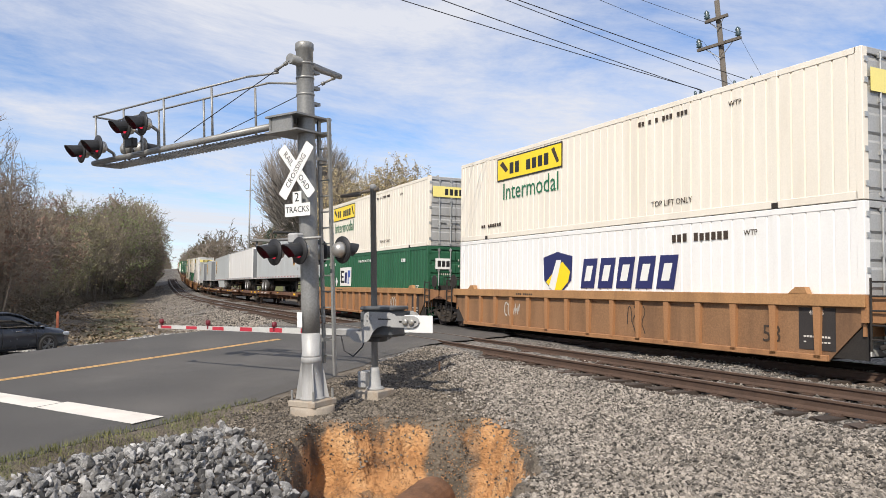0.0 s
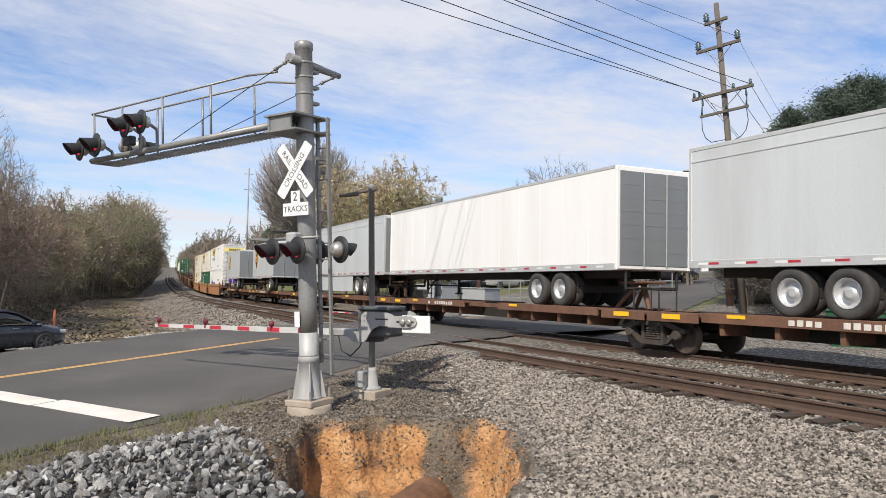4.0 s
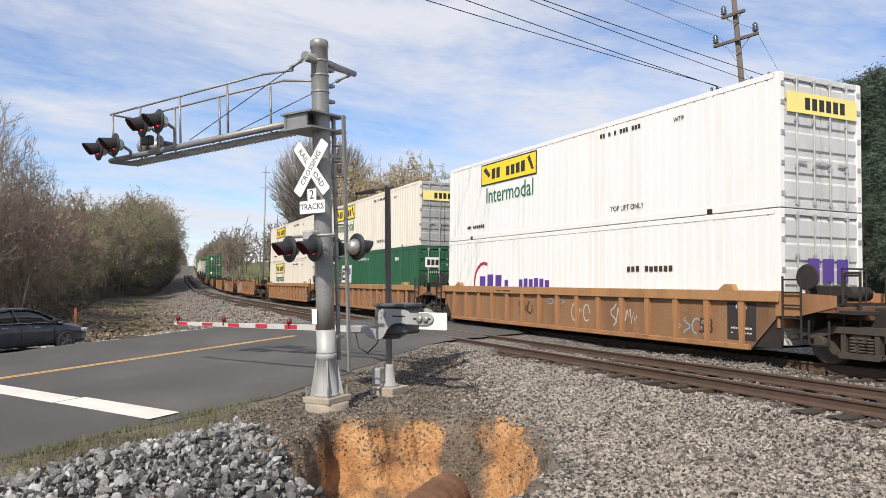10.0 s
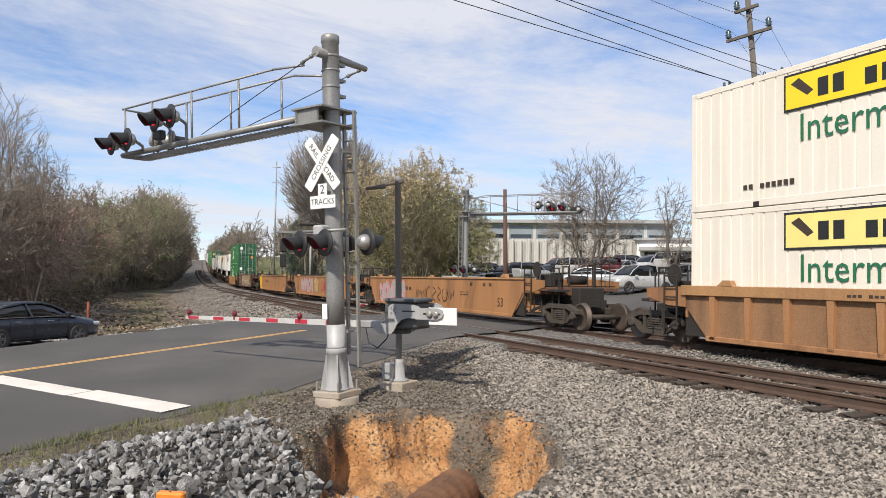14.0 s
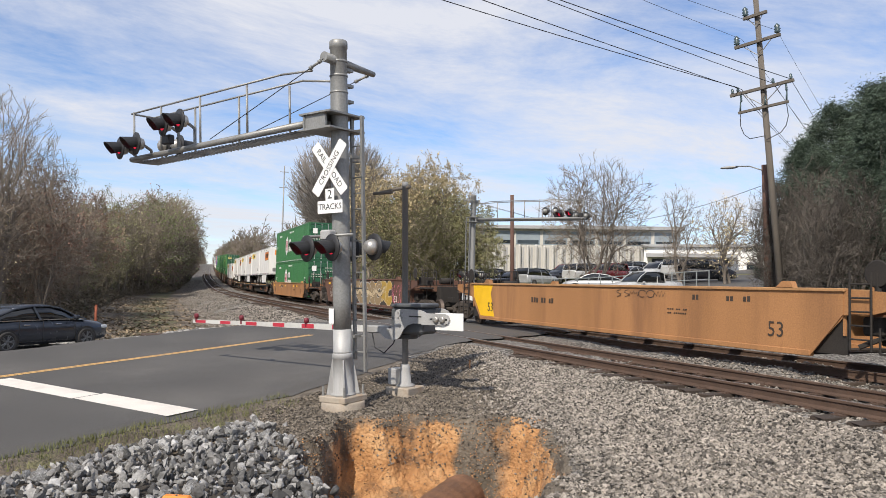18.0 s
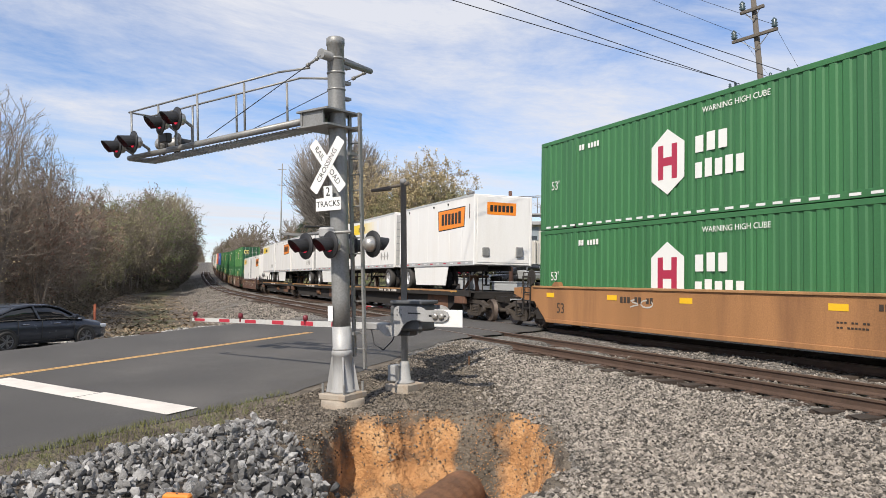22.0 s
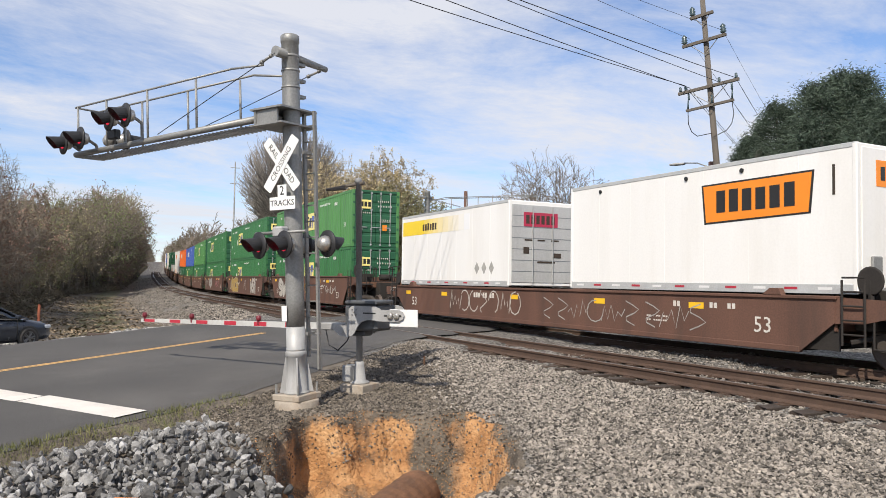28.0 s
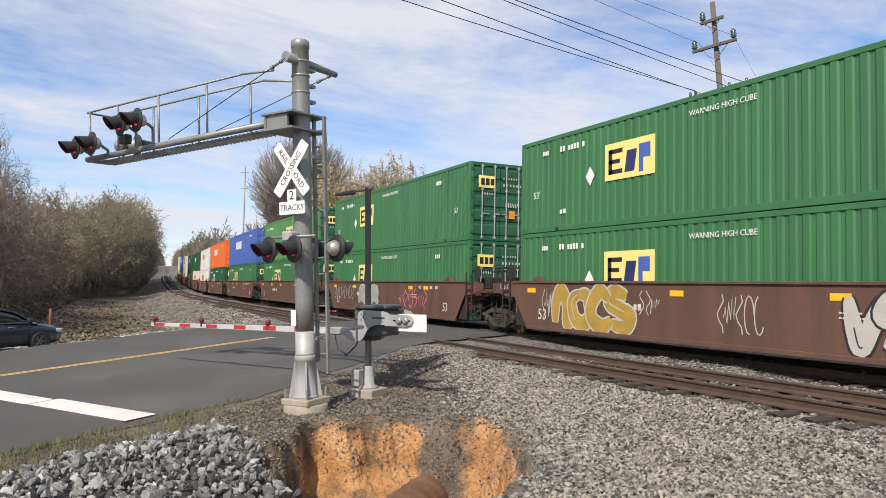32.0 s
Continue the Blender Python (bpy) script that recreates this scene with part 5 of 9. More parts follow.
signal_gantry()


# ---- poles and wires ----
def loft(bm, sections, closed=True):
    rings = [[bm.verts.new(p) for p in s] for s in sections]
    for a, b in zip(rings, rings[1:]):
        n = len(a)
        for i in range(n if closed else n - 1):
            j = (i + 1) % n
            bm.faces.new((a[i], a[j], b[j], b[i])).smooth = True
    if closed:
        bm.faces.new(rings[0][::-1]); bm.faces.new(rings[-1])


def insulator(parent, x, y, z, up=0.3, r=0.09):
    bm = bmesh.new()
    lathe(bm, [(0.03, 0), (r, up * 0.2), (r * 0.6, up * 0.3), (r, up * 0.45), (r * 0.6, up * 0.55), (r * 0.85, up * 0.75), (0.03, up)], (x, y, z), "z", 10)
    part("insulator", bm, M["insulator"], parent)


POLE = Vector((-24.12, 27.0, -0.5))


def utility_pole():
    s = thing("utility_pole", "tall weathered timber utility pole with cross-arms and insulators", "utility pole", at=Matrix.Translation(POLE) @ Matrix.Rotation(radians(4.6), 4, Vector((0.68, -0.73, 0))) @ pose(0, 0, 0, 0, 0, 18))
    bm = bmesh.new()
    tube(bm, (0, 0, 0), (0, 0, 15.4), 0.165, 0.115, 12)
    part("pole", bm, M["wood_pole"], s)
    for z, w in ((14.5, 0.55), (13.3, 1.05), (11.15, 1.45)):
        solid("cross_arm", M["wood_pole"], s, [(-w, w, -0.28, -0.16, z - 0.07, z + 0.07)], taper=0.01)
        for sg in (-1, 1):
            bm = bmesh.new()
            tube(bm, (sg * w * 0.62, -0.2, z - 0.05), (0, -0.18, z - 0.35 - 0.28 * w), 0.02, 0.02, 5)
            part("arm_brace", bm, M["galv"], s)
        if z > 12:
            for x in ((-w + 0.12, w - 0.12) if z < 14 else (-w + 0.12,)):
                insulator(s, x, -0.22, z + 0.07, 0.46, 0.15)
        else:
            for x in (-w + 0.12, -w + 0.38, 0.55, w - 0.12):
                insulator(s, x, -0.22, z + 0.07, 0.24, 0.08)
            for x in (-w + 0.5, w - 0.35):
                insulator(s, x, -0.22, z - 0.40, 0.33, 0.06)
    solid("cross_arm", M["wood_pole"], s, [(-1.14, 1.14, -0.26, -0.16, 10.22, 10.34)], taper=0.01)
    for x in (-1.05, 0.1, 1.05):
        bm = bmesh.new()
        tube(bm, (x, -0.2, 10.34), (x + 0.05, -0.2, 10.75), 0.045, 0.03, 8)
        part("cutout_fuse", bm, M["insulator"], s)
    bm = bmesh.new()
    for sg in (-1, 1):
        pts = [(sg * 1.05, -0.22, 10.2), (sg * 1.08, -0.22, 9.65), (sg * 0.95, -0.22, 9.25), (sg * 0.7, -0.22, 9.0), (0.0, -0.2, 8.9 - 0.1 * sg)]
        pipe(bm, pts, 0.018, 5)
    part("jumper_cable", bm, M["cable"], s)
    return s


upole = utility_pole()


def wire(a, b, sag, r=0.014, name="power_line"):
    a, b = Vector(a), Vector(b)
    w = thing(name, "black overhead cable strung between poles", "cable", "overhead cables")
    bm = bmesh.new()
    n = 16
    rings = []
    for k in range(n + 1):
        p = a.lerp(b, k / n) - Vector((0, 0, sag * 4 * (k / n) * (1 - k / n)))
        rings.append([p + r * (math.cos(q * 1.2566) * Vector((0.97, 0.235, 0)) + math.sin(q * 1.2566) * Vector((0, 0, 1))) for q in range(5)])
    loft(bm, rings)
    part("cable", bm, M["cable"], w)


def wires():
    way_out = Vector((-0.54, 0.84, 0.0))
    for x, y, z, r, dx, dy in ((-25.57, 25.62, 10.78, 0.016, 0.21, -0.98), (-25.42, 25.77, 10.66, 0.016, 0.265, -0.964), (-24.47, 26.68, 10.83, 0.014, 0.262, -0.965), (-23.96, 27.13, 10.98, 0.016, 0.222, -0.975),
                               (-25.43, 25.77, 12.97, 0.009, 0.25, -0.968), (-24.37, 26.77, 13.22, 0.009, 0.17, -0.985)):
        a = Vector((x, y, z))
        wire(a, a + Vector((dx, dy, 0)) * 46 + Vector((0, 0, 0.75)), 0.3, r)
        wire(a, a + way_out * 44, 0.4, r * 0.85)
    wire((-27.4, 29.1, 6.75), (-62.0, 41.0, 8.2), 0.9, 0.014)


wires()


def street_light():
    s = thing("street_lamp", "brown timber pole with a cobra-head street lamp", "street lamp", at=leaning(-27.15, 29.37, -0.5, 2.5))
    bm = bmesh.new(); tube(bm, (0, 0, 0), (0, 0, 8.25), 0.17, 0.14, 12); part("pole", bm, M["brown_pole"], s)
    bm = bmesh.new(); pipe(bm, [(0, 0, 7.95), (-0.6, -0.35, 8.25), (-1.1, -0.75, 8.3)], 0.03, 7); part("bracket_arm", bm, M["galv"], s)
    bm = bmesh.new()
    lathe(bm, [(0.02, -0.42), (0.1, -0.36), (0.16, -0.05), (0.13, 0.3), (0.04, 0.42)], (0, 0, 0), "x", 14)
    part("lamp_head", bm, M["alu_paint"], s, at=pose(-1.35, -0.95, 8.26, 0, 0, 40) @ Matrix.Diagonal((1, 1, 0.5, 1)))
    p = thing("timber_pole", "plain brown timber pole by the car park", "utility pole", at=leaning(-42.4, 23.6, -0.5, 1.4))
    bm = bmesh.new(); tube(bm, (0, 0, 0), (0, 0, 7.9), 0.16, 0.12, 12); part("pole", bm, M["brown_pole"], p)


street_light()


# ---- trees ----
def crown_tree(seed, height, width, base, tips=500, twig_r=0.011, buds=None, bud_count=0, bud_size=0.06, trunk_r=0.16, stems=1, lean=0.0, egg=0.0, twigs=4, twig_len=0.07, fill=0.5, joined=False, lumpy=1.0, wood=None):
    """Trunk and limbs that fork towards the tips of an uneven rounded crown, with fine twigs and buds."""
    rng = random.Random(seed)
    ph = [rng.uniform(0, 6.28) for _ in range(6)]
    pts = []
    mid, half = (base + height) / 2, (height - base) / 2
    while len(pts) < tips:
        d = Vector((rng.gauss(0, 1), rng.gauss(0, 1), rng.gauss(0, 1))).normalized()
        az = math.atan2(d.y, d.x)
        lump = 1 + lumpy * (0.10 * math.sin(3 * az + ph[0] + 2 * d.z) + 0.08 * math.sin(5 * az + ph[1] - 5 * d.z) + 0.07 * math.sin(7 * d.z + ph[2] + az))
        r = rng.random() ** fill * lump
        wide = 1 - egg * d.z
        pts.append(Vector((d.x * r * width / 2 * wide + lean * d.z, d.y * r * width / 2 * wide, mid + d.z * r * half)))
    tv, tf, cv, cf, ends = [], [], [], [], []

    def seg(p, q, r0, r1):
        vs, fs, n = (tv, tf, 7 if r0 > 0.08 else 5) if r0 > 0.03 else (cv, cf, 3)
        d = q - p
        if d.length < 1e-4:
            return
        a = d.orthogonal().normalized()
        b = d.normalized().cross(a)
        base_i = len(vs)
        for pt, r in ((p, r0), (q, r1)):
            for i in range(n):
                ang = 2 * math.pi * i / n
                ca, sa = r * math.cos(ang), r * math.sin(ang)
                vs.append((pt.x + ca * a.x + sa * b.x, pt.y + ca * a.y + sa * b.y, pt.z + ca * a.z + sa * b.z))
        for i in range(n):
            j = (i + 1) % n
            fs.append((base_i + i, base_i + j, base_i + n + j, base_i + n + i))

    def fork(p, group, r, d, depth):
        n = len(group)
        if n <= 1 or depth > 16:
            for q in group:
                m = p.lerp(q, 0.5) + Vector((rng.gauss(0, .04), rng.gauss(0, .04), rng.gauss(0, .04))) * (q - p).length
                seg(p, m, max(r, twig_r), twig_r)
                seg(m, q, twig_r, twig_r * 0.8)
                o = (q - p).normalized()
                for _ in range(twigs):
                    l = twig_len * width * rng.uniform(0.45, 1.2)
                    e = (o + Vector((rng.gauss(0, .55), rng.gauss(0, .55), rng.gauss(0.12, .5)))).normalized()
                    st = p.lerp(q, rng.uniform(0.3, 1.0))
                    k = st + e * l * 0.5
                    seg(st, k, twig_r * 0.75, twig_r * 0.6)
                    e2 = (e + Vector((rng.gauss(0, .3), rng.gauss(0, .3), rng.gauss(0.15, .25)))).normalized()
                    t = k + e2 * l * 0.6
                    seg(k, t, twig_r * 0.6, twig_r * 0.35)
                    ends.append(t)
                    ends.append(k)
            return
        axis = Vector((rng.gauss(0, 1), rng.gauss(0, 1), rng.gauss(0, .55)))
        a, b = group[rng.randrange(n)], group[rng.randrange(n)]
        if (a - b).length > 0.01:
            axis = (a - b).normalized() + axis * 0.25
        group = sorted(group, key=lambda q: axis.dot(q))
        cut = max(1, min(n - 1, int(n * rng.uniform(0.3, 0.7))))
        for g in (group[:cut], group[cut:]):
            c = sum(g, Vector()) / len(g)
            way = c - p
            l = way.length
            step = (way.normalized() * 0.8 + d * 0.3).normalized() * l * rng.uniform(0.28, 0.42)
            q = p + step + Vector((rng.gauss(0, .05), rng.gauss(0, .05), rng.gauss(0, .04))) * l
            rr = max(twig_r, r * (len(g) / n) ** 0.46)
            seg(p, q, min(r, rr * 1.12), rr)
            fork(q, g, rr, (q - p).normalized(), depth + 1)

    for k in range(stems):
        a = 6.28 * k / stems + ph[3]
        off = Vector((math.cos(a), math.sin(a), 0)) * (0.0 if stems == 1 else 0.04 * width)
        g = pts if stems == 1 else [q for q in pts if int((math.atan2(q.y, q.x) - ph[3] + 12.566) / (6.2832 / stems)) % stems == k]
        if not g:
            continue
        foot, top = off + Vector((0, 0, -0.3)), off * 1.6 + Vector((rng.gauss(0, .03), rng.gauss(0, .03), base * 0.72 + 0.2))
        m = foot.lerp(top, 0.5) + Vector((rng.gauss(0, .05), rng.gauss(0, .05), 0))
        r = trunk_r / stems ** 0.5
        seg(foot, m, r * 1.2, r)
        seg(m, top, r, r * 0.93)
        fork(top, g, r * 0.93, Vector((0, 0, 1)), 0)
    if joined:
        return tv, tf, cv, cf, ends
    res = [raw("trunk", tv, tf, wood or M["bark"], smooth=True), raw("crown", cv, cf, wood or M["twig"])]
    if buds and bud_count:
        bv, bf = [], []
        for _ in range(bud_count):
            t = rng.choice(ends) + Vector((rng.gauss(0, .1), rng.gauss(0, .1), rng.gauss(0, .1)))
            s = bud_size * rng.uniform(0.5, 1.4)
            a = Vector((rng.gauss(0, 1), rng.gauss(0, 1), rng.gauss(0, 1))).normalized() * s
            b = a.orthogonal().normalized() * s
            i = len(bv)
            for w in (t - a - b * 0.6, t + a - b * 0.6, t + a * 0.3 + b, t - a * 0.4 + b * 0.8):
                bv.append((w.x, w.y, w.z))
            bf.append((i, i + 1, i + 2, i + 3))
        res.append(raw("bud_cover", bv, bf, buds))
    return res


def dome_tree(seed, height, width, base, tips, r0):
    """Fine branches that all rise from one trunk and fan out to an even dome."""
    rng = random.Random(seed)
    verts, faces, tv, tf = [], [], [], []

    def limb(pts, ra, rb, vs, fs, n):
        first = len(vs)
        for i, p in enumerate(pts):
            d = (pts[min(i + 1, len(pts) - 1)] - pts[max(i - 1, 0)]).normalized()
            a = d.orthogonal().normalized()
            b = d.cross(a)
            r = ra + (rb - ra) * i / (len(pts) - 1)
            for k in range(n):
                q = p + (a * math.cos(6.2832 * k / n) + b * math.sin(6.2832 * k / n)) * r
                vs.append((q.x, q.y, q.z))
        for i in range(len(pts) - 1):
            for k in range(n):
                m = (k + 1) % n
                fs.append((first + i * n + k, first + i * n + m, first + (i + 1) * n + m, first + (i + 1) * n + k))
    limb([Vector((0, 0, -0.5)), Vector((0.1, 0, base * 0.6)), Vector((0, 0.1, base))], 0.55, 0.4, tv, tf, 9)
    mid = base + (height - base) * 0.5
    for k in range(tips):
        az, u = rng.uniform(0, 6.2832), rng.uniform(-0.95, 1.0)
        rr = math.sqrt(1 - u * u) * rng.uniform(0.6, 1.0) ** 0.6
        end = Vector((rr * width / 2 * math.cos(az), rr * width / 2 * math.sin(az), mid + u * (height - mid if u > 0 else mid - base) * rng.uniform(0.9, 1.02)))
        start = Vector((0, 0, base * rng.uniform(0.7, 1.25)))
        bend = Vector((end.x * 0.5, end.y * 0.5, start.z + (end.z - start.z) * 0.5 + 0.6)) + Vector((rng.gauss(0, .35), rng.gauss(0, .35), rng.gauss(0, .3)))
        pts = [start * (1 - t) ** 2 + bend * 2 * t * (1 - t) + end * t * t for t in (0, 0.2, 0.4, 0.6, 0.8, 1.0)]
        limb(pts, r0 * 3.2 if k % 12 == 0 else r0 * 1.4, r0 * 0.7, verts, faces, 3)
        for q in range(5):
            t = rng.uniform(0.6, 1.0)
            p = start * (1 - t) ** 2 + bend * 2 * t * (1 - t) + end * t * t
            d = ((end - bend).normalized() + Vector((rng.gauss(0, .4), rng.gauss(0, .4), rng.gauss(0.25, .3)))).normalized()
            l = width * rng.uniform(0.04, 0.10)
            limb([p, p + d * l * 0.5, p + d * l + Vector((0, 0, l * 0.15))], r0 * 0.8, r0 * 0.5, verts, faces, 3)
    return raw("trunk", tv, tf, M["bark"], smooth=True), raw("crown", verts, faces, M["twig_grey"])


def tree_proto(name, label, group, *args, **kw):
    t = thing(name, label, "tree", group)
    for o in crown_tree(*args, **kw):
        o.parent = t
        if o.name.startswith(("crown", "bud_cover")):
            o["kind"] = "stuff"
    return t


def evergreen(seed, height, width, label):
    """Dark crown of drooping feathery boughs around a trunk, with gaps between them."""
    rng = np.random.RandomState(seed)
    t = thing("evergreen_tree", label, "tree", "evergreen trees")
    bm = bmesh.new()
    tube(bm, (0, 0, -0.3), (0, 0, height * 0.9), 0.2, 0.04, 9)
    part("trunk", bm, M["bark"], t)
    nb, per = 460, 150
    f = rng.random_sample(nb) ** 1.15
    az = rng.uniform(0, 6.28, nb)
    prof = np.minimum(1, 0.62 + 1.4 * f) * (1 - f ** 1.8) ** 0.75 + 0.04
    reach = width / 2 * prof * rng.uniform(0.6, 1.12, nb)
    tip = np.stack([reach * np.cos(az), reach * np.sin(az), 0.3 + f * (height - 0.6)], 1)
    out = np.stack([np.cos(az), np.sin(az), rng.uniform(-0.15, 0.5, nb)], 1)
    big = rng.uniform(0.28, 0.6, nb) * width / 6
    k = np.repeat(np.arange(nb), per)
    n = len(k)
    g = rng.normal(0, 1, (n, 3))
    c = tip[k] + g * big[k][:, None] * np.array([0.55, 0.55, 0.38]) - out[k] * np.abs(g[:, :1]) * 0.25
    d = out[k] * 0.8 + rng.normal(0, 0.45, (n, 3)) + np.array([0, 0, -0.18])
    d /= np.linalg.norm(d, axis=1)[:, None]
    e = np.cross(d, rng.normal(0, 1, (n, 3)))
    e /= np.linalg.norm(e, axis=1)[:, None] + 1e-6
    s = rng.uniform(0.04, 0.10, n)[:, None]
    V = np.stack([c - e * s * 0.2, c + d * s * 2.1 - e * s * 0.05, c + d * s * 2.0 + e * s * 0.12, c + e * s * 0.26], 1).reshape(-1, 3)
    faces = np.arange(n * 4).reshape(-1, 4)
    o = raw("crown", V.tolist(), faces.tolist(), M["evergreen"], t)
    o["kind"] = "stuff"
    return t


def place(proto, x, y, h=1.0, rz=0.0, z=None, first=[]):
    m = Matrix.LocRotScale((x, y, float(ground_z(x, y)) if z is None else z), Euler((0, 0, rz)), None)
    if proto not in first:
        first.append(proto)
        proto.matrix_basis = m
        proto.scale = (h, h, h)
        return proto
    ob = copy_thing(proto, m)
    ob.scale = (h, h, h)
    return ob


def ease(a, b, x):
    t = min(1.0, max(0.0, (x - a) / (b - a)))
    return t * t * (3 - 2 * t)


def wood_edge(u):
    """Distance of the wood's edge from the near track, u metres back along it."""
    return 13.4 + max(0.0, 28 - u) * 0.22 - 5.4 * ease(75, 125, u) - 1.8 * ease(120, 190, u)


def wood_height(u):
    return 6.6 + 1.6 * ease(40, 60, u) + 3.0 * ease(66, 92, u) + 4.6 * ease(98, 135, u)


def build_trees():
    rng = random.Random(21)
    wl = "bare brown woodland tree beside the tracks"
    kinds = ((1, None, 0, 6.4, wl), (2, M["bud_olive"], 3000, 6.0, "woodland tree with olive-green spring buds beside the tracks"), (3, None, 0, 5.4, wl),
             (4, M["bud_red"], 2600, 6.2, "woodland tree with dull red spring buds beside the tracks"), (5, M["bud_yellow"], 700, 6.2, "woodland tree with a few pale yellow buds beside the tracks"),
             (6, M["bud_green"], 3200, 6.6, "woodland tree in fresh green leaf beside the tracks"))
    wood = [tree_proto("woodland_tree", lb, "woodland trees", s, 10.0, w, 1.2, 380, 0.016, bud, n, trunk_r=0.14, bud_size=0.06, stems=1 + s % 3, twigs=4, twig_len=0.085, fill=0.5) for s, bud, n, w, lb in kinds]
    bare = (0, 0, 2, 2, 0, 2, 4, 1, 3)
    # the wood along the left of the line
    for k in range(112):
        u = 12 + 1.9 * k + rng.uniform(-1.2, 1.2)
        for row in range(3 if k < 60 else 2):
            d = wood_edge(u) + row * 3.6 + rng.uniform(-0.6, 2.0)
            p, th = on_track(0, -u)
            x, y = p.x - d * math.sin(th), p.y - d * math.cos(th)
            if x > -31 or (x > -37 and y > -4) or rng.random() < (0.3 if u > 55 and row < 2 else 0.0):
                continue
            w = wood[bare[rng.randrange(9)] if u < 42 or rng.random() < 0.3 else (6, 3, 1, 5, 3, 1)[rng.randrange(1, 6)]]
            place(w, x, y, wood_height(u) / 10 * rng.choice((0.55, 0.7, 0.85, 0.95, 1.0, 1.08, 1.2)) * rng.uniform(0.94, 1.06), rng.uniform(0, 6.28))
    # beyond the bend, both sides: far crowns in one mesh
    light = [crown_tree(40 + q, 10.0, 6.4, 0.8, 64, 0.045, trunk_r=0.16, twigs=3, twig_len=0.13, fill=0.42, joined=True) for q in range(5)]
    spots = []
    for k in range(46):
        u = 225 + 11 * k + rng.uniform(-4, 4)
        spots += [(u, d, rng.uniform(1.35, 1.8)) for d in (8.6 + rng.uniform(0, 2), 13.5 + rng.uniform(0, 3), -10.6 - rng.uniform(0, 2), -15 - rng.uniform(0, 3))]
    spots += [(96 + 3.4 * k + rng.uniform(-2, 2), -19 - rng.uniform(0, 15), rng.uniform(1.3, 1.75)) for k in range(42)]
    for k in range(34):
        u = 730 + 24 * k
        spots += [(u, 8.5 + rng.uniform(0, 3), rng.uniform(1.5, 1.9)), (u, -9.5 - rng.uniform(0, 3), rng.uniform(1.5, 1.9))]
    verts, faces, bv, bf = [], [], [], []
    for u, d, h in spots:
        p, th = on_track(0, -u)
        x, y = p.x - d * math.sin(th), p.y - d * math.cos(th)
        tv, tf, cv, cf, ends = light[rng.randrange(5)]
        m = np.array(Matrix.Rotation(rng.uniform(0, 6.28), 3, "Z")) * h
        base = np.array([x, y, float(ground_z(x, y))])
        for vs, fs in ((tv, tf), (cv, cf)):
            a = len(verts)
            verts += (np.array(vs) @ m.T + base).tolist()
            faces += [tuple(a + q for q in f) for f in fs]
        for e in rng.sample(ends, 160 if rng.random() < 0.5 else 30):
            c = np.array(e) @ m.T + base
            s = rng.uniform(0.12, 0.28)
            a = len(bv)
            bv += [(c[0] - s, c[1], c[2] - s * 0.7), (c[0] + s * 0.6, c[1] - s, c[2]), (c[0] + s, c[1] + s * 0.3, c[2] + s), (c[0] - s * 0.3, c[1] + s, c[2] + s * 0.5)]
            bf.append((a, a + 1, a + 2, a + 3))
    far = tagged(raw("far_woodland", verts, faces, M["twig"]), "distant bare brown woodland on both sides of the line", "woodland", kind="stuff") or bpy.data.objects["far_woodland"]
    raw("bud_haze", bv, bf, M["bud_olive"], far)["kind"] = "stuff"
    # tall thin bare trees that stand out of the wood's near end
    tall = [tree_proto("woodland_tree", "tall slender bare tree at the edge of the wood", "woodland trees", s, 11.6, w, 2.0, 230, 0.012, M["bud_yellow"], 120, trunk_r=0.13, bud_size=0.03, twigs=3, twig_len=0.12, fill=0.6) for s, w in ((31, 4.6), (32, 3.6))]
    for k, (px, py, h) in enumerate(((-38.8, -4.6, 0.92), (-42.5, -4.9, 1.0), (-45.0, -3.4, 0.86), (-50.5, -4.8, 1.06), (-53.0, -3.2, 0.84), (-57.0, -4.2, 0.94), (-47.5, -7.5, 1.12), (-36.0, -6.5, 0.98), (-62.0, -3.4, 0.9), (-67.0, -5.0, 1.0))):
        place(tall[k % 2], px, py, h, k * 1.7)
    # single trees across the line
    big = thing("bare_tree", "large round-crowned bare grey tree behind the train", "tree", "single trees")
    for o in dome_tree(11, 20.4, 13.6, 7.2, 1700, 0.036):
        o.parent = big
        if o.name.startswith("crown"):
            o["kind"] = "stuff"
    place(big, -93.4, 26.5, 1.0, 0.4, 0.0)
    bud = tree_proto("budding_tree", "spreading tree with pale yellow spring buds", "single trees", 12, 12.4, 8.2, 1.6, 800, 0.016, M["bud_pale"], 24000, trunk_r=0.22, bud_size=0.055, stems=2, fill=0.4)
    bud2 = tree_proto("budding_tree", "spreading tree with olive-green spring buds", "single trees", 13, 10.0, 7.2, 0.6, 700, 0.015, M["bud_olive"], 22000, trunk_r=0.2, bud_size=0.06, stems=3, fill=0.45)
    place(bud, -64.6, 27.2, 1.0, 0.0, 0.9)
    place(bud, -72.2, 24.6, 1.06, 2.2, 0.8)
    place(bud, -68.8, 26.6, 0.96, 3.7, 0.8)
    place(bud2, -62.4, 27.6, 0.98, 1.0, 0.6)
    place(bud2, -60.6, 29.4, 0.82, 3.3, 0.6)
    place(bud2, -67.0, 24.6, 0.95, 4.0, 0.6)
    place(bud2, -59.0, 24.6, 0.8, 5.2, 0.4)
    bare_t = tree_proto("bare_tree", "broad bare grey tree beside the car park", "single trees", 14, 11.4, 9.0, 1.3, 1150, 0.015, None, 0, trunk_r=0.25, stems=3, twigs=4, twig_len=0.07, fill=0.45, egg=-0.12, lumpy=0.5)
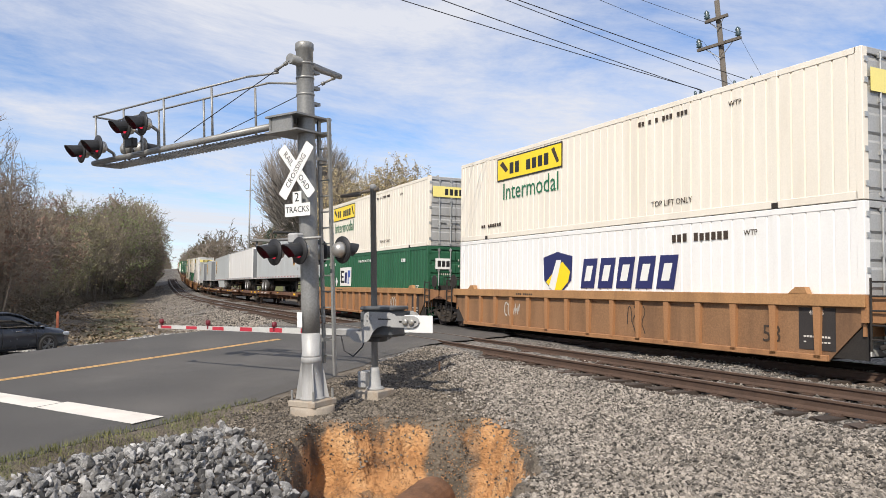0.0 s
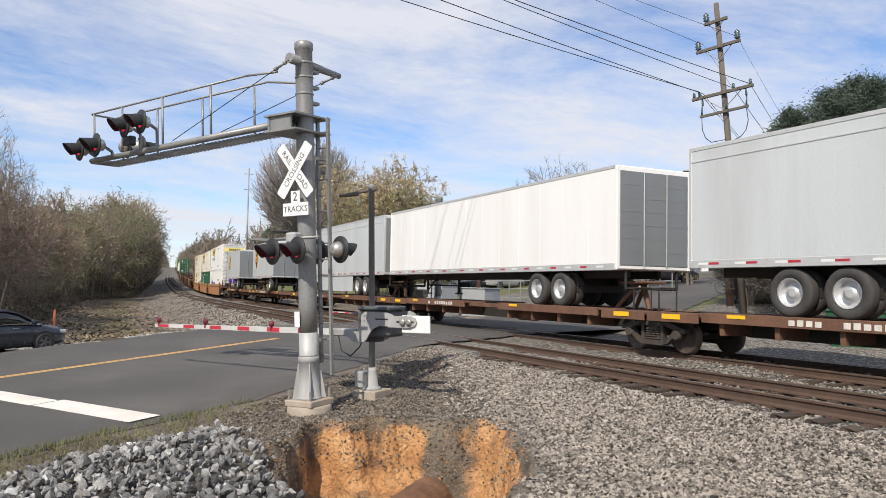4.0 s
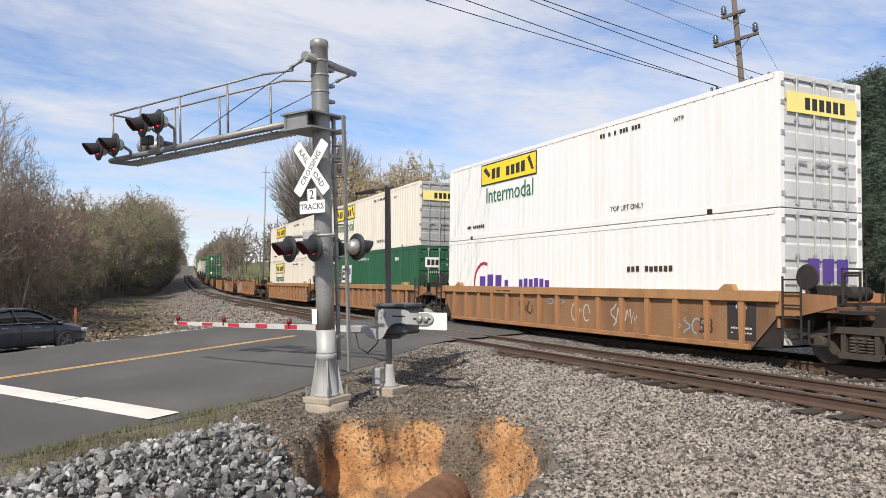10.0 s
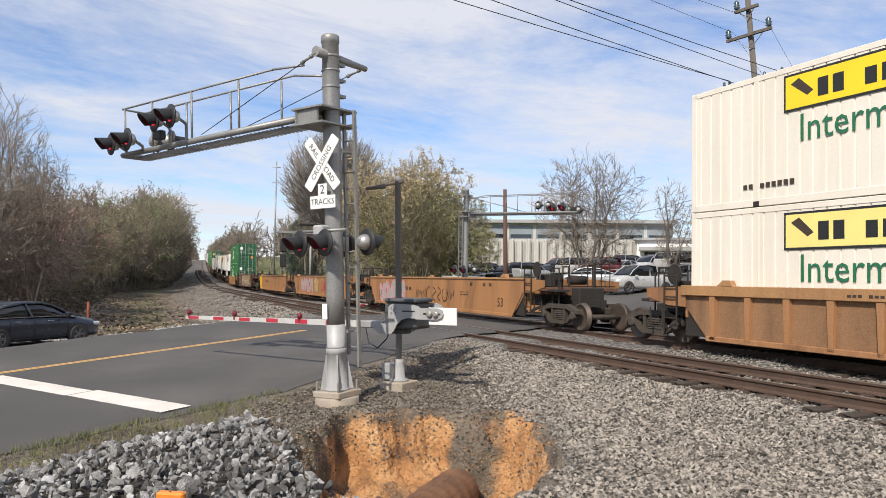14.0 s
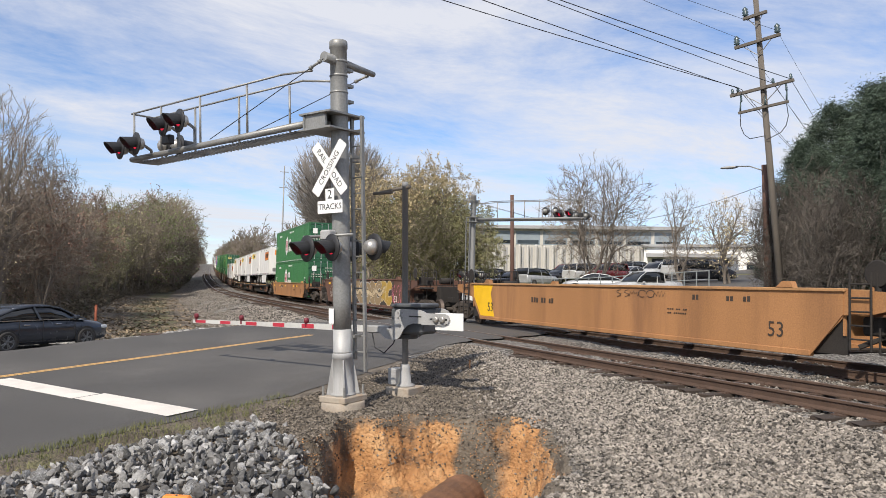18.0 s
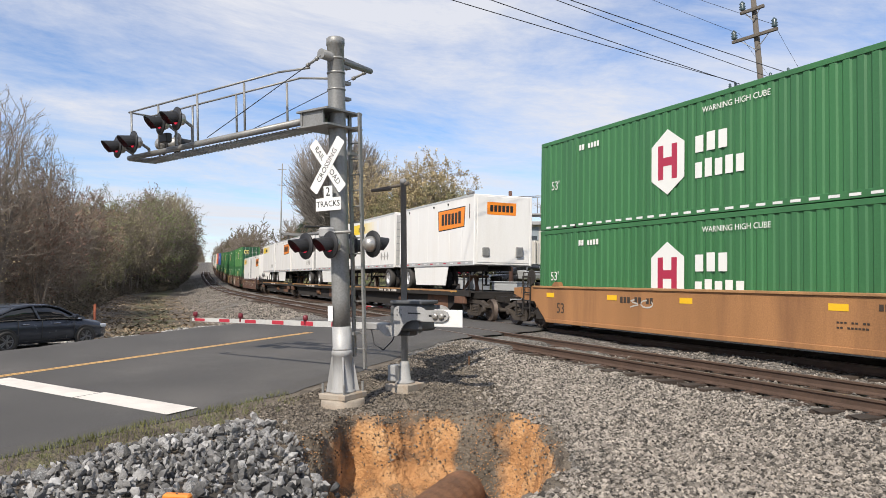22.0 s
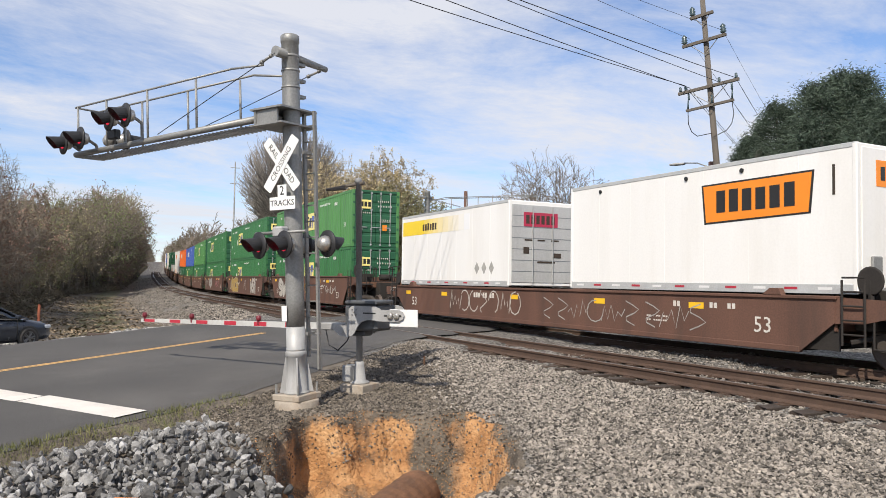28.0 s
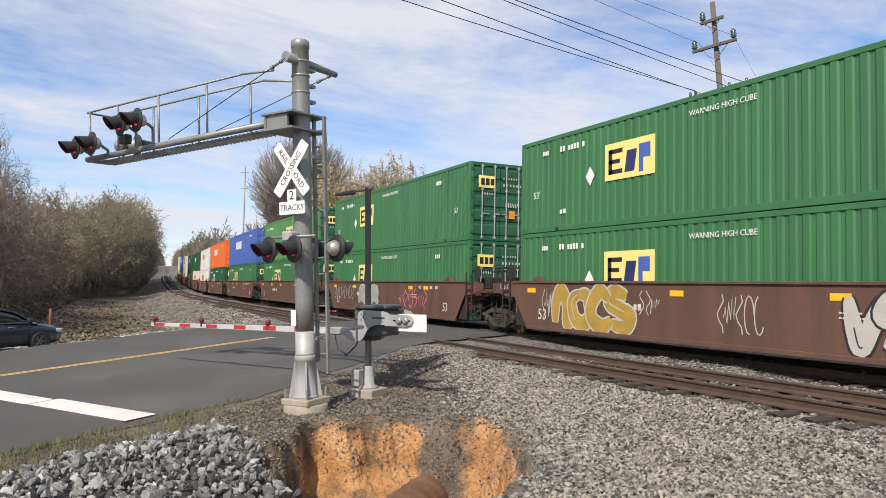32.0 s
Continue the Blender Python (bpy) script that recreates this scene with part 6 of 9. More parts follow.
    place(bare_t, -50.7, 35.7, 1.0, 0.7, 0.7)
    small = tree_proto("bare_tree", "small bare tree beside the car park", "single trees", 15, 8.4, 3.4, 1.2, 420, 0.010, None, 0, trunk_r=0.16, twigs=4, twig_len=0.12, fill=0.45)
    small2 = tree_proto("budding_tree", "small forked tree with pale yellow buds beside the car park", "single trees", 16, 7.7, 4.5, 1.6, 420, 0.011, M["bud_yellow"], 1100, trunk_r=0.2, bud_size=0.06, stems=2, twigs=4, twig_len=0.1, fill=0.45)
    place(small, -45.1, 39.6, 1.0, 0.2, 1.0)
    place(small2, -42.8, 42.0, 1.0, 2.0, 1.0)
    # evergreens near the pole, and one far off among the bare trees
    ev = [evergreen(s, 10.6, 6.2, "dense dark evergreen tree beside the tracks") for s in (1, 2)]
    for k, (x, y, h) in enumerate(((-28.1, 32.9, 0.80), (-27.6, 34.4, 0.98), (-26.0, 35.2, 1.04), (-24.2, 34.8, 1.06), (-22.0, 33.0, 1.0), (-22.9, 31.6, 0.95), (-20.2, 31.2, 0.84), (-18.4, 29.6, 0.78), (-16.0, 28.5, 0.76), (-26.4, 31.8, 0.72))):
        place(ev[k % 2], x, y, h, k * 1.3)
    p, th = on_track(0, -150)
    place(ev[0], p.x + 21 * math.sin(th), p.y + 21 * math.cos(th), 1.4, 2.0)
    brush = tree_proto("thicket", "bare grey-brown thicket in front of the evergreens", "single trees", 17, 6.4, 3.8, 0.2, 900, 0.010, None, 0, trunk_r=0.12, stems=4, twigs=4, twig_len=0.12, fill=0.6, wood=M["twig_dark"])
    for k, (x, y, h) in enumerate(((-26.6, 29.8, 0.98), (-25.2, 30.4, 1.05), (-24.2, 30.4, 0.9), (-27.8, 30.4, 0.8), (-26.0, 29.4, 0.7), (-22.2, 26.9, 0.82), (-21.4, 27.6, 0.95))):
        place(brush, x, y, h, k * 1.1)
    # foreground limb tips at the edge of the wood
    edge = tree_proto("woodland_tree", "tall bare tree at the edge of the road", "woodland trees", 33, 10.4, 7.5, 2.5, 330, 0.010, M["bud_yellow"], 260, trunk_r=0.15, bud_size=0.03, twigs=3, twig_len=0.1, fill=0.5)
    place(edge, -27.8, -7.2, 1.0, 0.9)


build_trees()


def undergrowth():
    """Brambles and stems that close the wood below its crowns."""
    rng = np.random.RandomState(8)
    verts, faces = [], []
    n = 42000
    u = np.concatenate([12 + 100 * rng.random_sample(n * 2 // 3), 100 + 320 * rng.random_sample(n // 3)])
    for k in range(len(u)):
        d = wood_edge(u[k]) - 1.6 + 9.0 * rng.random_sample() ** 1.4
        p, th = on_track(0, -u[k])
        x, y = p.x - d * math.sin(th), p.y - d * math.cos(th)
        if x > -31.5 or (x > -36 and y > -3.5):
            continue
        h = (0.5 + 3.4 * min(1, (d - wood_edge(u[k]) + 1.7) / 4.5)) * (0.75 + 0.5 * math.sin(u[k] * 0.35) * math.sin(u[k] * 0.13 + 1))
        z = rng.random_sample() ** 1.3 * max(0.5, h)
        s = rng.uniform(0.05, 0.16) * (1 if u[k] < 110 else 2.2)
        a = rng.uniform(0, 6.28)
        b = rng.uniform(-1.0, 1.0)
        dx, dy, dz = math.cos(a) * math.cos(b), math.sin(a) * math.cos(b), math.sin(b)
        i = len(verts)
        gz = -0.75 + rise(u[k])
        w = 0.28
        verts += [(x - dx * s, y - dy * s, gz + z - dz * s), (x + dx * s, y + dy * s, gz + z + dz * s), (x + dx * s + dy * s * w, y + dy * s - dx * s * w, gz + z + dz * s + s * w * 1.6), (x - dx * s + dy * s * w, y - dy * s - dx * s * w, gz + z - dz * s + s * w * 1.6)]
        faces.append((i, i + 1, i + 2, i + 3))
    tagged(raw("undergrowth", verts, faces, M["shrub"]), "dry brown brambles and shrubs under the woodland edge", "shrubs", kind="stuff")
    verts, faces = [], []
    for k in range(15000):
        u, d = 9 + 75 * rng.random_sample() ** 1.6, 5.2 + 9.5 * rng.random_sample() ** 0.7
        p, th = on_track(0, -u)
        x, y = p.x - d * math.sin(th), p.y - d * math.cos(th)
        n = x * ROAD_N.x + y * ROAD_N.y
        if n < 26.2 + 1.6 * rng.random_sample():
            continue
        z = 0.0
        s, a, t = rng.uniform(0.05, 0.17), rng.uniform(0, 6.28), rng.uniform(0.02, 0.12)
        c, e = math.cos(a) * s, math.sin(a) * s
        i = len(verts)
        verts += [(x - c, y - e, z - 0.01), (x + e * 0.5, y - c * 0.5, z + t * 0.5), (x + c, y + e, z + t), (x - e * 0.4, y + c * 0.4, z + t * 0.3)]
        faces.append((i, i + 1, i + 2, i + 3))
    V = np.array(verts)
    lift = ground_z(V[::4, 0], V[::4, 1])
    V[:, 2] += np.repeat(lift, 4)
    verts = V.tolist()
    tagged(raw("leaf_litter", verts, faces, M["litter"]), "dry brown leaf litter and dead stalks on the verge", "leaf litter", kind="stuff")
    # grass along the road's edge
    verts, faces = [], []
    for k in range(4200):
        v = rng.uniform(-14, 9.3)
        nn = 9.62 - 0.55 * rng.random_sample() ** 1.5 + 0.05 * math.sin(v * 5)
        if rng.random_sample() > 0.35 + 0.65 * (math.sin(v * 1.9) * math.sin(v * 0.7 + 1) > -0.15):
            continue
        x, y = road_xy(v, nn)
        z = float(road_z(np.array(v))) - 0.12 * float(smooth(9.55, 9.0, nn))
        for b in range(3):
            h = rng.uniform(0.02, 0.095)
            a = rng.uniform(0, 6.28)
            lx, ly = rng.normal(0, 0.03), rng.normal(0, 0.03)
            i = len(verts)
            xx, yy = x + rng.normal(0, .02), y + rng.normal(0, .02)
            verts += [(xx - .005 * math.cos(a), yy - .005 * math.sin(a), z - 0.02), (xx + .005 * math.cos(a), yy + .005 * math.sin(a), z - 0.02), (xx + lx, yy + ly, z + h)]
            faces.append((i, i + 1, i + 2))
    tagged(raw("grass_verge", verts, faces, M["grass"]), "sparse green and straw grass along the asphalt edge", "grass", kind="stuff")


undergrowth()


# ---- buildings and parked vehicles across the line ----
def warehouse():
    # facade runs along local x, faces local -y
    b = thing("warehouse", "long low pale building with upright fins and a blue-grey window band", "building", at=pose(-87.5, 57.0, 0.6, 0, 0, 57.0))
    W, H = 15.0, 9.4
    solid("wall", M["wall_white"], b, [(-W, W, 0, 12, 0, H - 0.5)])
    solid("roof", M["roof_grey"], b, [(-W - 0.5, W + 0.5, -0.9, 12.3, H - 0.5, H)], taper=0.05)
    for k in range(8):
        x = -W + 0.6 + k * 3.72
        win = solid("window", M["wall_blue"], b, [(x, x + 3.3, -0.06, 0.0, H - 2.6, H - 0.75)])
        solid("window_frame", M["wall_white"], win, [(x - 0.14, x, -0.14, 0.0, H - 2.7, H - 0.6)])
        solid("pane", M["window_dark"], win, [(x + 0.2, x + 3.1, -0.075, -0.062, H - 2.5, H - 2.0)])
    for k in range(26):
        x = -W + 0.3 + k * 1.14
        solid("fin", M["wall_white"], b, [(x, x + 0.5, -0.6, 0.0, 0.0, H - 2.75 + 0.12 * (k % 2))], taper=0.16)
        # grey strip between fins, painted in for the shaded gap
        solid("bay", M["roof_grey"], b, [(x + 0.68, x + 0.92, -0.03, 0.0, 0.4, H - 3.0)])
    o = thing("office_block", "low white building with a dark loading bay and flat roof", "building", at=pose(-70.0, 74.0, 1.7, 0, 0, 47.0))
    solid("wall", M["wall_bright"], o, [(-14, 24, 0, 12, 0, 5.4)])
    solid("roof", M["roof_grey"], o, [(-14.4, 24.4, -0.5, 12.4, 5.4, 5.75)], taper=0.04)
    solid("loading_bay", M["window_dark"], o, [(-13, -3.5, -0.05, 0, 1.0, 3.9)])
    solid("canopy", M["roof_grey"], o, [(-13.6, -2.6, -2.2, -0.002, 4.0, 4.5)], taper=0.03)
    for k in range(8):
        x = -1.5 + 3.1 * k
        w = solid("window", M["window_dark"], o, [(x, x + 1.9, -0.05, 0, 2.0, 3.4)])
        solid("window_frame", M["roof_grey"], w, [(x - 0.1, x + 2.0, -0.08, -0.051, 3.4, 3.55)])
    d = thing("dome_structure", "small white tower block beyond the car park", "building", at=pose(-45.5, 54.0, 1.0, 0, 0, 45))
    solid("wall", M["wall_white"], d, [(-3, 3, 0, 5, 0, 6.6)], taper=0.05)
    for z in (2.4, 4.6):
        for x in (-2.2, -0.4, 1.4):
            solid("window", M["window_dark"], d, [(x, x + 1.0, -0.04, 0, z, z + 1.1)])


warehouse()


def car_wheel(parent, x, y, r=0.33):
    bm = bmesh.new()
    lathe(bm, [(r * 0.68, -0.01), (r * 0.68, -0.1), (r * 0.93, -0.11), (r, -0.07), (r, 0.07), (r * 0.93, 0.11), (r * 0.68, 0.1)], (0, 0, 0), "y", 24)
    w = part("wheel", bm, M["rubber"], parent, at=pose(x, y, r, 0, 0, 0 if y < 0 else 180))
    bm = bmesh.new()
    lathe(bm, [(r * 0.64, 0.0), (r * 0.64, -0.095), (r * 0.70, -0.1), (r * 0.70, 0.0), (r * 0.64, 0.0)], (0, 0, 0), "y", 24)
    for k in range(10):
        a = 2 * math.pi * (k // 2) / 5 + (0.17 if k % 2 else -0.17)
        tube(bm, (0.05 * math.cos(a), -0.085, 0.05 * math.sin(a)), (r * 0.67 * math.cos(a), -0.09, r * 0.67 * math.sin(a)), 0.024, 0.02, 6)
    lathe(bm, [(0.02, -0.10), (0.05, -0.095), (0.05, -0.03)], (0, 0, 0), "y", 12)
    part("rim", bm, M["car_rim"], w, "machined alloy rim")
    bm = bmesh.new()
    lathe(bm, [(0.02, -0.02), (r * 0.66, -0.02), (r * 0.66, 0.03)], (0, 0, 0), "y", 20)
    part("hub_shade", bm, M["black_paint"], w)


def sedan(m, paint, label, detailed=True, kind="sedan", group=""):
    """A saloon or van along local x, nose at +x."""
    c = thing("parked_car" if kind != "pickup" else "pickup_truck", label, "car", group, at=m)
    if kind == "sedan":
        prof = [(-2.44, 0.42, 0.78, 0.70), (-2.38, 0.30, 0.98, 0.84), (-2.0, 0.22, 1.03, 0.90), (-1.3, 0.20, 1.02, 0.92), (0.0, 0.20, 1.0, 0.925), (0.9, 0.20, 0.98, 0.92), (1.5, 0.22, 0.93, 0.90), (2.05, 0.24, 0.84, 0.86), (2.35, 0.28, 0.72, 0.76), (2.45, 0.36, 0.60, 0.64)]
        cabin = [(-2.0, 1.0, 1.02, 0.72), (-1.55, 1.0, 1.16, 0.70), (-1.0, 1.0, 1.36, 0.66), (-0.4, 1.0, 1.45, 0.64), (0.2, 1.0, 1.45, 0.64), (0.6, 0.98, 1.36, 0.66), (1.05, 0.97, 1.14, 0.70), (1.42, 0.95, 0.96, 0.74)]
        wb = (-1.39, 1.39)
    else:
        prof = [(-2.3, 0.4, 1.0, 0.8), (-2.25, 0.3, 1.15, 0.9), (-1.2, 0.25, 1.16, 0.93), (0.2, 0.25, 1.14, 0.93), (1.2, 0.26, 1.1, 0.92), (1.9, 0.28, 1.02, 0.88), (2.3, 0.34, 0.85, 0.76)]
        cabin = [(-2.2, 1.1, 1.3, 0.78), (-2.0, 1.1, 1.72, 0.72), (-0.8, 1.1, 1.78, 0.70), (0.3, 1.1, 1.74, 0.70), (0.8, 1.1, 1.45, 0.73), (1.15, 1.1, 1.14, 0.78)]
        if kind == "pickup":
            cabin = [(-0.9, 1.1, 1.15, 0.78), (-0.85, 1.1, 1.74, 0.72), (-0.2, 1.1, 1.8, 0.70), (0.5, 1.1, 1.74, 0.70), (0.95, 1.1, 1.45, 0.73), (1.3, 1.1, 1.14, 0.78)]
        wb = (-1.45, 1.4)
    bm = bmesh.new()

    def ring(x, z0, z1, w):
        h = z1 - z0
        return [(x, -w * 0.93, z0), (x, -w, z0 + h * 0.25), (x, -w, z0 + h * 0.62), (x, -w * 0.96, z0 + h * 0.85), (x, -w * 0.80, z1), (x, w * 0.80, z1), (x, w * 0.96, z0 + h * 0.85), (x, w, z0 + h * 0.62), (x, w, z0 + h * 0.25), (x, w * 0.93, z0)]
    loft(bm, [ring(*p) for p in prof])
    body = part("body", bm, paint, c)
    bm = bmesh.new()
    loft(bm, [[(x, -0.86 if z1 - z0 < 0.25 else -0.84, z0 - 0.03), (x, -w, z1 - 0.05), (x, -w * 0.85, z1), (x, w * 0.85, z1), (x, w, z1 - 0.05), (x, 0.84, z0 - 0.03)] for x, z0, z1, w in cabin])
    part("glasshouse", bm, M["car_glass"], c, "dark tinted windows")
    # roof skin and pillars
    mid = cabin[len(cabin) // 2 - 1:len(cabin) // 2 + 2]
    bm = bmesh.new()
    loft(bm, [[(x, -w * 0.99, z1 - 0.035), (x, -w * 0.84, z1 + 0.012), (x, w * 0.84, z1 + 0.012), (x, w * 0.99, z1 - 0.035), (x, 0, z1 - 0.03)] for x, z0, z1, w in (cabin[2:6] if kind == "sedan" else cabin[1:4])])
    part("roof", bm, paint, c)
    for sg in (-1, 1):
        bm = bmesh.new()
        pts = [(x, sg * (w + 0.012), z1 - 0.03) for x, z0, z1, w in cabin[1:-1]]
        pts = [(cabin[0][0], sg * 0.85, cabin[0][1])] + pts + [(cabin[-1][0], sg * 0.85, cabin[-1][1])]
        pipe(bm, pts, 0.03, 6)
        part("roof_pillar", bm, paint, c)
        bm = bmesh.new()
        xm = -0.25
        pipe(bm, [(xm, sg * 0.87, 0.98), (xm - 0.1, sg * 0.66, cabin[3][2] - 0.04)], 0.035, 6)
        part("door_pillar", bm, paint, c)
    for x in wb:
        for y in (-0.8, 0.8):
            bm = bmesh.new()
            lathe(bm, [(0.385, -0.02), (0.39, 0.0), (0.385, 0.02)], (x, math.copysign(0.918, y), 0.34), "y", 22)
            part("wheel_arch", bm, M["black_paint"], c)
            car_wheel(c, x, math.copysign(0.86, y))
    if detailed:
        for sg in (-1, 1):
            bm = bmesh.new(); box(bm, 2.05, 2.33, *sorted((sg * 0.60, sg * 0.845)), 0.60, 0.73, 0.03); part("headlight", bm, M["headlamp"], c, "clear headlight")
            bm = bmesh.new(); box(bm, -2.43, -2.2, *sorted((sg * 0.55, sg * 0.855)), 0.74, 0.88, 0.03); part("tail_light", bm, M["tail"], c, "red tail light")
            bm = bmesh.new(); box(bm, 0.82, 1.0, *sorted((sg * 0.93, sg * 1.1)), 0.98, 1.12, 0.04); part("mirror", bm, paint, c)
            for x in (-0.75, 0.35):
                bm = bmesh.new(); box(bm, x - 0.12, x + 0.1, *sorted((sg * 0.92, sg * 0.95)), 0.82, 0.855, 0.01); part("door_handle", bm, M["chrome"], c, "chrome door handle")
            bm = bmesh.new(); box(bm, -1.7, 1.3, *sorted((sg * 0.865, sg * 0.885)), 0.972, 0.995); part("window_trim", bm, M["chrome"], c, "chrome window trim")
            bm = bmesh.new()
            for x in (-1.0, -0.2, 0.98):
                box(bm, x - 0.006, x + 0.006, *sorted((sg * 0.918, sg * 0.932)), 0.3, 0.95)
            box(bm, -1.0, 0.98, *sorted((sg * 0.918, sg * 0.93)), 0.29, 0.30)
            part("door_seam", bm, M["black_paint"], c)
        solid("grille", M["black_paint"], c, [(2.36, 2.46, -0.45, 0.45, 0.40, 0.56)], taper=0.02)
    return c


sedan(pose(CAR_AT[0], CAR_AT[1], -0.665, 0, 0, 134.0), M["car_paint"], "dark grey-blue saloon car parked on the gravel shoulder").scale = (0.97, 0.97, 0.89)


def car_park():
    rng = random.Random(9)
    paints = ["pc_white", "pc_black", "pc_silver", "pc_black", "pc_white", "pc_red", "pc_silver", "pc_white"]
    protos = {}
    k = 0
    for row, dist in ((0, 74.0), (1, 82.0)):
        for az in np.arange(27.4, 44.5, 1.75):
            a = radians(az + 0.4 * row)
            dd = dist + 3 * math.sin(az)
            x, y = -math.cos(a) * dd, math.sin(a) * dd
            p = paints[k % 8]
            kind = "van" if k % 3 else "sedan"
            m = pose(x, y, float(ground_z(x, y)) + 0.0, 0, 0, 110 + rng.uniform(-4, 4) + (180 if k % 2 else 0))
            if (p, kind) in protos:
                copy_thing(protos[p, kind], m)
            else:
                protos[p, kind] = sedan(m, M[p], p.replace("pc_", "") + " car parked in the car park", False, kind, "cars in the car park")
            k += 1
    m = pose(-38.4, 30.9, float(ground_z(-38.4, 30.9)), 0, 0, -90)
    sedan(m, M["pc_white"], "white pickup truck standing beyond the tracks", True, "pickup")
    sedan(pose(-47.3, 33.4, float(ground_z(-47.3, 33.4)), 0, 0, -129), M["pc_silver"], "silver saloon car standing in the lane before the car park", False)
    sedan(pose(-47.4, 44.2, float(ground_z(-47.4, 44.2)), 0, 0, 50), M["pc_black"], "black estate car at the end of the car park", False, "van")
    # low metal fence before the car park
    f = thing("fence", "grey metal rail fence before the car park", "fence", "")
    for k in range(16):
        a = radians(30.5 + k * 0.85)
        x, y = -math.cos(a) * 52, math.sin(a) * 52
        z = float(ground_z(x, y))
        bm = bmesh.new(); tube(bm, (x, y, z), (x, y, z + 1.5), 0.04, 0.04, 6); part("post", bm, M["mesh_grey"], f)
        if k:
            for h in (0.3, 0.9, 1.45):
                bm = bmesh.new()
                tube(bm, (px, py, pz + h), (x, y, z + h), 0.03, 0.03, 5)
                part("rail", bm, M["mesh_grey"], f)
        px, py, pz = x, y, z
    # green skip and box beyond the tracks
    s = thing("refuse_bin", "dark green steel refuse bin beyond the tracks", "bin", at=pose(-14.5, 22.0, -0.5, 0, 0, 12))
    bm = bmesh.new()
    prism(bm, [(-1.1, 0.15), (1.1, 0.15), (1.3, 1.5), (-1.3, 1.5)], -0.8, 0.8)
    part("bin_body", bm, M["green_deep"], s)
    solid("lid", M["green_deep"], s, [(-1.32, 1.32, -0.85, 0.85, 1.5, 1.58)], taper=0.02)


car_park()

# ---- train ----
RIDERS = []        # (thing, place along the far track at 0 s, height): what the train carries along


def mirror_x(poly):
    return [(-x, z) for x, z in poly][::-1]


def make_bogie_meshes():
    d = {}
    bm = bmesh.new()
    # cast side frame: arched top, window for the springs, journal ends
    outer = [(-1.15, 0.62), (-0.95, 0.66), (-0.55, 0.80), (0.55, 0.80), (0.95, 0.66), (1.15, 0.62), (1.15, 0.40), (0.95, 0.36), (0.70, 0.44), (0.42, 0.18), (-0.42, 0.18), (-0.70, 0.44), (-0.95, 0.36), (-1.15, 0.40)]
    top = [(-1.15, 0.62), (-0.95, 0.66), (-0.55, 0.80), (0.55, 0.80), (0.95, 0.66), (1.15, 0.62), (1.15, 0.52), (0.9, 0.54), (0.5, 0.66), (-0.5, 0.66), (-0.9, 0.54), (-1.15, 0.52)]
    low = [(-0.48, 0.30), (-0.42, 0.18), (0.42, 0.18), (0.48, 0.30)]
    prism(bm, top, -0.09, 0.09)
    prism(bm, low, -0.1, 0.1)
    for s in (-1, 1):
        prism(bm, [(s * 0.42, 0.2), (s * 0.56, 0.24), (s * 0.95, 0.56), (s * 0.78, 0.60)], -0.08, 0.08)
        prism(bm, [(s * 0.30, 0.28), (s * 0.40, 0.28), (s * 0.40, 0.68), (s * 0.30, 0.68)], -0.07, 0.07)
        lathe(bm, [(0.10, -0.13), (0.125, -0.11), (0.125, 0.05), (0.1, 0.07)], (s * 0.86, 0, 0.46), "y", 12)
    d["frame"] = mesh_of("side_frame", bm, M["bogie"])
    bm = bmesh.new()
    for x in (-0.18, 0.0, 0.18):
        for k in range(5):
            z = 0.31 + k * 0.06
            lathe(bm, [(0.07, 0), (0.085, 0.012), (0.085, 0.03), (0.07, 0.042)], (x, 0, z), "z", 8)
    d["springs"] = mesh_of("spring_nest", bm, M["bogie"])
    bm = bmesh.new()
    lathe(bm, [(0.05, -0.07), (0.12, -0.075), (0.14, -0.035), (0.36, -0.03), (0.375, -0.06), (0.42, -0.06), (0.42, 0.06), (0.45, 0.075), (0.45, 0.095), (0.33, 0.085), (0.13, 0.05), (0.05, 0.06)], (0, 0, 0), "y", 22)
    d["wheel"] = mesh_of("wheel", bm, M["wheel"])
    bm = bmesh.new()
    tube(bm, (0, -0.95, 0), (0, 0.95, 0), 0.08, 0.08, 10)
    d["axle"] = mesh_of("axle", bm, M["bogie"])
    bm = bmesh.new()
    box(bm, -0.22, 0.22, -1.05, 1.05, 0.46, 0.68, 0.03)
    tube(bm, (0, 0, 0.66), (0, 0, 0.80), 0.2, 0.2, 12)
    d["bolster"] = mesh_of("bolster", bm, M["bogie"])
    return d


BG = make_bogie_meshes()


def bogie(car, x):
    b = new("bogie", BG["bolster"])
    b.parent = car
    b.matrix_basis = pose(x, 0, 0)
    for y in (-1.0, 1.0):
        share("side_frame", BG["frame"], b, pose(0, y, 0))
        share("spring_nest", BG["springs"], b, pose(0, y, 0))
    for s in (-0.86, 0.86):
        share("axle", BG["axle"], b, pose(s, 0, 0.42))
        share("wheel", BG["wheel"], b, pose(s, -0.75, 0.42))
        share("wheel", BG["wheel"], b, pose(s, 0.75, 0.42, 0, 0, 180))
    return b


def plate(name, mat, parent, x0, x1, z0, z1, y, thick=0.006, label="", slant=0.0):
    """A flat panel on a face that looks to -y."""
    bm = bmesh.new()
    prism(bm, [(x0, z0), (x1, z0), (x1 + slant, z1), (x0 + slant, z1)], y - thick, y)
    return part(name, bm, mat, parent, label)


def shape(name, mat, parent, poly, y, thick=0.006, label=""):
    bm = bmesh.new()
    prism(bm, poly, y - thick, y)
    return part(name, bm, mat, parent, label)


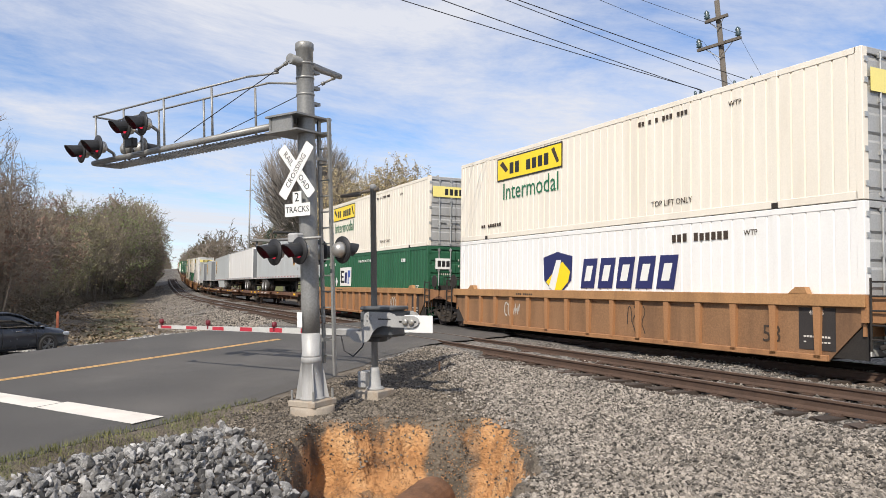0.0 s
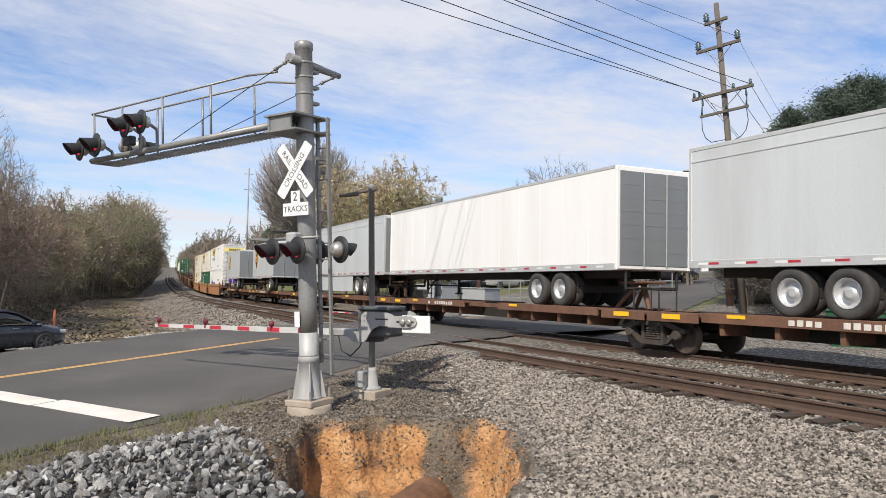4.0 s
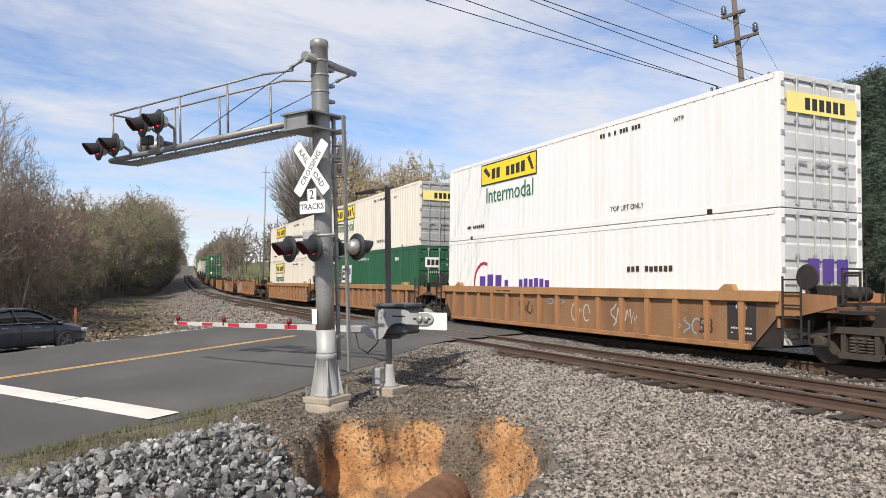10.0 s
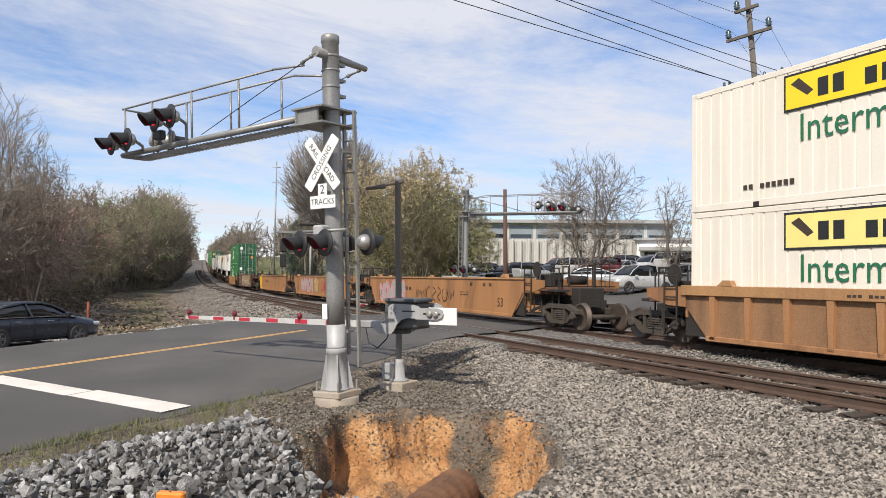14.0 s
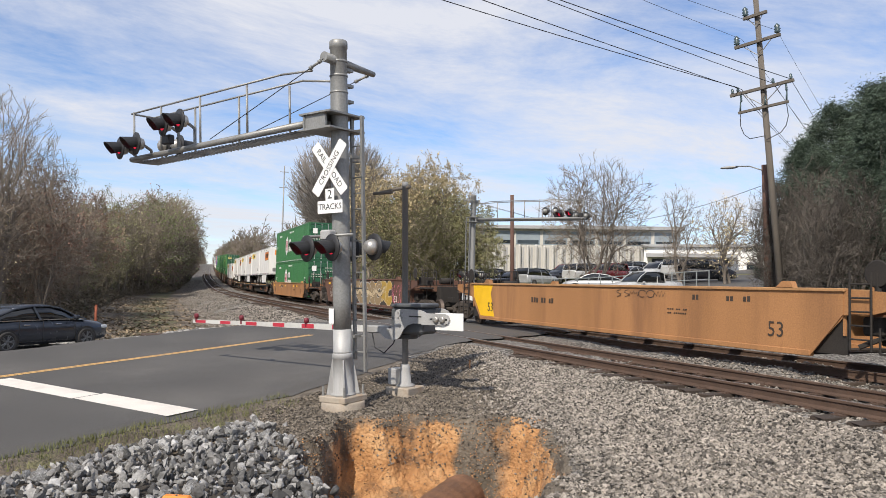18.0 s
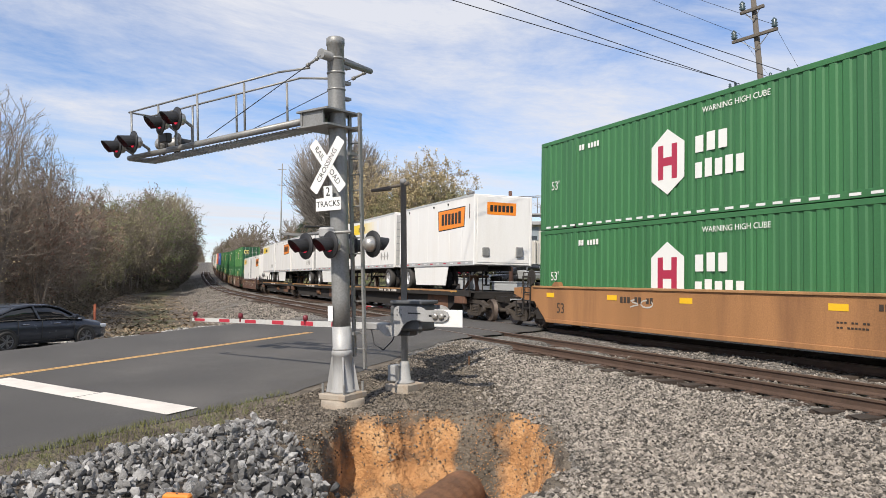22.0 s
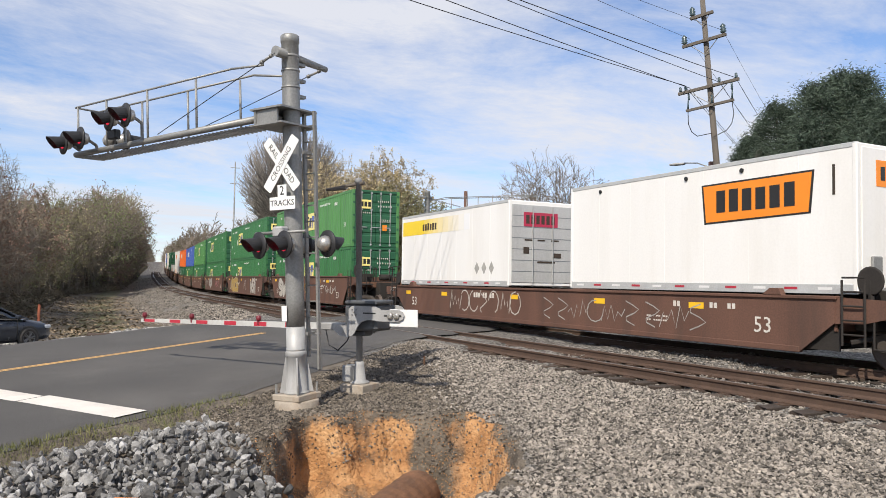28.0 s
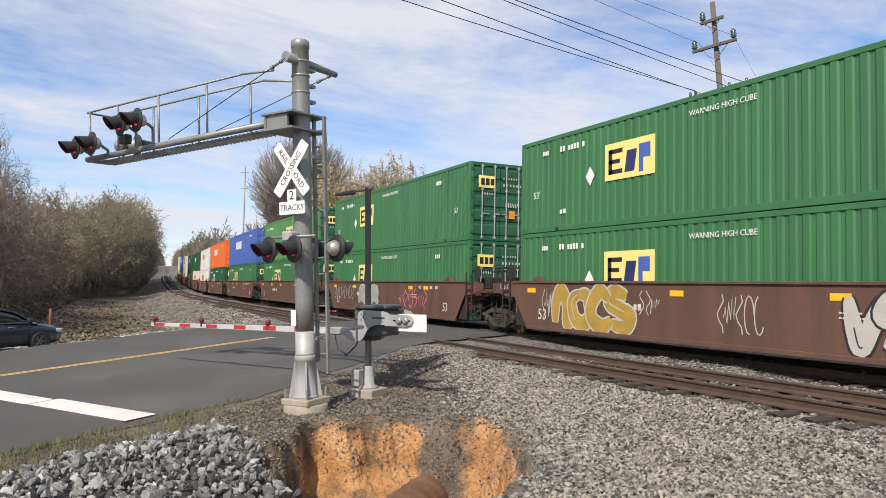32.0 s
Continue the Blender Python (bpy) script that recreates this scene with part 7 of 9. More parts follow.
def bars(parent, x0, x1, z0, z1, y, mat, count, seed=0, name="letter_bar"):
    """Plain bars that stand for letters that cannot be read."""
    rng = random.Random(seed)
    w = (x1 - x0) / count
    bm = bmesh.new()
    for i in range(count):
        if rng.random() < 0.12 and count > 6:
            continue
        box(bm, x0 + w * (i + 0.15), x0 + w * (i + 0.85), y - 0.005, y, z0, z1 - rng.random() * 0.15 * (z1 - z0))
    return part(name, bm, mat, parent)


def ribbon(bm, pts, width, y, thick=0.005):
    """A sprayed stroke along points (x, z)."""
    pts = [Vector(p) for p in pts]
    left, right = [], []
    for i, p in enumerate(pts):
        d = (pts[min(i + 1, len(pts) - 1)] - pts[max(i - 1, 0)])
        d = d.normalized() if d.length > 1e-6 else Vector((1, 0))
        n = Vector((-d.y, d.x)) * width / 2
        left.append(bm.verts.new((p.x + n.x, y - thick, p.y + n.y)))
        right.append(bm.verts.new((p.x - n.x, y - thick, p.y - n.y)))
    for i in range(len(pts) - 1):
        bm.faces.new((left[i], right[i], right[i + 1], left[i + 1]))


def scrawl(parent, x0, x1, z0, z1, y, mat, seed, width=0.05, loops=7, name="graffiti_stroke"):
    rng = random.Random(seed)
    bm = bmesh.new()
    w = (x1 - x0) / loops
    for i in range(loops):
        cx = x0 + w * (i + 0.5)
        kind = rng.random()
        pts = []
        if kind < 0.4:
            a0, a1 = rng.uniform(0, 6.28), rng.uniform(3.5, 6.0)
            for k in range(10):
                a = a0 + a1 * k / 9
                pts.append((cx + 0.48 * w * math.cos(a), (z0 + z1) / 2 + 0.48 * (z1 - z0) * math.sin(a)))
        elif kind < 0.75:
            za, zb = (z0, z1) if rng.random() < 0.5 else (z1, z0)
            for k in range(7):
                pts.append((cx + w * (0.5 * math.sin(k * 1.3 + seed) * 0.7), za + (zb - za) * k / 6))
        else:
            for k in range(8):
                pts.append((cx + w * (k / 7 - 0.5) * 1.3, (z1 if k % 2 else z0) * 0.5 + (z0 + (z1 - z0) * rng.random()) * 0.5))
        ribbon(bm, pts, width, y)
    return part(name, bm, mat, parent)


def curve_through(pts, n=7):
    """Points of a smooth line through the given ones."""
    out = []
    P = [Vector(pts[0])] + [Vector(p) for p in pts] + [Vector(pts[-1])]
    for a, b, c, d in zip(P, P[1:], P[2:], P[3:]):
        for k in range(n):
            t = k / n
            out.append(0.5 * (2 * b + (c - a) * t + (2 * a - 5 * b + 4 * c - d) * t * t + (3 * b - a - 3 * c + d) * t ** 3))
    return out + [P[-1]]


def brush(bm, pts, width, y, taper=0.35):
    """A swollen stroke, thinner at its ends, that lies a little prouder along its way."""
    n = len(pts)
    left, right = [], []
    for i, p in enumerate(pts):
        d = pts[min(i + 1, n - 1)] - pts[max(i - 1, 0)]
        d = d.normalized() if d.length > 1e-6 else Vector((1, 0))
        end = min(i, n - 1 - i) / (n * 0.22)
        w = width / 2 * (taper + (1 - taper) * min(1.0, end) ** 0.6)
        yy = y - 0.0008 * i / n
        left.append(bm.verts.new((p.x - d.y * w, yy, p.y + d.x * w)))
        right.append(bm.verts.new((p.x + d.y * w, yy, p.y - d.x * w)))
    for i in range(n - 1):
        bm.faces.new((left[i], right[i], right[i + 1], left[i + 1]))


GLYPHS = [[(0.85, 0.85), (0.35, 1.0), (0.1, 0.72), (0.5, 0.52), (0.9, 0.3), (0.6, 0.02), (0.1, 0.12)], [(0.9, 0.8), (0.5, 1.0), (0.12, 0.6), (0.2, 0.12), (0.6, 0.0), (0.95, 0.25)],
          [(0.1, 0.0), (0.18, 0.6), (0.4, 1.0), (0.62, 0.6), (0.75, 0.0), (0.95, 0.12)], [(0.08, 1.0), (0.25, 0.4), (0.5, 0.02), (0.72, 0.45), (0.95, 1.0)],
          [(0.15, 0.0), (0.15, 0.55), (0.2, 1.0), (0.7, 0.95), (0.8, 0.65), (0.35, 0.5), (0.7, 0.25), (0.95, 0.0)], [(0.5, 1.0), (0.12, 0.7), (0.2, 0.15), (0.6, 0.0), (0.9, 0.4), (0.75, 0.85), (0.4, 0.95)]]


def blobs(parent, x0, x1, z0, z1, y, fill, edge, seed, count=5):
    """Bubble lettering past reading: swollen strokes, each over its own dark rim."""
    rng = random.Random(seed)
    bf, be = bmesh.new(), bmesh.new()
    w, h = (x1 - x0) / count, z1 - z0
    fat = min(0.42, 0.5 * w, 0.34 * h)
    for i in range(count):
        g = rng.choice(GLYPHS)
        lean = rng.uniform(-0.12, 0.25)
        pts = [(x0 + w * (i - 0.08 + 1.16 * a + rng.uniform(-.06, .06)) + lean * w * (b - 0.5), z0 + fat * 0.4 + (h - fat * 0.8) * min(1, max(0, b + rng.uniform(-.07, .07)))) for a, b in g]
        line = curve_through(pts)
        yy = y - 0.002 - 0.0024 * (i % 3)
        brush(be, line, fat + 0.10, yy, 0.5)
        brush(bf, line, fat, yy - 0.0012, 0.4)
        if rng.random() < 0.8:
            k = rng.randrange(len(line) // 2)
            ribbon(be, line[k:k + len(line) // 3], 0.03, yy - 0.0022, 0.0005)
    part("graffiti_outline", be, edge, parent)["kind"] = "stuff"
    part("graffiti_fill", bf, fill, parent)["kind"] = "stuff"


def backing(parent, x0, x1, z0, z1, y, mat, seed):
    """A sprayed ground behind lettering, with an uneven edge."""
    rng = random.Random(seed)
    n = 26
    top = [(x0 + (x1 - x0) * k / n, z1 - rng.uniform(0, 0.12)) for k in range(n + 1)]
    low = [(x0 + (x1 - x0) * k / n, z0 + rng.uniform(0, 0.1)) for k in range(n + 1)]
    bm = bmesh.new()
    up, dn = [bm.verts.new((a, y - 0.001, b)) for a, b in top], [bm.verts.new((a, y - 0.001, b)) for a, b in low]
    for k in range(n):
        bm.faces.new((dn[k], dn[k + 1], up[k + 1], up[k]))
    part("graffiti_ground", bm, mat, parent)


def swooshes(parent, x0, x1, z0, z1, y, fill, rim, seed, count=14):
    """Wild lettering past reading: crossing curved strokes with pale rims."""
    rng = random.Random(seed)
    bf, be = bmesh.new(), bmesh.new()
    w, h = (x1 - x0) / count, z1 - z0
    for i in range(count):
        for q in range(2):
            cx = x0 + w * (i + 0.5 + rng.uniform(-0.3, 0.3))
            up = rng.choice((-1, 1))
            pts = [(cx + w * rng.uniform(-0.9, -0.3), z0 + h * (0.5 - 0.42 * up * rng.uniform(0.5, 1))), (cx - w * 0.2, z0 + h * (0.5 + 0.3 * up * rng.random())),
                   (cx + w * 0.25, z0 + h * (0.5 + 0.1 * rng.uniform(-1, 1))), (cx + w * rng.uniform(0.5, 1.1), z0 + h * (0.5 + 0.45 * up * rng.uniform(0.4, 1)))]
            fat = h * rng.uniform(0.09, 0.22)
            yy = y - 0.003 - 0.0024 * ((i + q) % 3)
            line = curve_through(pts)
            brush(be, line, fat + 0.06, yy, 0.12)
            brush(bf, line, fat, yy - 0.0012, 0.05)
    part("graffiti_outline", be, rim, parent)["kind"] = "stuff"
    part("graffiti_fill", bf, fill, parent)["kind"] = "stuff"


# -- well cars --
def well_car(style, label, front_truck=True, rear_truck=True, graffiti=None, half=8.15):
    """A well unit. half: half its side's length. Ribbed, plain or deep sides."""
    ribbed = style == "ribbed"
    main = {"ribbed": M["tan"], "tan": M["tan_clean"], "brown": M["brown"], "fec_tan": M["tan_clean"], "fec_brown": M["brown"]}[style]
    light = M["tan_light"] if style in ("ribbed", "tan", "fec_tan") else M["brown"]
    top = {"ribbed": 1.47, "tan": 1.62, "brown": 1.74, "fec_tan": 1.42, "fec_brown": 1.36}[style]
    low = 0.2 if ribbed else 0.27
    car = thing("well_car", label, "railcar", "train of well cars")
    y = 1.50
    L = half
    # side sheets with ends that rise to the platforms
    outline = [(-L, top - 0.5), (-L + 0.75, low), (L - 0.75, low), (L, top - 0.5), (L, top), (-L, top)]
    for sgn in (-1, 1):
        yy = sgn * y
        bm = bmesh.new()
        inset = 0.09 if ribbed else 0.03
        prism(bm, outline, yy - sgn * inset, yy - sgn * (inset + 0.03))
        part("side_sheet", bm, M["tan_grimy"] if ribbed else main, car)
        bm = bmesh.new()
        a, b = sorted((yy + sgn * 0.015, yy - sgn * 0.16))
        box(bm, -L - 0.05, L + 0.05, a, b, top - (0.24 if ribbed else 0.07), top + (0.0), 0.012)
        part("top_chord", bm, light, car)
        bm = bmesh.new()
        a, b = sorted((yy - sgn * 0.005, yy - sgn * 0.14))
        box(bm, -L + 0.75, L - 0.75, a, b, low - 0.02, low + 0.1, 0.012)
        part("bottom_chord", bm, main, car)
        if ribbed:
            rib = bmesh.new()
            a, b = sorted((yy - sgn * 0.005, yy - sgn * 0.10))
            prism(rib, [(-0.05, low + 0.1), (0.05, low + 0.1), (0.085, top - 0.24), (-0.085, top - 0.24)], a, b)
            box(rib, -0.075, 0.075, a, b, low + 0.03, low + 0.1)
            rib = mesh_of("rib", rib, M["tan"])
            for k in range(15):
                share("rib", rib, car, pose(-L + 0.95 + k * (2 * L - 1.9) / 14, 0, 0))
    # container guides and pads on the chord
    for x in (-L + 1.35, L - 1.35):
        for sgn in (-1, 1):
            bm = bmesh.new()
            a, b = sorted((sgn * (y + 0.02), sgn * (y - 0.13)))
            prism(bm, [(x - 0.22, top), (x + 0.22, top), (x + 0.16, top + 0.13), (x - 0.05, top + 0.13)], a, b)
            part("container_guide", bm, light if ribbed else main, car)
    # well floor, cross members, end bulkheads and platforms
    bm = bmesh.new()
    for k in range(9):
        x = -L + 1.2 + k * (2 * L - 2.4) / 8
        box(bm, x - 0.18, x + 0.18, -y + 0.12, y - 0.12, low - 0.02, low + 0.06)
    box(bm, -L + 0.8, L - 0.8, -0.3, 0.3, low, low + 0.04)
    part("floor_frame", bm, M["car_dark"], car)
    for e in (-1, 1):
        bm = bmesh.new()
        a, b = sorted((e * L, e * (L - 0.06)))
        box(bm, a, b, -y + 0.1, y - 0.1, 0.7, top - 0.04)
        part("bulkhead", bm, main, car)
        bm = bmesh.new()
        a, b = sorted((e * (L - 0.05), e * (L + 1.45)))
        prism(bm, [(a, top - 0.55), (b, top - 0.55), (b, top - 0.28), (a, top - 0.28)] if top > 1.4 else [(a, 0.85), (b, 0.85), (b, 1.12), (a, 1.12)], -0.75, 0.75)
        box(bm, a, b, -0.22, 0.22, 0.72, top - 0.5)
        part("end_platform", bm, M["rust_car"], car)
        bm = bmesh.new()
        c = e * (L + 0.95)
        a, b = sorted((c - 0.35, c + 0.35))
        box(bm, a, b, -1.44, 1.44, top - 0.42, top - 0.30, 0.01)
        part("end_sill", bm, M["rust_car"], car)
        for sgn in (-1, 1):
            bm = bmesh.new()
            o = [(e * (L - 0.05), top - 0.52), (e * (L + 0.55), top - 0.5), (e * (L + 1.35), top - 0.3), (e * (L + 1.35), top - 0.08), (e * (L - 0.05), top - 0.02)]
            a, b = sorted((sgn * (y - 0.04), sgn * (y - 0.07)))
            prism(bm, o if e > 0 else o[::-1], a, b)
            part("end_shoulder", bm, main, car)
            bm = bmesh.new()
            o = [(e * (L + 0.03), low + 0.06), (e * (L + 0.03), top - 0.46), (e * (L - 0.8), low + 0.06)]
            a, b = sorted((sgn * (y - 0.135), sgn * (y - 0.165)))
            prism(bm, o if e > 0 else o[::-1], a, b)
            part("end_gusset", bm, M["car_dark"], car)
            bm = bmesh.new()
            tube(bm, (e * (L + 0.2), sgn * 1.3, 0.5), (e * (L + 1.2), sgn * 0.4, top - 0.5), 0.05, 0.05, 6)
            part("end_brace", bm, M["car_dark"], car)
        bm = bmesh.new()
        for q in range(6):
            xx = e * (L + 0.22 + 0.2 * q)
            box(bm, *sorted((xx, xx + e * 0.06)), -1.35, 1.35, top - 0.27, top - 0.235)
        part("walkway_grating", bm, M["car_dark"], car)["kind"] = "stuff"
        solid("draft_sill", M["car_dark"], car, [(*sorted((e * (L + 0.05), e * (L + 1.9))), -0.48, 0.48, 0.5, top - 0.3)], taper=0.03)
        for yy in (-1.02, -0.35, 0.3, 0.95):
            bm = bmesh.new()
            x2 = e * (L + 0.95 + 0.25 * math.sin(yy * 5))
            pipe(bm, [(x2, yy, 0.75), (x2, yy, top + 0.42 + 0.1 * yy), (x2 + e * 0.35, yy, top + 0.42 + 0.1 * yy), (x2 + e * 0.35, yy, 0.8)], 0.024, 6)
            part("end_frame", bm, M["car_dark"], car)
        solid("crossover_step", M["car_dark"], car, [(*sorted((e * (L + 0.95), e * (L + 1.75))), -1.3, -0.75, top - 0.44, top - 0.36)], taper=0.01)
        solid("retainer_valve", M["car_dark"], car, [(*sorted((e * (L + 0.15), e * (L + 0.6))), -1.15, -0.7, 0.72, 1.08)], taper=0.04)
        bm = bmesh.new()
        lathe(bm, [(0.24, -0.015), (0.27, 0.0), (0.24, 0.015)], (e * (L + 0.55), -1.25, top + 0.28), "y", 16)
        part("brake_wheel", bm, M["car_dark"], car)
        bm = bmesh.new()
        tube(bm, (e * (L + 0.55), -1.22, top - 0.3), (e * (L + 0.55), -1.22, top + 0.3), 0.06, 0.05, 6)
        part("brake_post", bm, M["car_dark"], car)
        bm = bmesh.new()
        pipe(bm, [(e * (L + 1.5), -0.4, 0.95), (e * (L + 1.8), -0.42, 0.6), (e * (L + 2.15), -0.4, 0.5), (e * (L + 2.4), -0.36, 0.75)], 0.028, 6)
        part("air_hose", bm, M["car_dark"], car)
        bm = bmesh.new()
        pipe(bm, [(e * (L + 0.75), -1.46, 0.9), (e * (L + 0.75), -1.46, 0.42), (e * (L + 1.2), -1.46, 0.42), (e * (L + 1.2), -1.46, 0.9)], 0.022, 6)
        part("sill_step", bm, M["car_dark"], car)
        # ladder and grab irons
        bm = bmesh.new()
        for xx in (e * (L + 0.18), e * (L + 0.62)):
            pipe(bm, [(xx, -1.52, 0.45), (xx, -1.52, top + 0.3)], 0.022, 6)
        for k in range(5):
            z = 0.66 + k * 0.26
            pipe(bm, [(e * (L + 0.18), -1.52, z), (e * (L + 0.62), -1.52, z)], 0.018, 6)
        part("ladder", bm, M["car_dark"], car)
        bm = bmesh.new()
        xx = e * (L + 1.25)
        pipe(bm, [(xx, -1.15, top - 0.3), (xx, -1.15, top + 0.45), (xx, -0.45, top + 0.45), (xx, -0.45, top - 0.3)], 0.018, 6)
        pipe(bm, [(xx, 0.45, top - 0.3), (xx, 0.45, top + 0.5), (xx, 1.15, top + 0.5), (xx, 1.15, top - 0.3)], 0.018, 6)
        part("hand_rail", bm, M["car_dark"], car)
        bm = bmesh.new()
        a, b = sorted((e * (L + 0.25), e * (L + 0.85)))
        box(bm, a, b, -0.95, -0.45, top - 0.28, top + 0.12, 0.02)
        part("brake_box", bm, M["car_dark"], car)
        bm = bmesh.new()
        tube(bm, (e * (L + 0.4), 0.1, top - 0.05), (e * (L + 0.4), 0.75, top - 0.05), 0.16, 0.16, 10)
        part("brake_cylinder", bm, M["car_dark"], car)
    if front_truck:
        bogie(car, L + 1.55)
        solid("coupler", M["car_dark"], car, [(L + 1.4, L + 2.5, -0.12, 0.12, 0.72, 0.95)])
    if rear_truck:
        bogie(car, -L - 1.55)
        solid("coupler", M["car_dark"], car, [(-L - 2.5, -L - 1.4, -0.12, 0.12, 0.72, 0.95)])
    # markings
    ys = -y + (0.09 if ribbed else 0.03)
    yc = -y - 0.016
    if ribbed:
        for x in (L - 1.0,):
            solid("stencil_panel", M["black_panel"], car, [(x - 0.4, x + 0.4, ys - 0.012, ys - 0.002, 0.38, 1.2)])
            bars(car, x - 0.3, x + 0.3, 0.62, 0.66, ys - 0.012, M["stencil_white"], 9, 1)
            bars(car, x - 0.3, x + 0.3, 0.52, 0.55, ys - 0.012, M["stencil_white"], 8, 2)
        words("53", 0.5, M["stencil_dark"], car, side_at(L - 2.05, ys - 0.01, 0.62))
        words("48  45", 0.13, M["stencil_white"], car, side_at(L - 1.0, ys - 0.016, 1.1))
        bars(car, -L + 4.4, -L + 5.4, top - 0.17, top - 0.11, yc, M["stencil_dark"], 9, 3)
    else:
        ink = M["stencil_white"] if "brown" in style else M["stencil_dark"]
        words("125 T", 0.24, ink, car, side_at(-L - 0.62, -y + 0.037, top - 0.2))
        words("53", 0.46, ink, car, side_at(L - 1.6, ys - 0.008, 0.72))
        words("53", 0.46, ink, car, side_at(-L + 1.6, ys - 0.008, 0.72))
        for x in (L - 2.4, L - 2.9, L - 4.0):
            bars(car, x - 0.12, x + 0.12, top - 0.33, top - 0.2, ys - 0.004, ink, 2, int(x * 7))
        bars(car, L - 5.0, L - 4.2, top - 0.6, top - 0.56, ys - 0.004, ink, 10, 5)
        bars(car, L - 5.0, L - 4.3, top - 0.7, top - 0.66, ys - 0.004, ink, 9, 6)
        bars(car, -3.6, -2.2, 1.0, 1.17, ys - 0.004, ink, 9, 7)
        if style != "tan":
            for x in (-L + 1.0, -L + 4.2, -1.0, 3.2, L - 3.4):
                solid("reflector", M["yellow_mark"], car, [(x - 0.22, x + 0.22, ys - 0.008, ys, top - 0.36, top - 0.22)])
    if "yellow end" in label:
        shape("yellow_patch", M["yellow_mark"], car, [(-L + 0.2, top - 0.5), (-L + 0.8, low + 0.12), (-L + 1.9, low + 0.12), (-L + 1.6, top - 0.4), (-L + 1.75, top - 0.08), (-L + 0.15, top - 0.08)], ys, 0.004)
    for g in graffiti or ():
        g(car, ys - 0.006)
    return car


def G_scrawl(x0, x1, z0, z1, mat, seed, width=0.05, loops=6):
    return lambda car, y: scrawl(car, x0, x1, z0, z1, y, M[mat], seed, width, loops)


def G_blob(x0, x1, z0, z1, fill, edge, seed, count=5):
    return lambda car, y: blobs(car, x0, x1, z0, z1, y, M[fill], M[edge], seed, count)


def G_wild(x0, x1, z0, z1, fill, rim, seed, count=14):
    return lambda car, y: swooshes(car, x0, x1, z0, z1, y, M[fill], M[rim], seed, count)


def G_ground(x0, x1, z0, z1, mat, seed):
    return lambda car, y: backing(car, x0, x1, z0, z1, y, M[mat], seed)


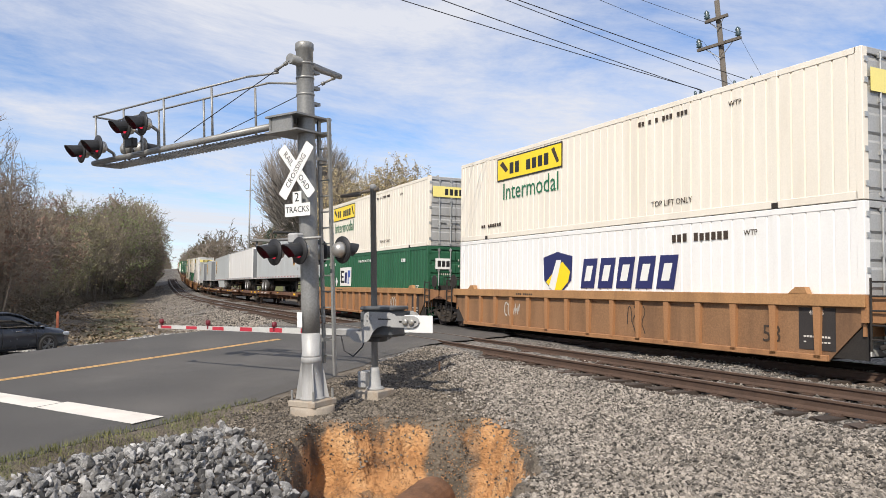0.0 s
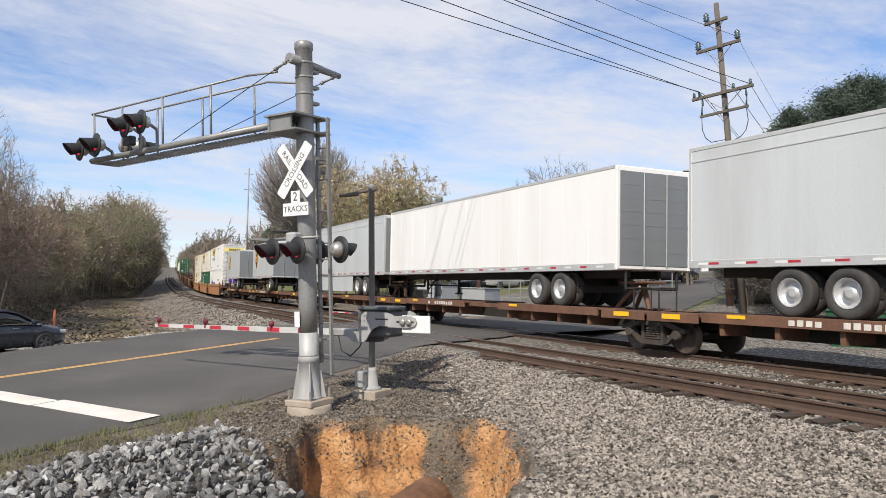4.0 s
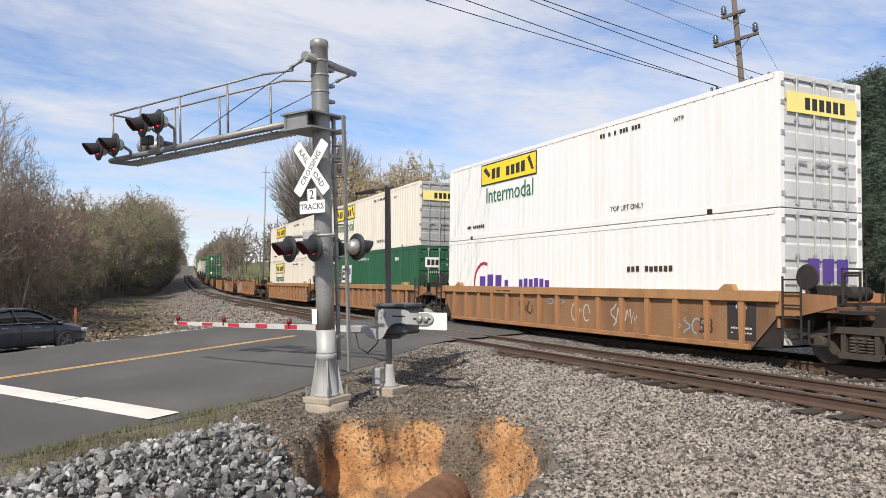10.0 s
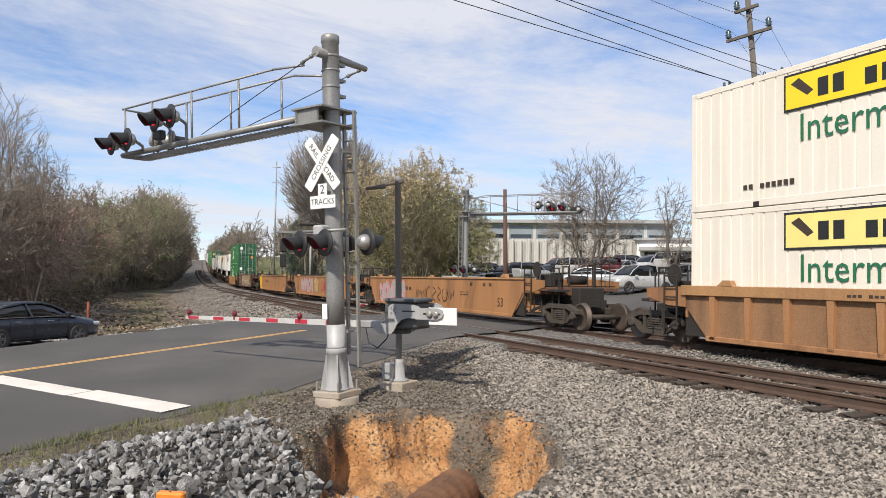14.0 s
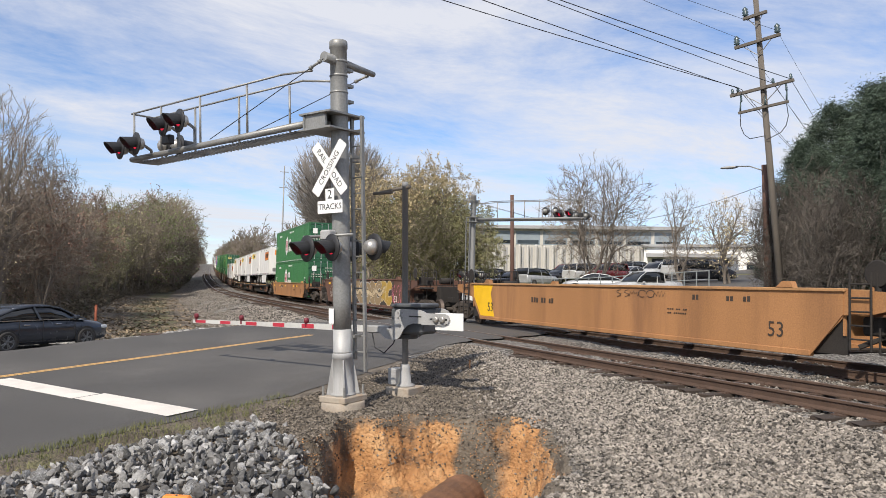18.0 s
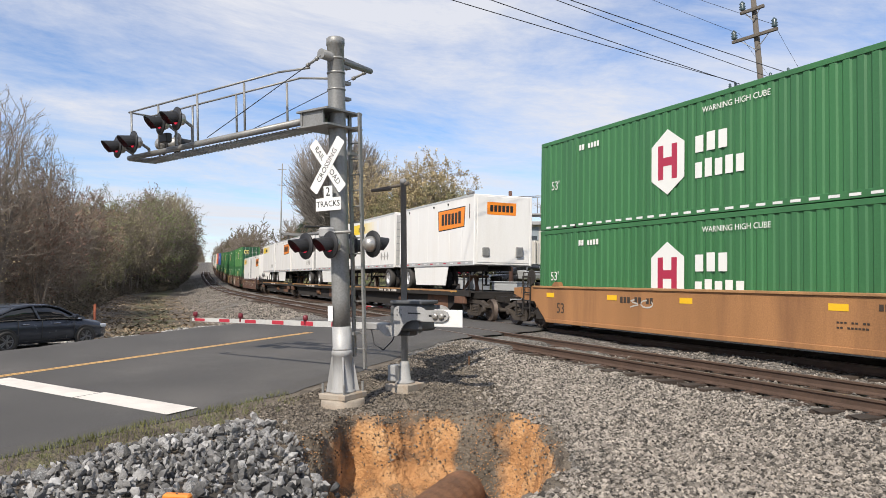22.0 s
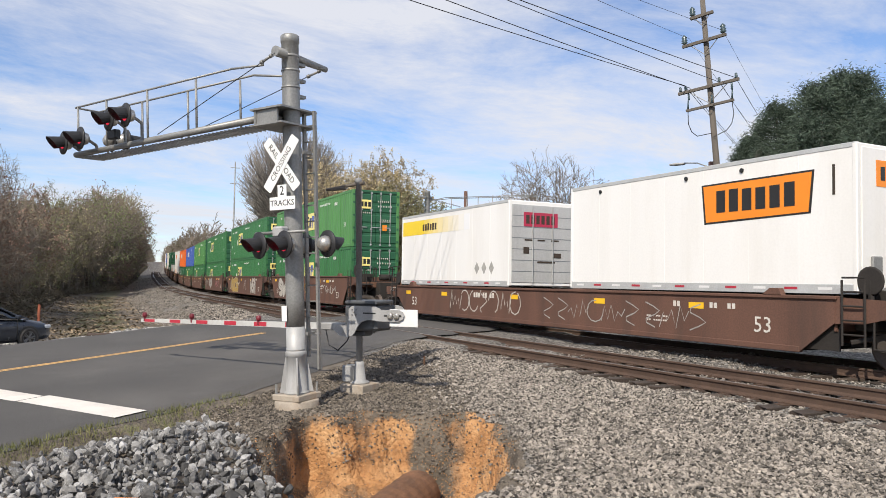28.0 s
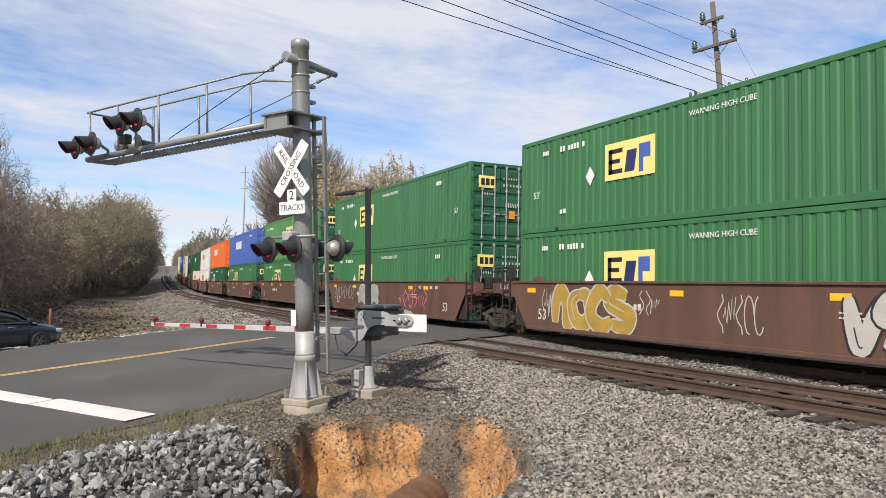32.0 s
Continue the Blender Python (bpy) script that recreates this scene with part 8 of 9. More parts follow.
# -- spine and flat cars --
def deck_car(length, label, flat=False, front_truck=True, rear_truck=True, seed=0):
    car = thing("flat_car" if flat else "spine_car", label, "railcar", "train of trailer cars")
    h = length / 2
    rng = random.Random(seed)
    paint = M["rust_car"]
    if flat:
        bm = bmesh.new()
        prism(bm, [(-h, 0.85), (-h + 1.5, 0.85), (-h + 2.6, 0.30), (h - 2.6, 0.30), (h - 1.5, 0.85), (h, 0.85), (h, 1.06), (-h, 1.06)], -1.05, 1.05)
        part("centre_sill", bm, M["car_dark"], car)
        solid("deck", M["car_dark"], car, [(-h, h, -1.3, 1.3, 1.06, 1.13)], taper=0.01)
        for sgn in (-1, 1):
            a, b = sorted((sgn * 1.34, sgn * 1.22))
            solid("side_sill", M["car_dark"], car, [(-h, h, a, b, 0.92, 1.16)], taper=0.01)
        for k in range(26):
            x = -h + 0.8 + k * (length - 1.6) / 25
            solid("reflector", M["yellow_mark"], car, [(x - 0.3, x + 0.3, -1.35, -1.34, 1.08, 1.15)]) if k in (1, 9, 16, 24) else None
        solid("edge_rail", M["tan_light"], car, [(-h + 1.2, h - 1.2, -1.352, -1.34, 1.095, 1.165)])
        solid("sill_panel", paint, car, [(h * 0.45, h - 2.7, -1.065, -1.05, 0.36, 0.95)], taper=0.006)
        bars(car, -2.2, 0.6, 0.98, 1.1, -1.345, M["stencil_white"], 14, 5)
        for e in (-1, 1):
            solid("end_step", paint, car, [(e * (h - 0.9) - 0.5, e * (h - 0.9) + 0.5, -1.34, -1.2, 0.62, 0.92)], taper=0.02)
            bm = bmesh.new()
            x = e * (h - 0.25)
            pipe(bm, [(x - 0.25, -1.28, 1.1), (x - 0.25, -1.28, 1.85), (x + 0.2, -1.28, 1.85), (x + 0.2, -1.28, 1.1)], 0.02, 6)
            pipe(bm, [(x, -0.6, 1.1), (x, -0.6, 2.0), (x, 0.2, 2.0)], 0.03, 6)
            part("hand_rail", bm, M["car_dark"], car)
        bm = bmesh.new()
        tube(bm, (0.4, -0.95, 0.62), (1.5, -0.95, 0.62), 0.22, 0.22, 12)
        part("air_tank", bm, M["rust"], car)
    else:
        bm = bmesh.new()
        prism(bm, [(-h, 0.62), (-h + 1.6, 0.62), (-h + 2.4, 0.5), (h - 2.4, 0.5), (h - 1.6, 0.62), (h, 0.62), (h, 1.0), (-h, 1.0)], -0.34, 0.34)
        part("spine", bm, M["car_dark"], car)
        # side platforms under the trailer's wheels
        for cx, w in ((-h + 4.6, 2.7), (h - 4.6, 2.7)):
            solid("wheel_platform", paint, car, [(cx - w, cx + w, -1.34, -0.34, 0.98, 1.03), (cx - w, cx + w, -1.36, -1.28, 0.82, 1.05), (cx - w, cx + w, 0.34, 1.34, 0.98, 1.03)], taper=0.008)
            for k in range(4):
                x = cx - w + 0.5 + k * (2 * w - 1.0) / 3
                bm = bmesh.new()
                prism(bm, [(x - 0.05, 0.55), (x + 0.05, 0.55), (x + 0.08, 0.98), (x - 0.08, 0.98)], -1.25, 1.25)
                part("outrigger", bm, paint, car)
            for k in range(1):
                x = cx - w + 1.0
                solid("reflector", M["yellow_mark"], car, [(x - 0.25, x + 0.25, -1.37, -1.362, 0.95, 1.03)])
        solid("long_rail", paint, car, [(-h + 1.4, h - 1.4, -1.1, -0.98, 0.86, 1.0)], taper=0.01)
        bars(car, -h + 4.2, -h + 6.4, 0.87, 1.0, -1.366, M["stencil_white"], 11, seed)
        for e in (-1, 1):
            solid("end_platform", paint, car, [(e * (h - 0.9) - 0.85, e * (h - 0.9) + 0.85, -1.3, 1.3, 0.92, 1.0), (e * (h - 0.9) - 0.85, e * (h - 0.9) + 0.85, -1.32, -1.26, 0.78, 1.02)], taper=0.01)
            solid("reflector", M["yellow_mark"], car, [(e * (h - 0.9) - 0.3, e * (h - 0.9) + 0.3, -1.335, -1.322, 0.86, 0.98)])
            bm = bmesh.new()
            x = e * (h - 0.45)
            pipe(bm, [(x, -1.28, 0.7), (x, -1.28, 1.6), (x, -0.7, 1.6), (x, -0.7, 1.0)], 0.02, 6)
            part("hand_rail", bm, M["car_dark"], car)
        bm = bmesh.new()
        tube(bm, (h - 6.9, -0.7, 0.68), (h - 5.9, -0.7, 0.68), 0.2, 0.2, 12)
        part("air_tank", bm, M["rust"], car)
    # trailer hitch
    for x in ((h - 2.2, -h + 2.2) if flat else (h - 1.6,)):
        bm = bmesh.new()
        tube(bm, (x - 0.7, -0.35, 1.02), (x, -0.12, 1.75), 0.06, 0.06, 6)
        tube(bm, (x - 0.7, 0.35, 1.02), (x, 0.12, 1.75), 0.06, 0.06, 6)
        tube(bm, (x + 0.3, 0, 1.02), (x, 0, 1.75), 0.08, 0.08, 6)
        box(bm, x - 0.45, x + 0.45, -0.45, 0.45, 1.72, 1.80, 0.02)
        part("trailer_hitch", bm, paint, car)
    tx = 0.0
    for on, e in ((front_truck, 1), (rear_truck, -1)):
        if on:
            bogie(car, e * (h - tx))
    for e in (-1, 1):
        solid("coupler", M["car_dark"], car, [(e * (h + 0.3) - 0.5, e * (h + 0.3) + 0.5, -0.12, 0.12, 0.72, 0.95)])
    return car


# -- containers --
CL, CH, CW = 16.154, 2.896, 2.59


def wall_mesh(x0, x1, z0, z1, y, sgn, pitch, depth, mat, name, smooth_panel=False):
    """A side with upright corrugations."""
    prof = []
    x = x0
    n = max(1, round((x1 - x0) / pitch))
    p = (x1 - x0) / n
    lip = 0.08 if smooth_panel else 0.28
    for i in range(n):
        a = x0 + i * p
        prof += [(a, 0), (a + p * (0.5 - lip) , 0), (a + p * (0.5 - lip * 0.5), depth), (a + p * (0.5 + lip * 0.5), depth), (a + p * (0.5 + lip), 0)]
    prof.append((x1, 0))
    bm = bmesh.new()
    lo = [bm.verts.new((a, y - sgn * d, z0)) for a, d in prof]
    hi = [bm.verts.new((a, y - sgn * d, z1)) for a, d in prof]
    for i in range(len(prof) - 1):
        bm.faces.new((lo[i], lo[i + 1], hi[i + 1], hi[i]))
    me = bpy.data.meshes.new(name)
    bm.to_mesh(me)
    bm.free()
    me.materials.append(mat)
    return me


def container(body, door, label, logo, rods=True, fine=False):
    c = thing("container", label, "container", "containers on the train")
    L, H, W = CL / 2, CH, CW / 2
    for sgn in (-1, 1):
        me = wall_mesh(-L + 0.16, L - 0.16, 0.15, H - 0.12, sgn * (W - 0.012), sgn, 0.31, 0.026, body, "side_wall", fine)
        share("side_wall", me, c, Matrix())
        for nm, z0, z1 in (("top_rail", H - 0.125, H), ("bottom_rail", 0.0, 0.16)):
            a, b = sorted((sgn * W, sgn * (W - 0.09)))
            solid(nm, body, c, [(-L + 0.12, L - 0.12, a, b, z0, z1)], taper=0.008)
        for x in (-6.1, 6.1):
            a, b = sorted((sgn * (W + 0.002), sgn * (W - 0.08)))
            solid("lift_post", body, c, [(x - 0.075, x + 0.075, a, b, 0.03, H - 0.03)], taper=0.006)
            for z in (0.0, H - 0.12):
                a, b = sorted((sgn * (W + 0.006), sgn * (W - 0.1)))
                solid("corner_casting", body if z else M["car_dark"], c, [(x - 0.09, x + 0.09, a, b, z - 0.004, z + 0.124)], taper=0.012)
        for x in (-L, L):
            a, b = sorted((x, x - math.copysign(0.16, x)))
            q, r = sorted((sgn * W, sgn * (W - 0.16)))
            solid("corner_post", body, c, [(a, b, q, r, 0, H)], taper=0.012)
    solid("roof", body, c, [(-L + 0.03, L - 0.03, -W + 0.03, W - 0.03, H - 0.03, H + 0.008)])
    solid("underframe", M["car_dark"], c, [(-L + 0.1, L - 0.1, -W + 0.1, W - 0.1, 0.02, 0.14)])
    solid("front_wall", body, c, [(-L + 0.02, -L + 0.06, -W + 0.14, W - 0.14, 0.1, H - 0.06)])
    solid("door_header", door, c, [(L - 0.1, L - 0.004, -W + 0.15, W - 0.15, H - 0.13, H)], taper=0.01)
    solid("door_sill", door, c, [(L - 0.1, L - 0.004, -W + 0.15, W - 0.15, 0, 0.13)], taper=0.01)
    for sgn in (-1, 1):
        bm = bmesh.new()
        a, b = sorted((sgn * 0.012, sgn * (W - 0.165)))
        # pressed horizontal panels
        zz = 0.14
        n = 5
        hgt = (H - 0.28) / n
        pr = []
        for k in range(n):
            z0 = zz + k * hgt
            pr += [(L - 0.05, z0 + 0.001), (L - 0.05, z0 + hgt * 0.1), (L - 0.015, z0 + hgt * 0.2), (L - 0.015, z0 + hgt * 0.8), (L - 0.05, z0 + hgt * 0.9)]
        pr += [(L - 0.05, zz + n * hgt), (L - 0.09, zz + n * hgt), (L - 0.09, zz)]
        prism(bm, pr, a, b)
        leaf = part("door", bm, door, c)
        if rods:
            for y in (0.25, 0.78):
                bm = bmesh.new()
                pipe(bm, [(L + 0.015, sgn * y, 0.06), (L + 0.015, sgn * y, H - 0.06)], 0.022, 6)
                for z in (0.12, 0.9, 1.9, H - 0.14):
                    box(bm, L - 0.02, L + 0.03, sgn * y - 0.05, sgn * y + 0.05, z - 0.04, z + 0.04)
                box(bm, L + 0.02, L + 0.05, *sorted((sgn * y, sgn * (y - 0.28))), 0.98, 1.02)
                part("lock_rod", bm, M["rod"], leaf)
            bm = bmesh.new()
            for z in (0.3, 0.95, 1.6, 2.25, 2.65):
                box(bm, L - 0.03, L + 0.02, *sorted((sgn * (W - 0.15), sgn * (W - 0.05))), z - 0.05, z + 0.05)
            part("hinge", bm, M["rod"] if fine else door, leaf)["kind"] = "stuff"
    logo(c, L, H, -W)
    return c


def jb_logo(pale=False):
    def f(c, L, H, y):
        a = M["logo_pale"] if pale else M["logo_yellow"]
        yy = y - 0.003
        plate("logo_border", M["black_ink"], c, -L + 2.72, -L + 6.58, 1.93, 2.72, yy, 0.004)
        p = plate("logo_panel", a, c, -L + 2.77, -L + 6.53, 1.98, 2.67, yy - 0.004, 0.004, "yellow logo panel")
        bars(p, -L + 3.5, -L + 5.9, 2.12, 2.50, yy - 0.008, M["black_ink"], 7, 4)
        shape("logo_scroll", M["stencil_dark"], p, [(-L + 2.9, 2.5), (-L + 3.3, 2.2), (-L + 3.45, 2.28), (-L + 3.1, 2.6)], yy - 0.008, 0.003)
        shape("logo_scroll", M["stencil_dark"], p, [(-L + 6.0, 2.55), (-L + 6.3, 2.1), (-L + 6.42, 2.14), (-L + 6.15, 2.62)], yy - 0.008, 0.003)
        words("Intermodal", 0.82, M["ink_green"], c, side_at(-L + 4.75, yy - 0.004, 1.52), squeeze=0.92)
        words("TOP LIFT ONLY", 0.2, M["stencil_dark"], c, side_at(L - 5.0, yy - 0.004, 0.42))
        bars(c, -L + 1.6, -L + 3.0, 0.40, 0.52, yy - 0.002, M["stencil_dark"], 9, 8)
        bars(c, L - 6.2, L - 4.3, 2.5, 2.62, yy - 0.002, M["stencil_dark"], 15, 9)
        words("WTP", 0.17, M["stencil_dark"], c, side_at(L - 3.0, yy - 0.004, 2.45))
        # tape on the doors
        bm = bmesh.new(); box(bm, L + 0.034, L + 0.038, -1.1, 1.1, 2.05, 2.5)
        d = part("door_logo_panel", bm, M["logo_pale"], c, "yellow logo panel on the doors")
        bm = bmesh.new()
        for k in range(6):
            box(bm, L + 0.038, L + 0.042, -0.55 + k * 0.22, -0.4 + k * 0.22, 2.14, 2.4)
        part("letter_bar", bm, M["black_ink"], d)
    return f


def swift_logo(c, L, H, y):
    yy = y - 0.003
    s = shape("shield", M["ink_navy"], c, [(-L + 5.6, 2.15), (-L + 6.35, 2.3), (-L + 7.1, 2.15), (-L + 7.05, 1.45), (-L + 6.35, 0.9), (-L + 5.65, 1.45)], yy, 0.004, "navy and yellow shield")
    shape("shield_stripe", M["logo_yellow"], s, [(-L + 5.75, 1.4), (-L + 6.6, 2.0), (-L + 7.0, 1.7), (-L + 6.9, 1.4), (-L + 6.35, 0.98)], yy - 0.004, 0.003)
    shape("shield_stripe", M["logo_white"], s, [(-L + 5.9, 1.25), (-L + 6.3, 2.05), (-L + 6.55, 2.05), (-L + 6.2, 1.08)], yy - 0.007, 0.003)
    x = -L + 7.5
    for i in range(5):
        shape("letter_shape", M["ink_navy"], c, [(x, 1.22), (x + 0.62, 1.22), (x + 0.78, 2.05), (x + 0.16, 2.05)], yy, 0.004)
        shape("letter_gap", M["logo_white"], c, [(x + 0.18, 1.42), (x + 0.46, 1.42), (x + 0.58, 1.85), (x + 0.30, 1.85)], yy - 0.004, 0.002)
        x += 0.78
    bars(c, L - 5.0, L - 3.2, 2.35, 2.55, yy, M["stencil_dark"], 10, 3)
    words("WTP", 0.17, M["stencil_dark"], c, side_at(L - 2.6, yy - 0.004, 2.45))


def emp_logo(tint, x0=4.2, diamond=True):
    def f(c, L, H, y):
        yy = y - 0.003
        p = plate("logo_panel", M[tint], c, -L + x0, -L + x0 + 1.95, 1.22, 2.22, yy, 0.004, "square logo panel")
        x = -L + x0
        for z0, z1, a, b in ((1.38, 2.05, 0.15, 0.30), (1.93, 2.05, 0.15, 0.72), (1.66, 1.77, 0.15, 0.62), (1.38, 1.5, 0.15, 0.72)):
            plate("letter_bar", M["black_ink"], p, x + a, x + b, z0, z1, yy - 0.004, 0.003)
        plate("letter_bar", M["ink_navy"], p, x + 0.80, x + 1.18, 1.38, 1.95, yy - 0.004, 0.003, slant=0.1)
        plate("letter_bar", M["blue"], p, x + 1.36, x + 1.52, 1.32, 2.05, yy - 0.004, 0.003)
        plate("letter_bar", M["blue"], p, x + 1.52, x + 1.78, 1.68, 2.05, yy - 0.004, 0.003)
        words("WARNING HIGH CUBE", 0.19, M["logo_white"], c, side_at(0.2 if x0 < 6 else 3.4, yy - 0.004, H - 0.42))
        words("53'", 0.3, M["logo_white"], c, side_at(L - 1.05, yy - 0.004, 1.15))
        words("53'", 0.3, M["logo_white"], c, side_at(-L + 0.9, yy - 0.004, 1.15))
        bars(c, -L + 2.1, -L + 3.3, 2.35, 2.52, yy, M["logo_white"], 9, 4)
        bars(c, -L + 1.2, -L + 1.55, 2.35, 2.5, yy, M["logo_white"], 3, 5)
        bars(c, L - 2.9, L - 2.4, 2.3, 2.48, yy, M["logo_white"], 3, 5)
        bars(c, -L + 2.1, -L + 2.45, 0.5, 0.64, yy, M["logo_white"], 2, 6)
        if diamond:
            shape("placard", M["logo_white"], c, [(-L + 3.35, 1.45), (-L + 3.55, 1.72), (-L + 3.75, 1.45), (-L + 3.55, 1.18)], yy, 0.004)
        bm = bmesh.new(); box(bm, L + 0.034, L + 0.038, -0.95, -0.28, 1.95, 2.4)
        d = part("door_logo_panel", bm, M[tint], c)
        bm = bmesh.new()
        for k in range(3):
            box(bm, L + 0.038, L + 0.042, -0.85 + k * 0.2, -0.7 + k * 0.2, 2.05, 2.3)
        part("letter_bar", bm, M["black_ink"], d)
        bm = bmesh.new()
        for z, a, b in ((2.35, 0.1, 0.75), (2.1, 0.1, 0.95), (1.4, 0.2, 0.8), (1.32, 0.2, 0.85), (1.75, -0.8, -0.2)):
            for k in range(6):
                q = a + (b - a) * k / 6
                box(bm, L + 0.036, L + 0.04, q, q + (b - a) / 18, z - 0.05, z + 0.03)
        part("letter_bar", bm, M["stencil_white"], c)["kind"] = "stuff"
        bm = bmesh.new(); box(bm, L + 0.034, L + 0.038, 0.35, 0.6, 0.85, 1.15)
        part("door_placard", bm, M["logo_orange"], c)
    return f


def hub_logo(c, L, H, y):
    yy = y - 0.003
    cx, cz = -L + 6.2, 1.45
    hexa = [(cx, cz - 0.85), (cx + 0.62, cz - 0.45), (cx + 0.62, cz + 0.45), (cx, cz + 0.85), (cx - 0.62, cz + 0.45), (cx - 0.62, cz - 0.45)]
    p = shape("hexagon_logo", M["logo_white"], c, hexa, yy, 0.004, "white hexagon logo")
    for a, b, z0, z1 in ((-0.36, -0.16, -0.45, 0.45), (0.16, 0.36, -0.45, 0.45), (-0.16, 0.16, -0.1, 0.12)):
        plate("letter_bar", M["ink_red"], p, cx + a, cx + b, cz + z0, cz + z1, yy - 0.004, 0.003)
    bars(c, cx + 0.95, cx + 2.1, cz + 0.08, cz + 0.55, yy, M["logo_white"], 3, 1)
    bars(c, cx + 0.95, cx + 2.6, cz - 0.55, cz - 0.1, yy, M["logo_white"], 5, 2)
    for k in range(34):
        x = -L + 0.5 + k * (2 * L - 1.0) / 33
        plate("tape", M["white_tape"], c, x - 0.13, x + 0.13, 0.05, 0.11, yy - 0.001, 0.003)
    words("53'", 0.4, M["logo_white"], c, side_at(L - 0.95, yy - 0.004, 1.4))
    words("53'", 0.4, M["logo_white"], c, side_at(-L + 0.9, yy - 0.004, 1.4))
    words("WARNING HIGH CUBE", 0.2, M["logo_white"], c, side_at(0.4, yy - 0.004, H - 0.36))
    bars(c, -L + 2.2, -L + 3.4, 2.35, 2.52, yy, M["logo_white"], 8, 4)
    bm = bmesh.new()
    for z, a, b in ((2.3, 0.1, 0.75), (2.05, 0.1, 1.0), (1.8, -0.95, -0.1), (1.62, -0.95, -0.1), (1.55, 0.2, 0.95)):
        for k in range(7):
            q = a + (b - a) * k / 7
            box(bm, L + 0.036, L + 0.04, q, q + (b - a) / 18, z - 0.05, z + 0.04)
    part("letter_bar", bm, M["stencil_white"], c)["kind"] = "stuff"
    bm = bmesh.new(); box(bm, L + 0.034, L + 0.038, -0.95, -0.6, 2.05, 2.45)
    part("door_logo", bm, M["logo_white"], c)
    bm = bmesh.new(); box(bm, L + 0.034, L + 0.038, 0.55, 0.85, 0.8, 1.15)
    part("door_placard", bm, M["logo_orange"], c)


def stg_logo(c, L, H, y):
    yy = y - 0.003
    bm = bmesh.new()
    ribbon(bm, [(-L + 3.0 + 0.75 * math.cos(a * 0.35 + 1.2), 1.25 + 0.75 * math.sin(a * 0.35 + 1.2)) for a in range(13)], 0.1, yy)
    part("logo_arc", bm, M["ink_red"], c)
    bars(c, -L + 2.6, -L + 4.4, 0.9, 1.6, yy, M["ink_purple"], 3, 1)
    bars(c, -L + 4.5, -L + 7.4, 0.95, 1.45, yy, M["ink_purple"], 9, 2)
    bars(c, L - 5.0, L - 3.2, 1.6, 1.75, yy, M["stencil_dark"], 10, 3)
    bm = bmesh.new()
    for k in range(3):
        box(bm, L + 0.036, L + 0.04, -0.5 + k * 0.45, -0.15 + k * 0.45, 1.35, 1.85)
    part("letter_bar", bm, M["ink_purple"], c)


def plain_logo(mat):
    def f(c, L, H, y):
        plate("logo_panel", M[mat], c, -L + 4.5, -L + 8.0, 1.5, 2.2, y - 0.003, 0.004)
        bars(c, L - 4.0, L - 2.4, 2.35, 2.5, y - 0.003, M["logo_white"], 9, 2)
    return f


# -- road trailers on the deck cars --
def tyre_mesh():
    bm = bmesh.new()
    lathe(bm, [(0.29, 0.06), (0.29, -0.13), (0.44, -0.14), (0.49, -0.12), (0.51, -0.06), (0.51, 0.06), (0.49, 0.12), (0.44, 0.14), (0.29, 0.13)], (0, 0, 0), "y", 24)
    return mesh_of("tyre", bm, M["rubber"])


def rim_mesh():
    bm = bmesh.new()
    lathe(bm, [(0.05, -0.06), (0.12, -0.08), (0.13, -0.01), (0.24, 0.02), (0.27, -0.10), (0.30, -0.138), (0.30, 0.1), (0.05, 0.1)], (0, 0, 0), "y", 20)
    return mesh_of("rim", bm, M["rim"])


TYRE, RIM = tyre_mesh(), rim_mesh()


